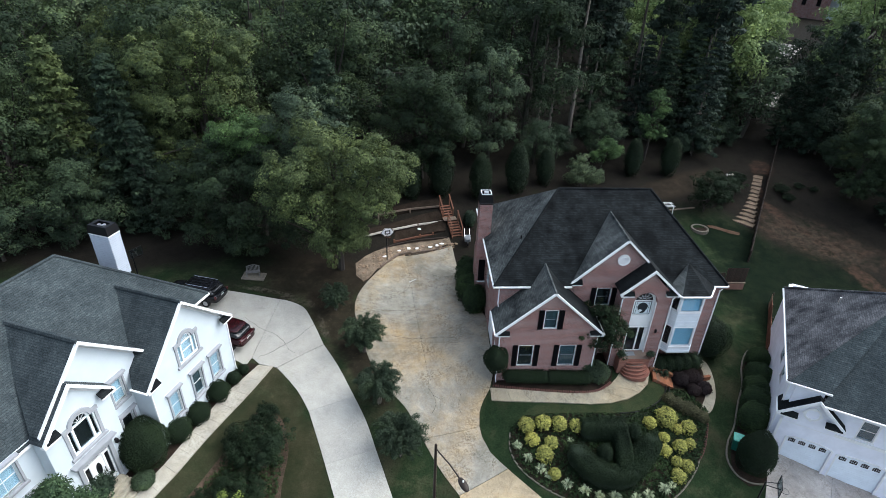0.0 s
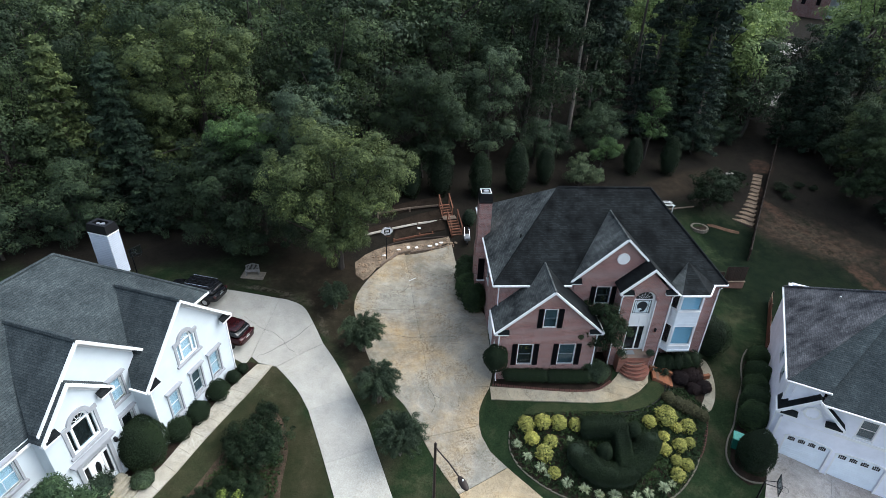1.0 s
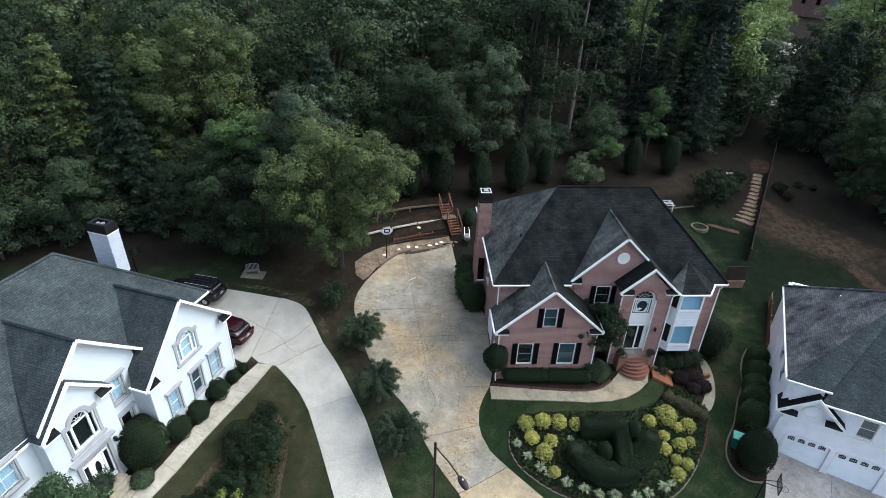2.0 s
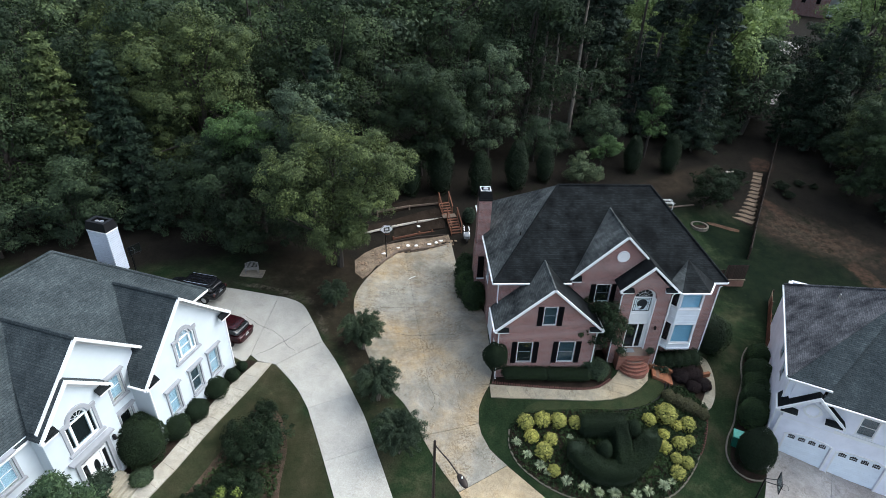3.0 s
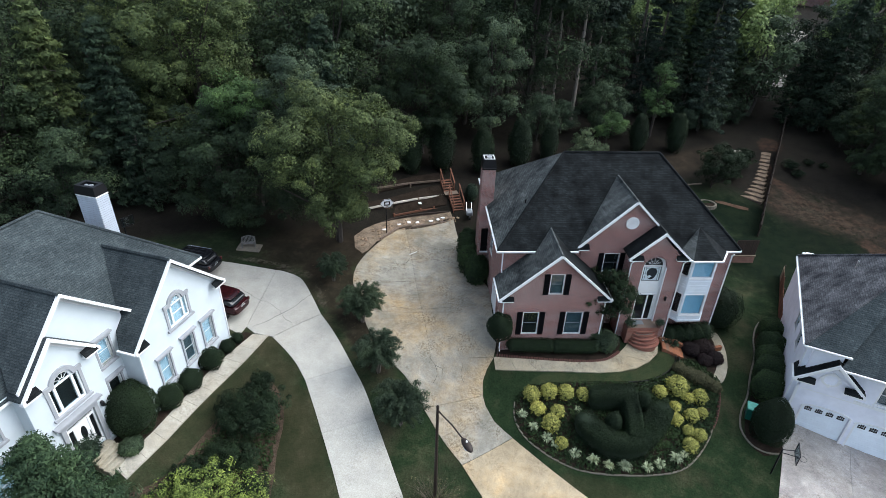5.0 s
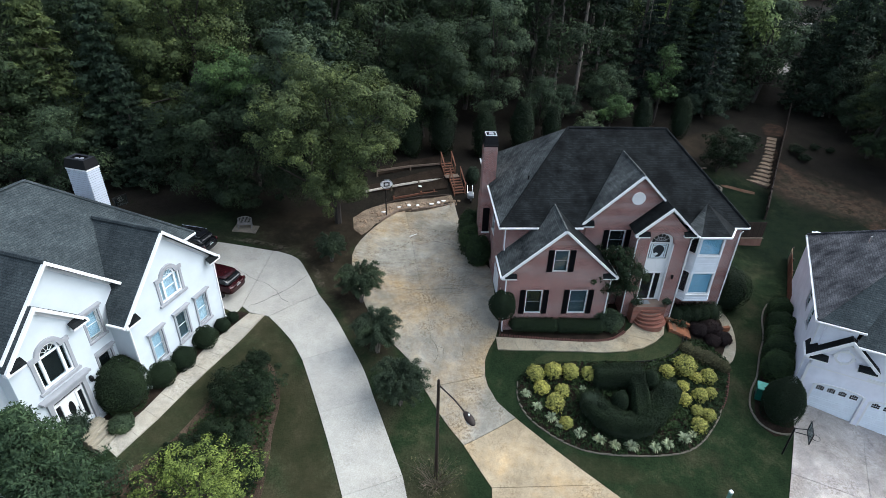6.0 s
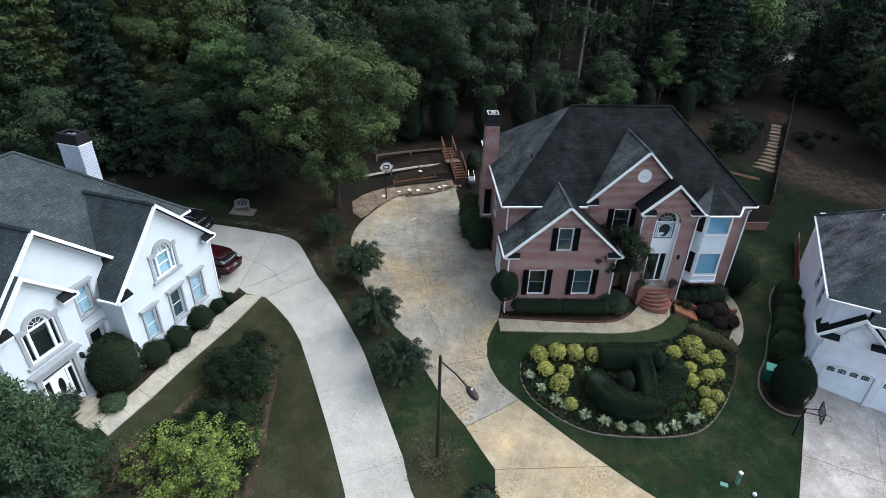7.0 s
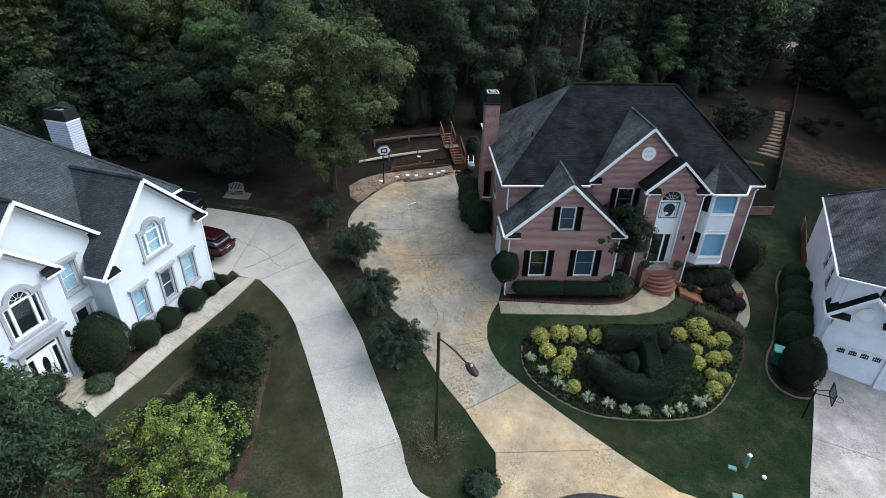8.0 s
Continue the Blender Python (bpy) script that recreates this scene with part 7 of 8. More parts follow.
b = clipped(53, [((x, 0, 0.55), (0.65, 0.7, 0.85), 0.2) for x in (-1.5, -0.8, -0.1, 0.6, 1.3)], 2600, 0.06, LEAF_BOX, "evergreen_hedge", "dark low hedge under the bay window", "hedge")
b.matrix_world = on(14.7, 1.9, 0, 5)
rust = ball(54, 0.62, 0.8, LEAF_RUST, 0.08, "maroon_shrub", "spreading maroon-leaved shrub in the side bed", group="maroon shrubs", count=1100)
put_copies(rust, [(14.5, 0.55, 1.0), (15.5, 0.75, 1.05), (16.05, -0.1, 0.9), (15.2, -0.35, 0.9)], 0.1, 9)
tan = ball(55, 0.48, 0.8, LEAF_TAN, 0.06, "tan_shrub", "small tan and green shrub in a row", group="tan shrubs", count=900)
put_copies(tan, [(12.75, -1.55, 0.95), (13.3, -1.95, 1.05), (13.85, -2.2, 1.0), (14.4, -2.45, 1.0), (14.85, -2.75, 0.9)], 0.1, 10)
hosta = tuft(56, 0.5, 40, LEAF_MYRTLE, "hosta", "broad green strap-leaved plant by the downspout", "hostas")
put_copies(hosta, [(12.9, 1.15, 1.0), (13.3, 0.85, 1.1), (13.7, 1.15, 0.9)], 0.1, 11)
for x, y in ((9.55, 0.75), (11.75, 0.72)):
    pot = empty("potted_plant", Matrix.Translation((x, y, 1.30)), "clay pot with a bushy dark plant on the porch", "plant", "porch pots")
    bm = bmesh.new()
    tube(bm, (0, 0, 0), (0, 0, 0.3), 0.12, 0.2, 12)
    part("pot", bm, TERRACOTTA, pot)
    lv = new("leaves", leaf_mesh("leaves", [(0, 0, 0.45), (0.1, 0.05, 0.4), (-0.1, 0, 0.42)], [0.3, 0.25, 0.25], 90, 0.08, LEAF_DARK, np.random.default_rng(57)))
    lv.parent = pot
thing("doormat", boxed(10.0, 10.8, 1.05, 1.5, 1.301, 1.32, bevel=0.004), LEAD_GREY, "grey doormat on the brick porch", "mat")

# edging
EDGE_RED = brickwork("old_edging_brick", (0.105, 0.045, 0.036), (0.15, 0.066, 0.052), (0.10, 0.08, 0.07), 0.2, 0.1)
EDGE_BRICK = mesh_of(boxed(-0.055, 0.055, -0.1, 0.1, -0.1, 0.07, bevel=0.008), "edge_brick", EDGE_RED)
EDGE_STONE = mesh_of(boxed(-0.207, 0.207, -0.045, 0.045, -0.12, 0.03, bevel=0.012), "edge_stone", EDGING_STONE)


def edging(name, line, mesh, gap, label, piece):
    t = empty(name, Matrix(), label, "edging", kind="structure")
    p = smooth_line(line, step=0.2)
    n = int(sum((Vector(a) - Vector(b)).length for a, b in zip(p, p[1:])) / gap)
    p = resample(p, n + 1)
    rg = random.Random(n)
    ms = []
    for a, b in zip(p, p[1:]):
        x, y = (a[0] + b[0]) / 2, (a[1] + b[1]) / 2
        ms.append(pose(x, y, height(x, y) + 0.03 + rg.uniform(-0.015, 0.015), 0, rg.uniform(-3, 3), math.degrees(math.atan2(b[1] - a[1], b[0] - a[0])) + rg.uniform(-3, 3)))
    pieces(piece, mesh, t, ms)
    return t


edging("bed_edging", [(0.1, -0.35), (2.3, -0.80), (4.1, -1.12), (6.2, -1.36), (7.65, -1.18), (8.8, -0.35)], EDGE_BRICK, 0.17, "red brick edging along the front walk", "brick")
edging("bed_edging", [(0.92, -3.96), (0.78, -4.98), (1.15, -5.95), (1.85, -6.68), (2.85, -7.42), (4.02, -8.0), (5.22, -8.3), (6.78, -8.46), (8.67, -8.5), (10.35, -8.32), (11.6, -7.7), (12.92, -6.5), (13.5, -5.7)], EDGE_STONE, 0.42, "pale stone edging round the front bed", "edge_stone")
edging("bed_edging", [(13.5, -5.7), (13.98, -5.12), (14.6, -4.1), (15.1, -3.1), (15.4, -2.4)], EDGE_BRICK, 0.2, "red brick edging along the side path", "brick")
EDGE_TAN = mesh_of(boxed(-0.1, 0.1, -0.055, 0.055, -0.1, 0.05, bevel=0.01), "edge_paver", EDGING_STONE)
edging("bed_edging", [(21.8, 4.2), (21.0, 3.35), (20.16, 2.04), (19.41, 0.42), (18.26, -1.26), (17.11, -3.13), (16.1, -4.34), (15.45, -5.6), (15.6, -6.7), (16.3, -7.3), (17.2, -7.4)], EDGE_TAN, 0.207, "tan paver edging round the neighbour's bed", "edge_paver")
bm = bmesh.new()
for line in ([(6.66, -3.25), (8.4, -3.3), (9.82, -3.1), (10.86, -2.7), (12.19, -1.85), (13.05, -0.9), (13.4, -0.1)], [(8.6, -3.05), (9.8, -2.85), (10.75, -2.5), (12.0, -1.65), (12.8, -0.8), (13.15, -0.1)]):
    p = smooth_line(line, step=0.3)
    for a, b in zip(p, p[1:]):
        tube(bm, (*a, height(*a) + 0.09), (*b, height(*b) + 0.09), 0.05, 0.05, 6)
thing("lawn_edging", bm, BLACK_METAL, "black plastic lawn edging along the bed", "edging", kind="structure")
lawn = thing("lawn_patch", drape(bmesh.new(), smooth_line([(8.3, -2.35), (9.8, -1.9), (11.2, -0.9), (12.2, 0.2), (13.0, 0.3), (13.1, -0.4), (12.2, -1.5), (10.7, -2.4), (8.9, -2.95), (6.6, -3.0), (3.5, -2.9), (2.0, -2.9), (3.0, -2.2), (5.5, -2.4)], True), 0.035), TURF, "strip of mown turf beside the front walk", "lawn", kind="structure")
wall_low = thing("garden_wall", bmesh.new(), PAVER_ORANGE, "low orange brick garden wall beside the steps", "wall")
bm = bmesh.new()
line = resample([(12.35, 1.3), (13.6, 1.25), (14.0, 0.7), (15.6, 0.62), (17.0, 0.95)], 14)
for a, b in zip(line, line[1:]):
    q = Vector((b[0] - a[0], b[1] - a[1], 0))
    z = height(*a)
    box(bm, -0.01, q.length + 0.01, -0.11, 0.11, -0.3, 0.42, m=Matrix.Translation((a[0], a[1], z)) @ pose(0, 0, 0, 0, 0, math.degrees(math.atan2(q.y, q.x))))
bm.to_mesh(wall_low.data)
bm.free()
gs = empty("garden_steps", on(12.35, 0.72, 0.0, -14), "orange brick steps down to the side bed", "steps")
for i in range(6):
    part("step", boxed(i * 0.25, i * 0.25 + 0.26, -0.48 - 0.03 * i, 0.40, -0.6, 0.28 - i * 0.08, bevel=0.01), PAVER_ORANGE, gs)

# ---- strip between the drives ----
cover("fallen_leaves", [(-14.0, 8.2), (-12.6, 5.2), (-11.2, 2.4), (-9.1, -1.2), (-7.4, -5.2), (-6.3, -5.0), (-7.8, 0.2), (-9.6, 3.0), (-10.7, 7.0), (-11.0, 10.6), (-13.0, 11.5)], 900, 0.04, LEAF_STRAW, "dry leaves and straw scattered between the drives", 60, lift=-0.08)
def crape_myrtle(seed):
    """A small tree of several pale stems whose long arching branches are set with small leaves."""
    rg = np.random.default_rng(seed)
    t = empty("tree", Matrix(), "small grey-green crape myrtle with several pale stems", "tree", "drive trees")
    stems, twigs, cs = bmesh.new(), bmesh.new(), []
    for i in range(4):
        a = 1.57 * i + rg.random()
        fork = Vector((0.28 * math.cos(a), 0.28 * math.sin(a), 1.1 + 0.3 * rg.random()))
        bough(stems, (0.06 * math.cos(a), 0.06 * math.sin(a), -0.2), fork, 0.06, 0.035, 0.03, rg, 6, 3)
        for k in range(26):
            b = a + rg.uniform(-1.3, 1.3)
            reach, rise = rg.uniform(0.4, 1.45), rg.uniform(0.1, 1.6)
            last = fork
            for q in (0.3, 0.55, 0.8, 1.0):
                p = fork + Vector((math.cos(b) * reach * q, math.sin(b) * reach * q, rise * math.sin(2.2 * q)))
                tube(twigs, last, p, 0.016 * (1.15 - q), 0.014 * (1.1 - q) + 0.002, 3)
                cs += [tuple(last.lerp(p, 0.5)), tuple(p)]
                last = p
    part("trunk", stems, PINE_BARK, t)
    part("branches", twigs, BARK, t)
    lv = new("crown", leaf_mesh("crown", cs, np.full(len(cs), 0.22), 60, 0.046, LEAF_MYRTLE, rg, shell=0.1, long=2.1, droop=0.6))
    lv.parent = t
    return t


myrtle = crape_myrtle(61)
put_copies(myrtle, [(-6.46, -5.18, 1.0), (-8.0, -1.6, 1.02), (-9.3, 2.7, 1.0), (-11.9, 7.2, 0.72)], 0.05, 12)
twig = empty("bare_shrub", on(-4.4, -9.9), "bare twiggy shrub beside the lamp post", "shrub")
rg = np.random.default_rng(62)
bm = bmesh.new()
for i in range(60):
    a, l = rg.uniform(0, 6.28), rg.uniform(0.6, 1.5)
    e = Vector((math.cos(a) * l, math.sin(a) * l, rg.uniform(0.5, 1.6)))
    bough(bm, (0, 0, 0), e, 0.014, 0.004, 0.08, rg, 3, 3)
    bough(bm, e * 0.6, e + Vector(rg.normal(size=3)) * 0.3, 0.006, 0.003, 0.04, rg, 3, 2)
part("twigs", bm, TWIG, twig)
lv = new("leaves", leaf_mesh("leaves", [(rg.normal() * 0.7, rg.normal() * 0.7, rg.uniform(0.3, 1.3)) for _ in range(60)], np.full(60, 0.3), 8, 0.07, LEAF_TAN, rg))
lv.parent = twig
b = tuft(63, 0.75, 60, LEAF_RUST, "dark_yucca", "dark spiky plant beside the drive mouth")
b.matrix_world = on(-1.95, -11.7)
b = ball(64, 0.8, 0.7, LEAF_DARK, 0.09, "low_shrub", "low dark shrub beside the drive mouth", count=700)
b.matrix_world = on(-2.2, -11.9)
post = empty("street_lamp", on(-4.39, -9.45), "dark bronze street lamp with a single curved arm", "street lamp")
top = 4.5 - height(-4.39, -9.45)
bm = bmesh.new()
tube(bm, (0, 0, -0.3), (0, 0, top), 0.11, 0.075, 10)
part("pole", bm, BRONZE, post)
part("pole_cap", tube(bmesh.new(), (0, 0, top), (0, 0, top + 0.1), 0.085, 0.03, 10), BRONZE, post)
bm = bmesh.new()
arm = [Vector((0, 0, top - 0.25)), Vector((0.25, -0.55, top - 0.08)), Vector((0.65, -1.3, top + 0.1)), Vector((1.1, -2.25, top + 0.22))]
for a, b in zip(arm, arm[1:]):
    tube(bm, a, b, 0.04, 0.04, 8)
part("arm", bm, BRONZE, post)
bm = bmesh.new()
bmesh.ops.create_uvsphere(bm, u_segments=16, v_segments=10, radius=1.0, matrix=Matrix.Translation((1.27, -2.6, top + 0.2)) @ pose(0, 0, 0, 0, 0, -65) @ Matrix.Diagonal((0.46, 0.2, 0.15, 1)))
head = part("lamp_head", bm, BRONZE, post, "bronze lamp head", smooth=True)
bm = bmesh.new()
bmesh.ops.create_uvsphere(bm, u_segments=12, v_segments=8, radius=1.0, matrix=Matrix.Translation((1.3, -2.66, top + 0.1)) @ Matrix.Diagonal((0.2, 0.2, 0.13, 1)))
part("lens", bm, WHITE_PLASTIC, head, smooth=True)
part("photocell", tube(bmesh.new(), (1.25, -2.55, top + 0.33), (1.25, -2.55, top + 0.42), 0.05, 0.04, 8), WHITE_PLASTIC, head)

# ---- the white house's yard ----
wb = ball(71, 1.35, 3.0, LEAF_BOX, 0.045, "holly_bush", "large dark round clipped holly beside the white house's door", count=8000)
wb.matrix_world = on(-21.3, -7.0)
box_ = ball(72, 0.78, 1.35, LEAF_BOX, 0.04, "boxwood_ball", "dark round clipped boxwood against the white wall", group="wall boxwoods", count=3000)
put_copies(box_, [(-20.1, -5.2, 1.05), (-19.35, -3.7, 0.95), (-18.7, -1.8, 0.98), (-18.05, -0.4, 0.62), (-17.6, 0.45, 0.5)], 0.03, 13)
b = ball(73, 0.6, 0.7, LEAF_DARK, 0.07, "spreading_shrub", "low spreading shrub by the landing", count=1000)
b.matrix_world = on(-20.9, -8.5)
b = ball(74, 1.2, 2.0, LEAF_DARK, 0.055, "azalea_bush", "rounded brownish green bush before the white house", count=4000)
b.matrix_world = on(-23.2, -9.4)
juniper = broadleaf(75, 2.3, 2.0, 0.15, 120, 130, 0.06, LEAF_BOX, "dark weeping evergreen mound in the front bed", group="front yard shrubs", lump=0.42, category="shrub")
put_copies(juniper, [(-15.2, -5.6, 1.0), (-16.0, -8.4, 0.75), (-14.6, -9.9, 0.6), (-17.6, -9.6, 0.6), (-15.4, -3.0, 0.45)], 0.05, 14)
lime = broadleaf(76, 5.0, 2.9, 1.2, 250, 64, 0.07, LEAF_LIME, "lime green young maple in the front yard", group="garden trees", lump=0.36, core=(20, 0.03))
lime.matrix_world = on(-15.6, -12.6, 0, 30)
lime2 = copy_thing(lime, Matrix())
lime2.matrix_world = on(-13.6, -15.2, 0, 120, 0.62)
feather = pine(77, 6.6, 3.1, 0.8, 20, 84, 0.075, LEAF_FEATHER, "feathery dark green conifer in the front yard", bark=BARK, group="garden trees", category="conifer tree")
feather.matrix_world = on(-22.0, -12.9, 0, 20)
f2 = copy_thing(feather, Matrix())
f2.matrix_world = on(-25.2, -14.6, 0, 140, 0.85)
cover("ground_cover", [(-16.2, -3.2), (-14.4, -3.3), (-13.8, -5.2), (-13.9, -9.2), (-14.2, -12.4), (-16.2, -15.2), (-20.2, -15.6), (-20.6, -12.0), (-18.6, -9.6), (-17.3, -6.0)], 2600, 0.12, LEAF_IVY, "dark ground cover in the front yard bed", 78)

# ---- the grey house's side ----
gh = ball(81, 0.95, 2.0, LEAF_HEDGE, 0.05, "hedge_shrub", "dark green hedge shrub along the grey wall", group="neighbour hedge", count=3200)
put_copies(gh, [(21.6, 2.5, 0.95), (20.5, 0.6, 1.05), (19.75, -0.6, 1.0), (19.0, -1.9, 1.05), (18.2, -3.2, 1.0)], 0.05, 15)
b = ball(82, 1.14, 3.1, LEAF_BOX, 0.045, "clipped_bush", "large dark egg-shaped clipped bush beside the garage", count=7000)
b.matrix_world = on(16.85, -6.2)


# ---- back of the court: terraces, stairs, hoop ----
rw = empty("retaining_wall", Matrix(), "dark timber retaining wall behind the driveway court", "wall", kind="structure")
WALL = resample([(-10.9, 13.4), (-9.7, 15.6), (-7.9, 17.3), (-5.5, 18.35), (-2.2, 18.95)], 9)
for a, b in zip(WALL, WALL[1:]):
    q = Vector((b[0] - a[0], b[1] - a[1], 0))
    for k in range(4):
        part("timber", boxed(0.01, q.length - 0.01, -0.09, 0.09, -0.2 + k * 0.21, 0.0 + k * 0.21, bevel=0.015, m=Matrix.Translation((a[0], a[1], 0.6)) @ pose(0, 0, 0, 0, 0, math.degrees(math.atan2(q.y, q.x)))), OLD_WOOD if k < 3 else DARK_WOOD, rw)
rg = random.Random(90)
thing("gravel_strip", drape(bmesh.new(), [(x + rg.uniform(-0.13, 0.13), y + rg.uniform(-0.13, 0.13)) for x, y in smooth_line([(-9.9, 11.3), (-8.9, 13.2), (-7.0, 16.4), (-5.0, 17.2), (-1.9, 18.15), (-2.1, 18.85), (-5.4, 18.25), (-7.8, 17.2), (-9.6, 15.5), (-10.75, 13.4), (-10.7, 11.8)], True)], 0.06), GRAVEL, "pale gravel and stones along the court's edge", "gravel", kind="structure")
PEBBLE = bmesh.new()
bmesh.ops.create_icosphere(PEBBLE, subdivisions=1, radius=0.13)
for v in PEBBLE.verts:
    v.co = Vector((v.co.x * 1.3, v.co.y, v.co.z * 0.55)) * (1 + 0.2 * noise.noise(v.co * 9))
PEBBLE = mesh_of(PEBBLE, "stone", STONE)
st = empty("edge_stones", Matrix(), "loose tan stones scattered along the gravel", "stones")
rg = random.Random(91)
ms = []
while len(ms) < 110:
    k = rg.random()
    i = min(int(k * 8), 7)
    a = between(WALL[i], WALL[i + 1], k * 8 - i)
    x, y = a[0] + rg.uniform(0.1, 1.4), a[1] - rg.uniform(0.2, 1.3)
    ms.append(on(x, y, 0.08, rg.uniform(0, 360), rg.uniform(0.5, 1.3)))
pieces("stone", PEBBLE, st, ms)
DISC = bmesh.new()
bmesh.ops.create_uvsphere(DISC, u_segments=14, v_segments=7, radius=0.21, matrix=Matrix.Diagonal((1.15, 0.85, 0.2, 1)))
first = thing("white_stone", DISC, WHITE_PLASTIC, "smooth white stone set on the gravel edge", "stone", "white stones", smooth=True)
put_copies(first, [(-8.3, 15.35, 0.9, 0.12), (-7.0, 16.75, 0.9, 0.12), (-6.05, 17.3, 1.0, 0.14), (-5.25, 17.45, 1.0, 0.14), (-3.95, 17.72, 1.0, 0.14), (-3.27, 17.9, 1.0, 0.14), (-2.8, 18.1, 1.0, 0.14), (-5.0, 19.7, 0.9, 0.2)], 0.1, 17)
kb = empty("court_kerb", Matrix(), "weathered timber kerb at the back of the court", "kerb", kind="structure")
line = resample([(-8.6, 13.7), (-7.0, 16.1), (-5.0, 16.95), (-1.8, 17.95)], 7)
for a, b in zip(line, line[1:]):
    q = Vector((b[0] - a[0], b[1] - a[1], 0))
    part("timber", boxed(0, q.length - 0.02, -0.09, 0.09, -0.15, 0.14, bevel=0.02, m=Matrix.Translation((a[0], a[1], height(*a) + 0.05)) @ pose(0, 0, 0, 0, 0, math.degrees(math.atan2(q.y, q.x)))), OLD_WOOD, kb)
for name, line, lift, mat, lab in (("terrace_rail", [(-7.55, 17.9), (-5.0, 19.0), (-3.7, 19.35), (-2.4, 19.55)], 1.2, RED_WOOD, "red stained timber rail on the lower terrace"),
                                   ("terrace_edge", [(-10.5, 17.6), (-7.8, 19.0), (-5.2, 20.1), (-2.5, 20.9)], 1.95, PALE_STONE, "pale timber edge of the middle terrace"),
                                   ("terrace_edge", [(-9.2, 20.6), (-6.0, 21.8), (-2.6, 22.6)], 2.85, OLD_WOOD, "weathered timber edge of the upper terrace")):
    t = empty(name, Matrix(), lab, "terrace edge")
    for a, b in zip(line, line[1:]):
        q = Vector((b[0] - a[0], b[1] - a[1], 0))
        m = Matrix.Translation((a[0], a[1], lift)) @ pose(0, 0, 0, 0, 0, math.degrees(math.atan2(q.y, q.x)))
        part("beam", boxed(0, q.length - 0.02, -0.07, 0.07, -0.05, 0.12, bevel=0.01, m=m), mat, t)
        part("post", boxed(0.0, 0.14, -0.09, 0.05, -1.0, 0.14 if mat is not RED_WOOD else 0.3, bevel=0.01, m=m), mat if mat is RED_WOOD else OLD_WOOD, t)
    thing("terrace_bank", drape(bmesh.new(), [(x, y + 0.1) for x, y in line] + [(x + 0.2, y + 1.3) for x, y in line[::-1]], 0.12), MULCH, "dark mulched terrace bank", "bank", kind="structure")

stair = empty("garden_stair", Matrix.Translation((-1.2, 19.0, 1.3)) @ pose(0, 0, 0, 0, 0, 14), "red stained wooden garden stair with handrails", "stair")
# two flights with a landing between them: (first y, first z, side shift, number of treads)
for y0, z0, dx, n in ((0.0, 0.0, 0.0, 6), (2.4, 0.99, -0.28, 5)):
    for i in range(n):
        y_, z_ = y0 + i * 0.27, z0 + i * 0.165
        part("tread", boxed(dx - 0.5, dx + 0.5, y_, y_ + 0.26, z_ - 0.02, z_ + 0.025, bevel=0.006), RED_WOOD, stair)
        part("riser", boxed(dx - 0.48, dx + 0.48, y_ + 0.235, y_ + 0.26, z_ - 0.02, z_ + 0.14), DARK_WOOD, stair)
    run = n * 0.27
    for x in (dx - 0.53, dx + 0.53):
        part("stringer", plate(bmesh.new(), [[(y0 - 0.1, z0 - 0.35), (y0 + 0.2, z0 - 0.35), (y0 + run, z0 + run * 0.611 - 0.3), (y0 + run, z0 + run * 0.611), (y0 - 0.1, z0)]], 0.05, lambda a, b, d, x=x: Vector((x + d - 0.025, a, b))), RED_WOOD, stair)
        for k in (0.0, run - 0.1):
            part("post", boxed(x - 0.045, x + 0.045, y0 + k, y0 + k + 0.09, z0 + k * 0.611 - 0.4, z0 + k * 0.611 + 0.95, bevel=0.006), RED_WOOD, stair)
        bm = bmesh.new()
        box(bm, x - 0.055, x + 0.055, -0.1, run + 0.1, -0.02, 0.03)
        for v in bm.verts:
            v.co.y, v.co.z = v.co.y + y0, v.co.z + v.co.y * 0.611 + z0 + 0.95
        part("handrail", bm, RED_WOOD, stair)
part("landing", boxed(-0.9, 0.5, 1.65, 2.42, 0.93, 0.985, bevel=0.008), OLD_WOOD, stair, "weathered plank landing")
bike = empty("garden_cart", on(-0.25, 18.2), "grey wheeled garden cart with steel handles", "cart")
part("tub", boxed(-0.3, 0.3, -0.45, 0.45, 0.35, 0.75, bevel=0.08), LEAD_GREY, bike)
for s in (-0.28, 0.28):
    part("handle", tube(bmesh.new(), (s, -0.3, 0.5), (s * 0.8, 0.9, 1.15), 0.025), CHROME, bike)
part("wheel", tube(bmesh.new(), (-0.08, -0.5, 0.2), (0.08, -0.5, 0.2), 0.2, 0.2, 14), RUBBER, bike)
for s in (-0.22, 0.22):
    part("leg", tube(bmesh.new(), (s, 0.3, 0.4), (s, 0.35, 0), 0.02), CHROME, bike)
b = ball(92, 0.6, 1.6, LEAF_DARK, 0.08, "evergreen_shrub", "dark shrub beside the garden stair", count=900)
b.matrix_world = on(0.1, 20.4)
thing("white_pole", tube(bmesh.new(), (-5.97, 11.95, height(-5.97, 11.9) + 0.09), (-5.35, 12.5, height(-5.4, 12.5) + 0.09), 0.03), WHITE_PLASTIC, "short white pole lying on the concrete", "pole")
bag = thing("white_bag", boxed(-0.2, 0.2, -0.15, 0.15, -0.02, 0.16, bevel=0.06, m=on(-1.15, 8.75, 0.06, 30)), WHITE_PLASTIC, "small white bag beside the shrub bed", "bag")


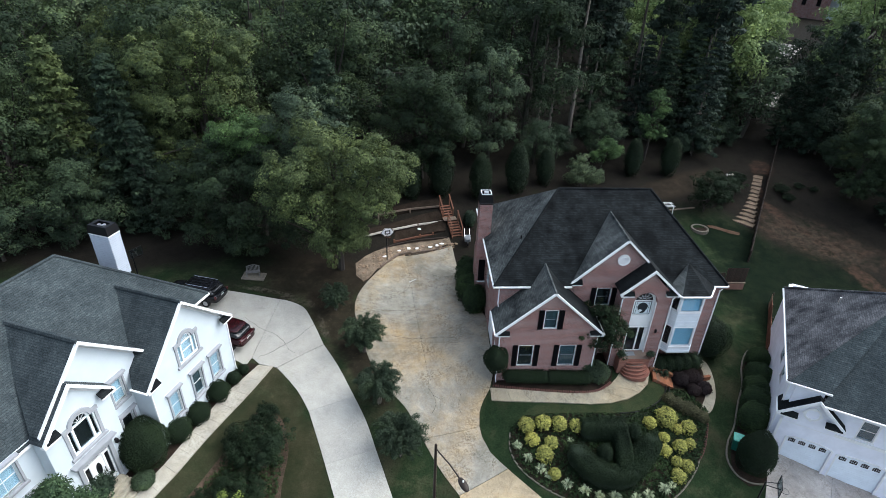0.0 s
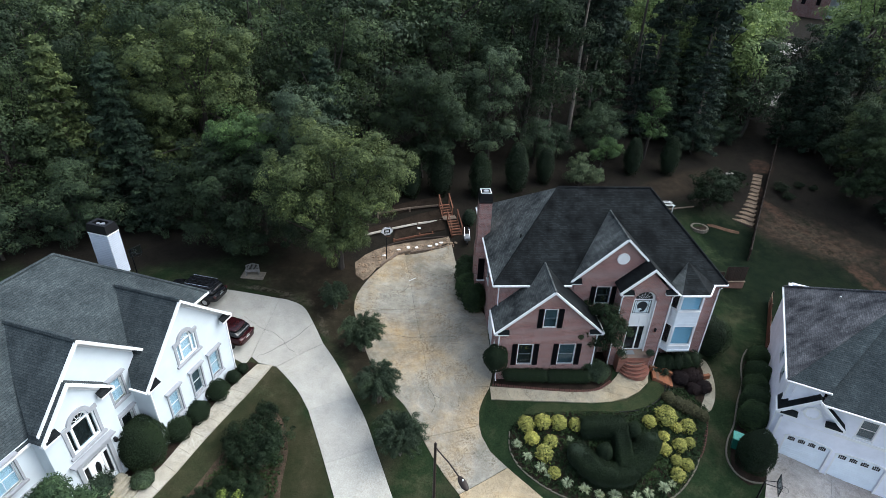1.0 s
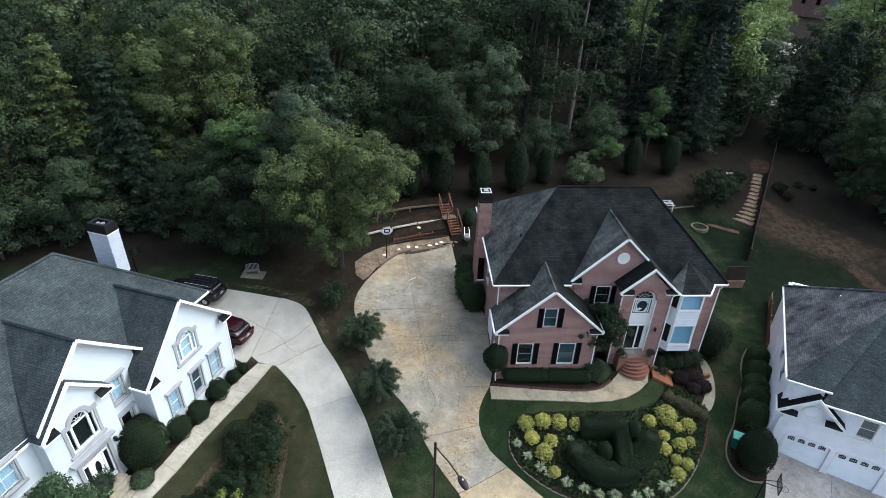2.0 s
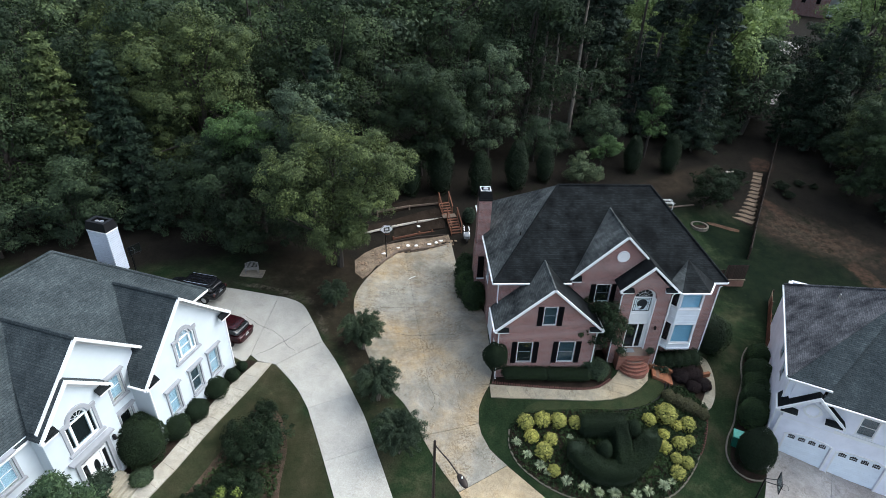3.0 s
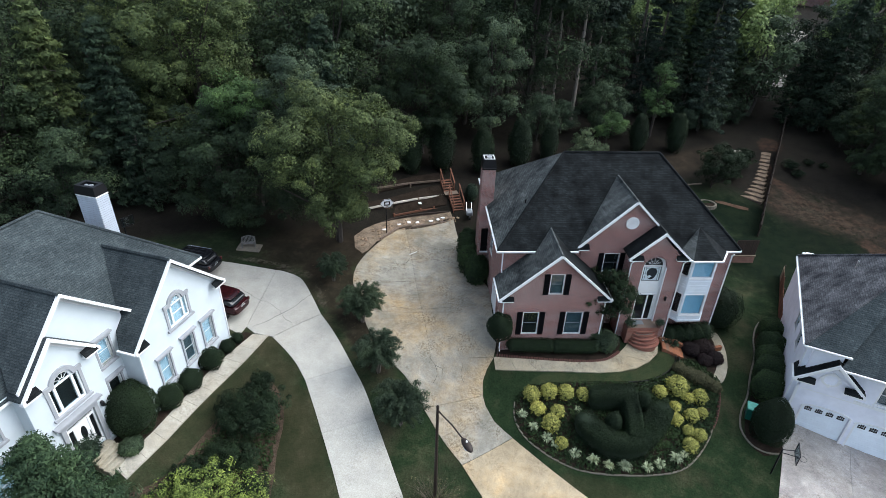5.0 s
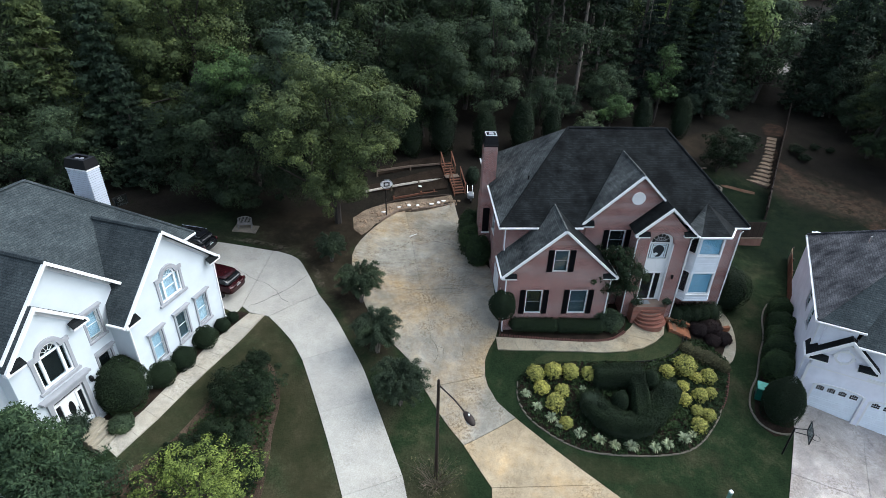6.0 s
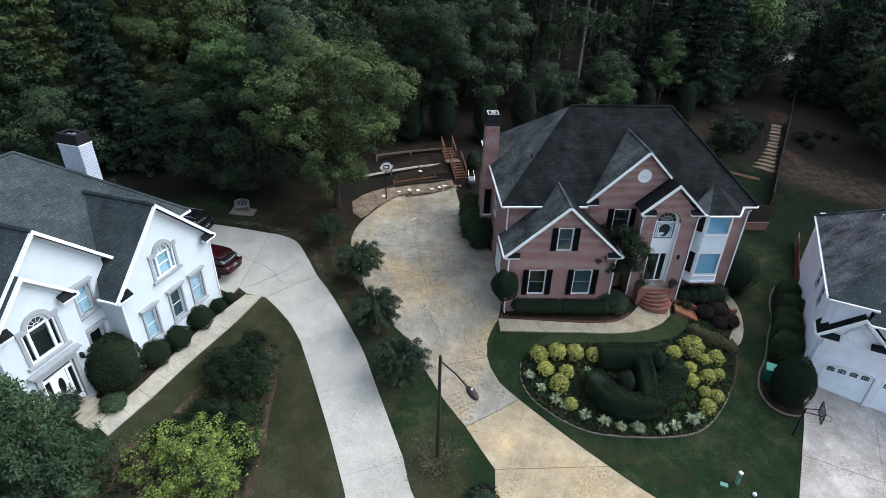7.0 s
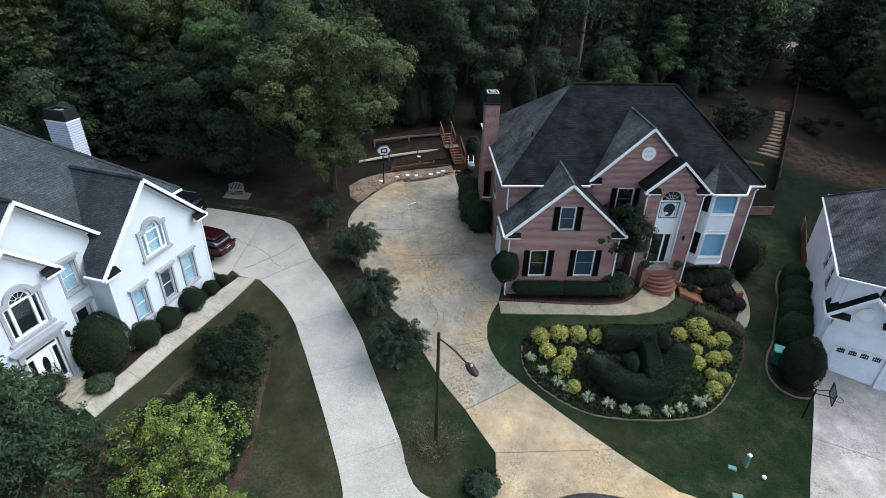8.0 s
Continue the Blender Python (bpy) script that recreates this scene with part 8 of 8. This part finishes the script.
def hoop_stand(m, tall, board_w, board_h, reach, label, group, clear=False, octagon=False, board_z=None):
    """A basketball stand: pole, arms, board, marked square, rim; it faces its own -y."""
    t = empty("basketball_hoop", m, label, "basketball hoop", group)
    bz = board_z or tall
    part("pole", tube(bmesh.new(), (0, 0, -0.3), (0, 0, tall), 0.055, 0.05, 10), BLACK_METAL, t)
    for s in (-0.12, 0.12):
        part("arm", tube(bmesh.new(), (0, 0, tall - 0.15 + s), (s, -reach, bz + s), 0.025), BLACK_METAL, t)
    w, h = board_w / 2, board_h / 2
    k = 0.32 if octagon else 0.02
    out = [(-w + k, -h), (w - k, -h), (w, -h + k), (w, h - k), (w - k, h), (-w + k, h), (-w, h - k), (-w, -h + k)]
    at = lambda a, b, d: Vector((a, -reach - 0.04 + d, bz + b))
    if clear:
        bd = part("backboard", plate(bmesh.new(), [out, [(x * 0.9, z * 0.88) for x, z in out][::-1]], 0.04, at), BLACK_METAL, t, "dark rimmed clear backboard")
        pn = part("panel", plate(bmesh.new(), [[(x * 0.9, z * 0.88) for x, z in out]], 0.01, lambda a, b, d: at(a, b, d + 0.02)), CLEAR, bd)
        pn.visible_shadow = False
    else:
        bd = part("backboard", plate(bmesh.new(), [out], 0.03, at), BOARD, t, "white backboard with black border")
        part("border", plate(bmesh.new(), [[(x * 0.985, z * 0.98) for x, z in out], [(x * 0.93, z * 0.90) for x, z in out][::-1]], 0.012, lambda a, b, d: at(a, b, d - 0.013)), BLACK_METAL, bd)
        part("square", plate(bmesh.new(), [rect(-0.26, 0.26, -0.2, 0.2), rect(-0.16, 0.16, -0.1, 0.1)[::-1]], 0.012, lambda a, b, d: at(a, b, d - 0.0131)), BLACK_METAL, bd)
    bm = bmesh.new()
    n = 18
    ring = [Vector((0.23 * math.cos(2 * math.pi * i / n), -reach - 0.35 + 0.23 * math.sin(2 * math.pi * i / n), bz - h * 0.6)) for i in range(n)]
    for a, b in zip(ring, ring[1:] + ring[:1]):
        tube(bm, a, b, 0.012, 0.012, 5)
    tube(bm, (0, -reach - 0.03, bz - h * 0.6), (0, -reach - 0.13, bz - h * 0.6), 0.03, 0.03, 6)
    part("rim", bm, BLACK_METAL if clear else RED_WOOD, t)
    return t


hoop_stand(on(-8.05, 14.9, 0, 12), 3.1, 1.12, 0.82, 0.55, "basketball stand with white fan board at the court's edge", "hoops", octagon=True, board_z=3.35)
hoop_stand(on(15.95, -8.6, 0, 62), 2.15, 1.15, 0.8, 0.75, "low black basketball stand with a clear board", "hoops", clear=True, board_z=2.15)
hoop_stand(on(-28.6, 10.4, 0, 55), 2.9, 1.1, 0.8, 0.7, "basketball stand with a grey clear board behind the white house", "hoops", clear=True, board_z=3.0)

# ---- the garden behind the brick house ----
cypress = clipped(93, [((0, 0, 1.9), (1.05, 1.05, 2.1), 0.7), ((0, 0, 3.3), (0.7, 0.7, 1.2), 0.3)], 2600, 0.08, LEAF_BOX, "cypress_shrub", "tall dark oval evergreen in the back row", "shrub", "back row evergreens")
put_copies(cypress, [(-2.67, 24.4, 1.2), (1.5, 24.4, 1.12), (5.6, 25.9, 1.2), (20.45, 31.5, 1.0), (25.2, 32.0, 1.05), (-5.8, 24.0, 0.95), (9.0, 27.5, 0.9)], 0.05, 18)
b = broadleaf(94, 4.0, 2.2, 0.3, 60, 100, 0.11, LEAF_GREY, "loose grey-green shrub behind the brick house", category="shrub", group="garden trees", lump=0.5)
b.matrix_world = on(13.2, 27.5)
blue = broadleaf(95, 5.0, 2.3, 0.3, 110, 110, 0.08, LEAF_BOX, "dark blue-green tree in the back garden", group="garden trees", lump=0.5)
blue.matrix_world = on(27.0, 25.0)
low = broadleaf(96, 1.5, 1.5, 0.05, 50, 90, 0.07, LEAF_BOX, "low dark shrub beside the stone steps", category="shrub", group="garden trees", lump=0.4)
put_copies(low, [(31.4, 28.6, 1.1), (29.6, 26.6, 0.9), (33.2, 30.6, 0.7), (37.7, 28.6, 0.7), (37.8, 27.0, 0.55), (40.4, 29.4, 0.45), (41.9, 28.8, 0.4)], 0.1, 19)
ring = empty("tree_ring", on(25.3, 21.9, -0.05, 0, 0.86), "round stone planting ring filled with soil", "planter")
STONE_BLOCK = mesh_of(boxed(-0.17, 0.17, -0.12, 0.12, -0.2, 0.28, bevel=0.03), "ring_stone", EDGING_STONE)
pieces("ring_stone", STONE_BLOCK, ring, [pose(0.95 * math.cos(a), 0.95 * math.sin(a), 0, 0, 0, math.degrees(a) + 90) for a in [2 * math.pi * i / 17 for i in range(17)]])
part("soil", tube(bmesh.new(), (0, 0, -0.2), (0, 0, 0.12), 0.86, 0.86, 20), MULCH, ring)
ss = empty("stone_steps", Matrix(), "tan stone garden steps climbing beside the fence", "steps")
STEP_L = resample(smooth_line([(29.7, 23.55), (31.24, 25.03), (33.34, 27.67), (35.47, 30.99), (36.2, 32.3)]), 14)
STEP_R = resample(smooth_line([(31.1, 21.9), (32.2, 23.68), (34.29, 27.26), (36.38, 30.41), (37.2, 31.7)]), 14)
rg = random.Random(97)
for i in range(13):
    a0, a1, b0, b1 = (Vector(q) for q in (STEP_L[i], STEP_L[i + 1], STEP_R[i], STEP_R[i + 1]))
    mid_ = (a0 + b0) / 2
    z = height(*mid_) + 0.10 + rg.uniform(-0.02, 0.02)
    u = (b0 - a0).normalized()
    w, d = (b0 - a0).length / 2 * rg.uniform(0.9, 1.04), ((a1 + b1) / 2 - mid_).length
    m = Matrix.Translation((*mid_, z)) @ pose(0, 0, 0, rg.uniform(-2, 2), rg.uniform(-2, 2), math.degrees(math.atan2(u.y, u.x)) + rg.uniform(-4, 4))
    part("tread", boxed(-w, w, -0.03, d * 1.06, -0.3, 0.05, bevel=0.02, m=m), STEP_STONE, ss)
    part("riser_timber", boxed(-w * 1.02, w * 1.0, -0.07, -0.034, -0.3, 0.0, bevel=0.012, m=m), OLD_WOOD, ss)
thing("clay_patch", drape(bmesh.new(), smooth_line([(26.4, 22.6), (27.1, 22.5), (28.2, 21.9), (29.5, 21.3), (29.3, 20.9), (28.4, 21.2), (27.4, 21.8), (26.5, 22.2)], True), 0.02), CLAY, "strip of bare clay in the back lawn", "path", kind="structure")
thing("plank_path", boxed(-1.6, 1.6, -0.12, 0.12, 0.02, 0.1, bevel=0.01, m=on(24.6, 25.3, 0, 12)), OLD_WOOD, "weathered timber plank laid across the slope", "plank")
fence = empty("wire_fence", Matrix(), "dark timber and wire boundary fence", "fence")
FENCE = resample([(28.0, 16.4), (31.9, 22.5), (35.9, 28.7), (41.9, 37.9), (46.6, 44.7)], 17)
for i, a in enumerate(FENCE):
    part("post", boxed(-0.06, 0.06, -0.06, 0.06, -0.3, 1.35, bevel=0.01, m=on(*a)), DARK_WOOD, fence)
    if i + 1 < len(FENCE):
        b = FENCE[i + 1]
        for z in (0.45, 1.2):
            part("rail", tube(bmesh.new(), (*a, height(*a) + z), (*b, height(*b) + z), 0.045, 0.045, 6), DARK_WOOD, fence)
        bm = bmesh.new()
        for k in range(1, 6):
            z = 0.2 * k
            tube(bm, (*a, height(*a) + z), (*b, height(*b) + z), 0.006, 0.006, 3)
        part("wire", bm, BLACK_METAL, fence)
        for k in range(9 if i < 9 else 0):
            c0, c1 = between(a, b, k / 9 + 0.006), between(a, b, (k + 1) / 9 - 0.006)
            z0, z1 = height(*c0), height(*c1)
            q = Vector((c1[0] - c0[0], c1[1] - c0[1], 0))
            part("board", boxed(0, q.length, -0.085, -0.062, 0.05, 1.28, m=Matrix.Translation((*c0, (z0 + z1) / 2)) @ pose(0, 0, 0, 0, 0, math.degrees(math.atan2(q.y, q.x)))), DARK_WOOD, fence)
rt = empty("brick_pier_wall", Matrix(), "reddish block retaining wall with a dark fence on top", "wall")
part("wall_block", boxed(23.4, 25.4, 12.2, 12.5, -2.2, 0.15, bevel=0.02), WALL_BLOCK, rt, "reddish tan block wall")
part("coping", boxed(23.35, 25.45, 12.15, 12.55, 0.15, 0.22, bevel=0.01), OLD_WOOD, rt)
for i in range(13):
    part("picket", boxed(23.42 + i * 0.155, 23.42 + i * 0.155 + 0.13, 12.3, 12.34, 0.22, 1.75), DARK_WOOD, rt)
for z in (0.5, 1.4):
    part("rail", boxed(23.4, 25.42, 12.345, 12.4, z, z + 0.09), DARK_WOOD, rt)
for i in range(12):
    part("picket", boxed(18.0 + i * 0.45, 18.0 + i * 0.45 + 0.4, 12.36, 12.40, -1.2, 1.2), DARK_WOOD, rt)
pg = empty("clothes_frame", on(19.6, 20.6), "white tubular frame standing behind the house", "frame")
for s in (0, 1.5):
    part("upright", tube(bmesh.new(), (s, 0, 0), (s, 0, 3.4), 0.04), WHITE_PLASTIC, pg)
for k in range(4):
    part("bar", tube(bmesh.new(), (-0.2, k * 0.35, 3.4), (1.7, k * 0.35, 3.4), 0.03), WHITE_PLASTIC, pg)
for s in (0, 1.5):
    part("cross_arm", tube(bmesh.new(), (s, -0.1, 3.37), (s, 1.15, 3.37), 0.03), WHITE_PLASTIC, pg)
thing("white_stone_slab", boxed(-0.5, 0.5, -0.25, 0.25, 0, 0.18, bevel=0.05, m=on(33.1, 31.9, 0.05, 10)), PALE_STONE, "pale stone slab lying in the back garden", "stone")

# ---- white house yard furniture and cars ----
bench = empty("garden_bench", on(-19.35, 11.15, 0.06, 8, 0.86), "weathered grey slatted garden bench on a pad", "bench")
for i in range(4):
    part("seat_slat", boxed(-0.65, 0.65, -0.28 + i * 0.13, -0.18 + i * 0.13, 0.42, 0.45), BENCH_GREY, bench)
for s in (-0.6, 0.6):
    part("leg", boxed(s - 0.04, s + 0.04, -0.28, -0.2, 0, 0.62), BENCH_GREY, bench)
    part("leg", boxed(s - 0.04, s + 0.04, 0.2, 0.28, 0, 0.92), BENCH_GREY, bench)
    part("armrest", boxed(s - 0.05, s + 0.05, -0.3, 0.25, 0.62, 0.66), BENCH_GREY, bench)
bm = bmesh.new()
for i in range(12):
    x0, x1 = -0.62 + i * 1.24 / 12, -0.62 + (i + 1) * 1.24 / 12
    z0, z1 = (0.9 + 0.16 * math.sin(math.pi * (x + 0.62) / 1.24) for x in (x0, x1))
    tube(bm, (x0, 0.25, z0), (x1, 0.25, z1), 0.035, 0.035, 6)
part("top_rail", bm, BENCH_GREY, bench)
for i in range(9):
    x = -0.5 + i * 0.125
    part("back_slat", boxed(x - 0.03, x + 0.03, 0.23, 0.26, 0.45, 0.92 + 0.12 * math.sin(math.pi * (x + 0.62) / 1.24)), BENCH_GREY, bench)
thing("bench_pad", drape(bmesh.new(), [(-20.3, 10.6), (-18.4, 10.45), (-18.3, 11.5), (-20.2, 11.6)], 0.05), EDGING_STONE, "small weathered pad under the bench", "pad", kind="structure")


def suv(m, paint, label, group="parked cars", bars=True):
    """A parked car, its nose towards +x: lofted body, glasshouse, wheels, lamps, rails."""
    t = empty("suv", m, label, "car", group)

    def loft(rows, name, mat, lab=""):
        bm = bmesh.new()
        rings = []
        for x, w, z0, z1, ins in rows:
            h = z1 - z0
            prof = [(-w * 0.9, z0), (-w, z0 + h * 0.25), (-w, z0 + h * 0.6), (-w * ins, z1 - h * 0.06), (-w * ins * 0.86, z1), (w * ins * 0.86, z1), (w * ins, z1 - h * 0.06), (w, z0 + h * 0.6), (w, z0 + h * 0.25), (w * 0.9, z0)]
            rings.append([bm.verts.new((x, y, z)) for y, z in prof])
        for a, b in zip(rings, rings[1:]):
            for i in range(10):
                j = (i + 1) % 10
                bm.faces.new((a[i], a[j], b[j], b[i]))
        bm.faces.new(rings[0])
        bm.faces.new(rings[-1])
        ob = part(name, bm, mat, t, lab, smooth=True)
        sd = ob.modifiers.new("rounding", "SUBSURF")
        sd.levels = sd.render_levels = 2
        return ob
    loft([(-2.42, 0.62, 0.52, 0.84, 0.9), (-2.36, 0.80, 0.40, 0.96, 0.92), (-2.15, 0.90, 0.32, 1.05, 0.94), (-1.5, 0.94, 0.28, 1.08, 0.96), (0.9, 0.94, 0.28, 1.06, 0.95), (1.6, 0.92, 0.30, 1.0, 0.92), (2.2, 0.86, 0.34, 0.92, 0.88), (2.38, 0.74, 0.42, 0.8, 0.85)], "body", paint)
    loft([(-2.2, 0.84, 1.06, 1.12, 0.98), (-1.9, 0.84, 1.06, 1.58, 0.84), (-0.2, 0.85, 1.05, 1.64, 0.82), (0.45, 0.84, 1.04, 1.58, 0.82), (1.2, 0.82, 1.02, 1.08, 0.95)], "glasshouse", TINTED)
    loft([(-1.98, 0.62, 1.53, 1.58, 0.95), (-1.75, 0.71, 1.54, 1.64, 0.93), (-1.1, 0.73, 1.56, 1.69, 0.92), (-0.2, 0.73, 1.56, 1.70, 0.92), (0.35, 0.71, 1.53, 1.65, 0.92), (0.6, 0.62, 1.48, 1.55, 0.92)], "roof_panel", paint)
    for s in (-1, 1):
        for x in (-1.35, -0.35, 0.55):
            part("pillar", tube(bmesh.new(), (x, s * 0.86, 1.06), (x - 0.12, s * 0.73, 1.6), 0.045, 0.04, 6), paint, t)
        if bars:
            part("roof_rail", tube(bmesh.new(), (-1.8, s * 0.62, 1.70), (0.3, s * 0.62, 1.72), 0.022), CHROME, t)
        part("tail_lamp", boxed(-2.37, -2.2, s * 0.80 - 0.09, s * 0.80 + 0.07, 0.76, 1.02, bevel=0.04), LAMP_RED, t, "red tail lamp")
        part("mirror", boxed(0.85, 1.05, s * 1.02 - 0.1, s * 1.02 + 0.08, 1.0, 1.18, bevel=0.03), paint, t)
        for x in (-1.4, 1.4):
            w = part("wheel", tube(bmesh.new(), (x, s * 0.76, 0.35), (x, s * 0.96, 0.35), 0.355, 0.345, 20), RUBBER, t, "black tyre")
            part("rim", tube(bmesh.new(), (x, s * 0.955, 0.35), (x, s * 0.975, 0.35), 0.22, 0.2, 14), STEEL, w)
    part("number_plate", boxed(-2.41, -2.37, -0.2, 0.2, 0.74, 0.87), PLATE_WHITE, t)
    part("plate_bars", boxed(-2.416, -2.409, -0.13, 0.13, 0.78, 0.84), LEADED, t)
    part("badge", boxed(-2.39, -2.36, -0.12, 0.12, 0.97, 1.02), CHROME, t)
    for y in (-0.35, 0.0, 0.35) if bars else ():
        part("roof_bar", boxed(-1.5, 0.1, y - 0.02, y + 0.02, 1.67, 1.70), BLACK_METAL, t)
    return t


suv(on(-19.85, 3.4, 0.06, 160.2), CAR_RED, "dark red estate car parked tail outward by the white house", bars=False)
suv(on(-23.1, 8.05, 0.06, 164), CAR_BLACK, "black off-road estate car parked beside the white house")

# ---- bins, boxes and fence by the grey house ----
bin_ = empty("wheelie_bin", on(16.35, -4.85, 0, -30), "green wheeled refuse bin with a pale lid", "bin")
bm = boxed(-0.3, 0.3, -0.35, 0.35, 0.05, 1.0, bevel=0.03)
for v in bm.verts:
    v.co.x *= 0.82 + 0.18 * v.co.z
    v.co.y *= 0.78 + 0.22 * v.co.z
part("tub", bm, BIN_GREEN, bin_)
part("lid", boxed(-0.34, 0.34, -0.4, 0.4, 1.0, 1.09, bevel=0.03), BIN_LID, bin_, "pale green lid")
part("handle", tube(bmesh.new(), (-0.28, 0.43, 1.0), (0.28, 0.43, 1.0), 0.02), BIN_GREEN, bin_)
for s in (-0.27, 0.27):
    part("wheel", tube(bmesh.new(), (s - 0.03, 0.33, 0.12), (s + 0.03, 0.33, 0.12), 0.12, 0.12, 12), RUBBER, bin_)
ped = empty("utility_pedestal", on(11.45, -11.25, 0, 20), "tall pale green utility pedestal with a white cap", "utility box")
part("post_box", boxed(-0.085, 0.085, -0.085, 0.085, -0.1, 0.8, bevel=0.015), UTIL_GREEN, ped)
part("cap", boxed(-0.1, 0.1, -0.1, 0.1, 0.8, 0.92, bevel=0.03), WHITE_PLASTIC, ped)
part("label_plate", boxed(-0.05, 0.05, -0.093, -0.087, 0.5, 0.66), LEADED, ped)
thing("valve_box", boxed(-0.2, 0.2, -0.13, 0.13, -0.05, 0.08, bevel=0.02, m=on(10.75, -11.3, 0, -25)), UTIL_GREEN, "low pale green meter box set in the lawn", "utility box")
bm = bmesh.new()
bmesh.ops.create_uvsphere(bm, u_segments=14, v_segments=8, radius=0.12, matrix=on(12.05, -11.95, 0.08))
thing("white_dome", bm, WHITE_PLASTIC, "small white plastic dome in the lawn", "utility cap", smooth=True)
thing("meter_cover", boxed(-0.25, 0.25, -0.2, 0.2, -0.05, 0.16, bevel=0.03, m=on(10.2, -12.95, 0, -20)), UTIL_GREEN, "pale green service box beside the street", "utility box")
nf = empty("side_fence", Matrix(), "brown timber fence along the grey house", "fence")
NF = resample([(26.9, 10.2), (25.3, 7.4), (23.2, 3.9)], 25)
for i, (a, b) in enumerate(zip(NF, NF[1:])):
    q = Vector((b[0] - a[0], b[1] - a[1], 0))
    part("board", boxed(0.01, q.length - 0.01, -0.015, 0.015, -0.3, 1.15, m=Matrix.Translation((a[0], a[1], height(*a))) @ pose(0, 0, 0, 0, 0, math.degrees(math.atan2(q.y, q.x)))), RED_WOOD if i > 2 else STONE, nf)
    if i % 6 == 0:
        part("post", boxed(-0.06, 0.06, 0.02, 0.12, -0.3, 1.25, m=Matrix.Translation((a[0], a[1], height(*a))) @ pose(0, 0, 0, 0, 0, math.degrees(math.atan2(q.y, q.x)))), DARK_WOOD, nf)
ac = empty("air_conditioner", on(26.0, 6.6, 0, 60), "white air conditioning unit beside the grey wall", "air conditioner")
part("cabinet", boxed(-0.4, 0.4, -0.4, 0.4, 0, 0.85, bevel=0.03), WHITE_PLASTIC, ac)
part("fan_grille", tube(bmesh.new(), (0, 0, 0.85), (0, 0, 0.88), 0.3, 0.3, 16), BLACK_METAL, ac)

# ---- the far street and house beyond the wood ----
thing("far_street", drape(bmesh.new(), [(64, 88), (70, 84), (84, 100), (80, 106)], 0.1, cell=6), CONCRETE_LIGHT, "pale sunlit street glimpsed beyond the wood", "street", kind="structure")
thing("far_lane", drape(bmesh.new(), [(47.0, 57.0), (51.0, 54.5), (56.0, 61.0), (52.5, 64.0)], 0.1, cell=3), CONCRETE_GREY, "grey lane glimpsed through the trees", "lane", kind="structure")

FM = pose(116, 147, 5.5, 0, 0, -52)
fh = empty("far_house", FM, "distant brick house with a grey roof seen over the trees", "house")
part("wall", plate(bmesh.new(), [[(-5, -1), (5, -1), (5, 7), (0, 11.5), (-5, 7)], rect(-2.6, -1.4, 4, 6), rect(1.4, 2.6, 4, 6)], 0.3, facing(-6.0)), BRICK, fh)
for x in (-2.6, 1.4):
    part("window", plate(bmesh.new(), [rect(x, x + 1.2, 4, 6)], 0.05, facing(-5.9)), TINTED, fh)
part("wall", boxed(-5, 18, -2.0, 6, -1, 7), STUCCO, fh)
part("roof", gable_roof(bmesh.new(), -5.6, 5.6, -6.4, 8, 6.7, 11.9), SHINGLE_PALE, fh)
part("roof", hip_roof(bmesh.new(), 2, 18.6, -2.6, 7, 6.9, 11.5, 6, 14, 2.2), SHINGLE_PALE, fh)
barge(fh, -5.6, 5.6, -6.4, 6.7, 12.0, 0.3, 0.8)
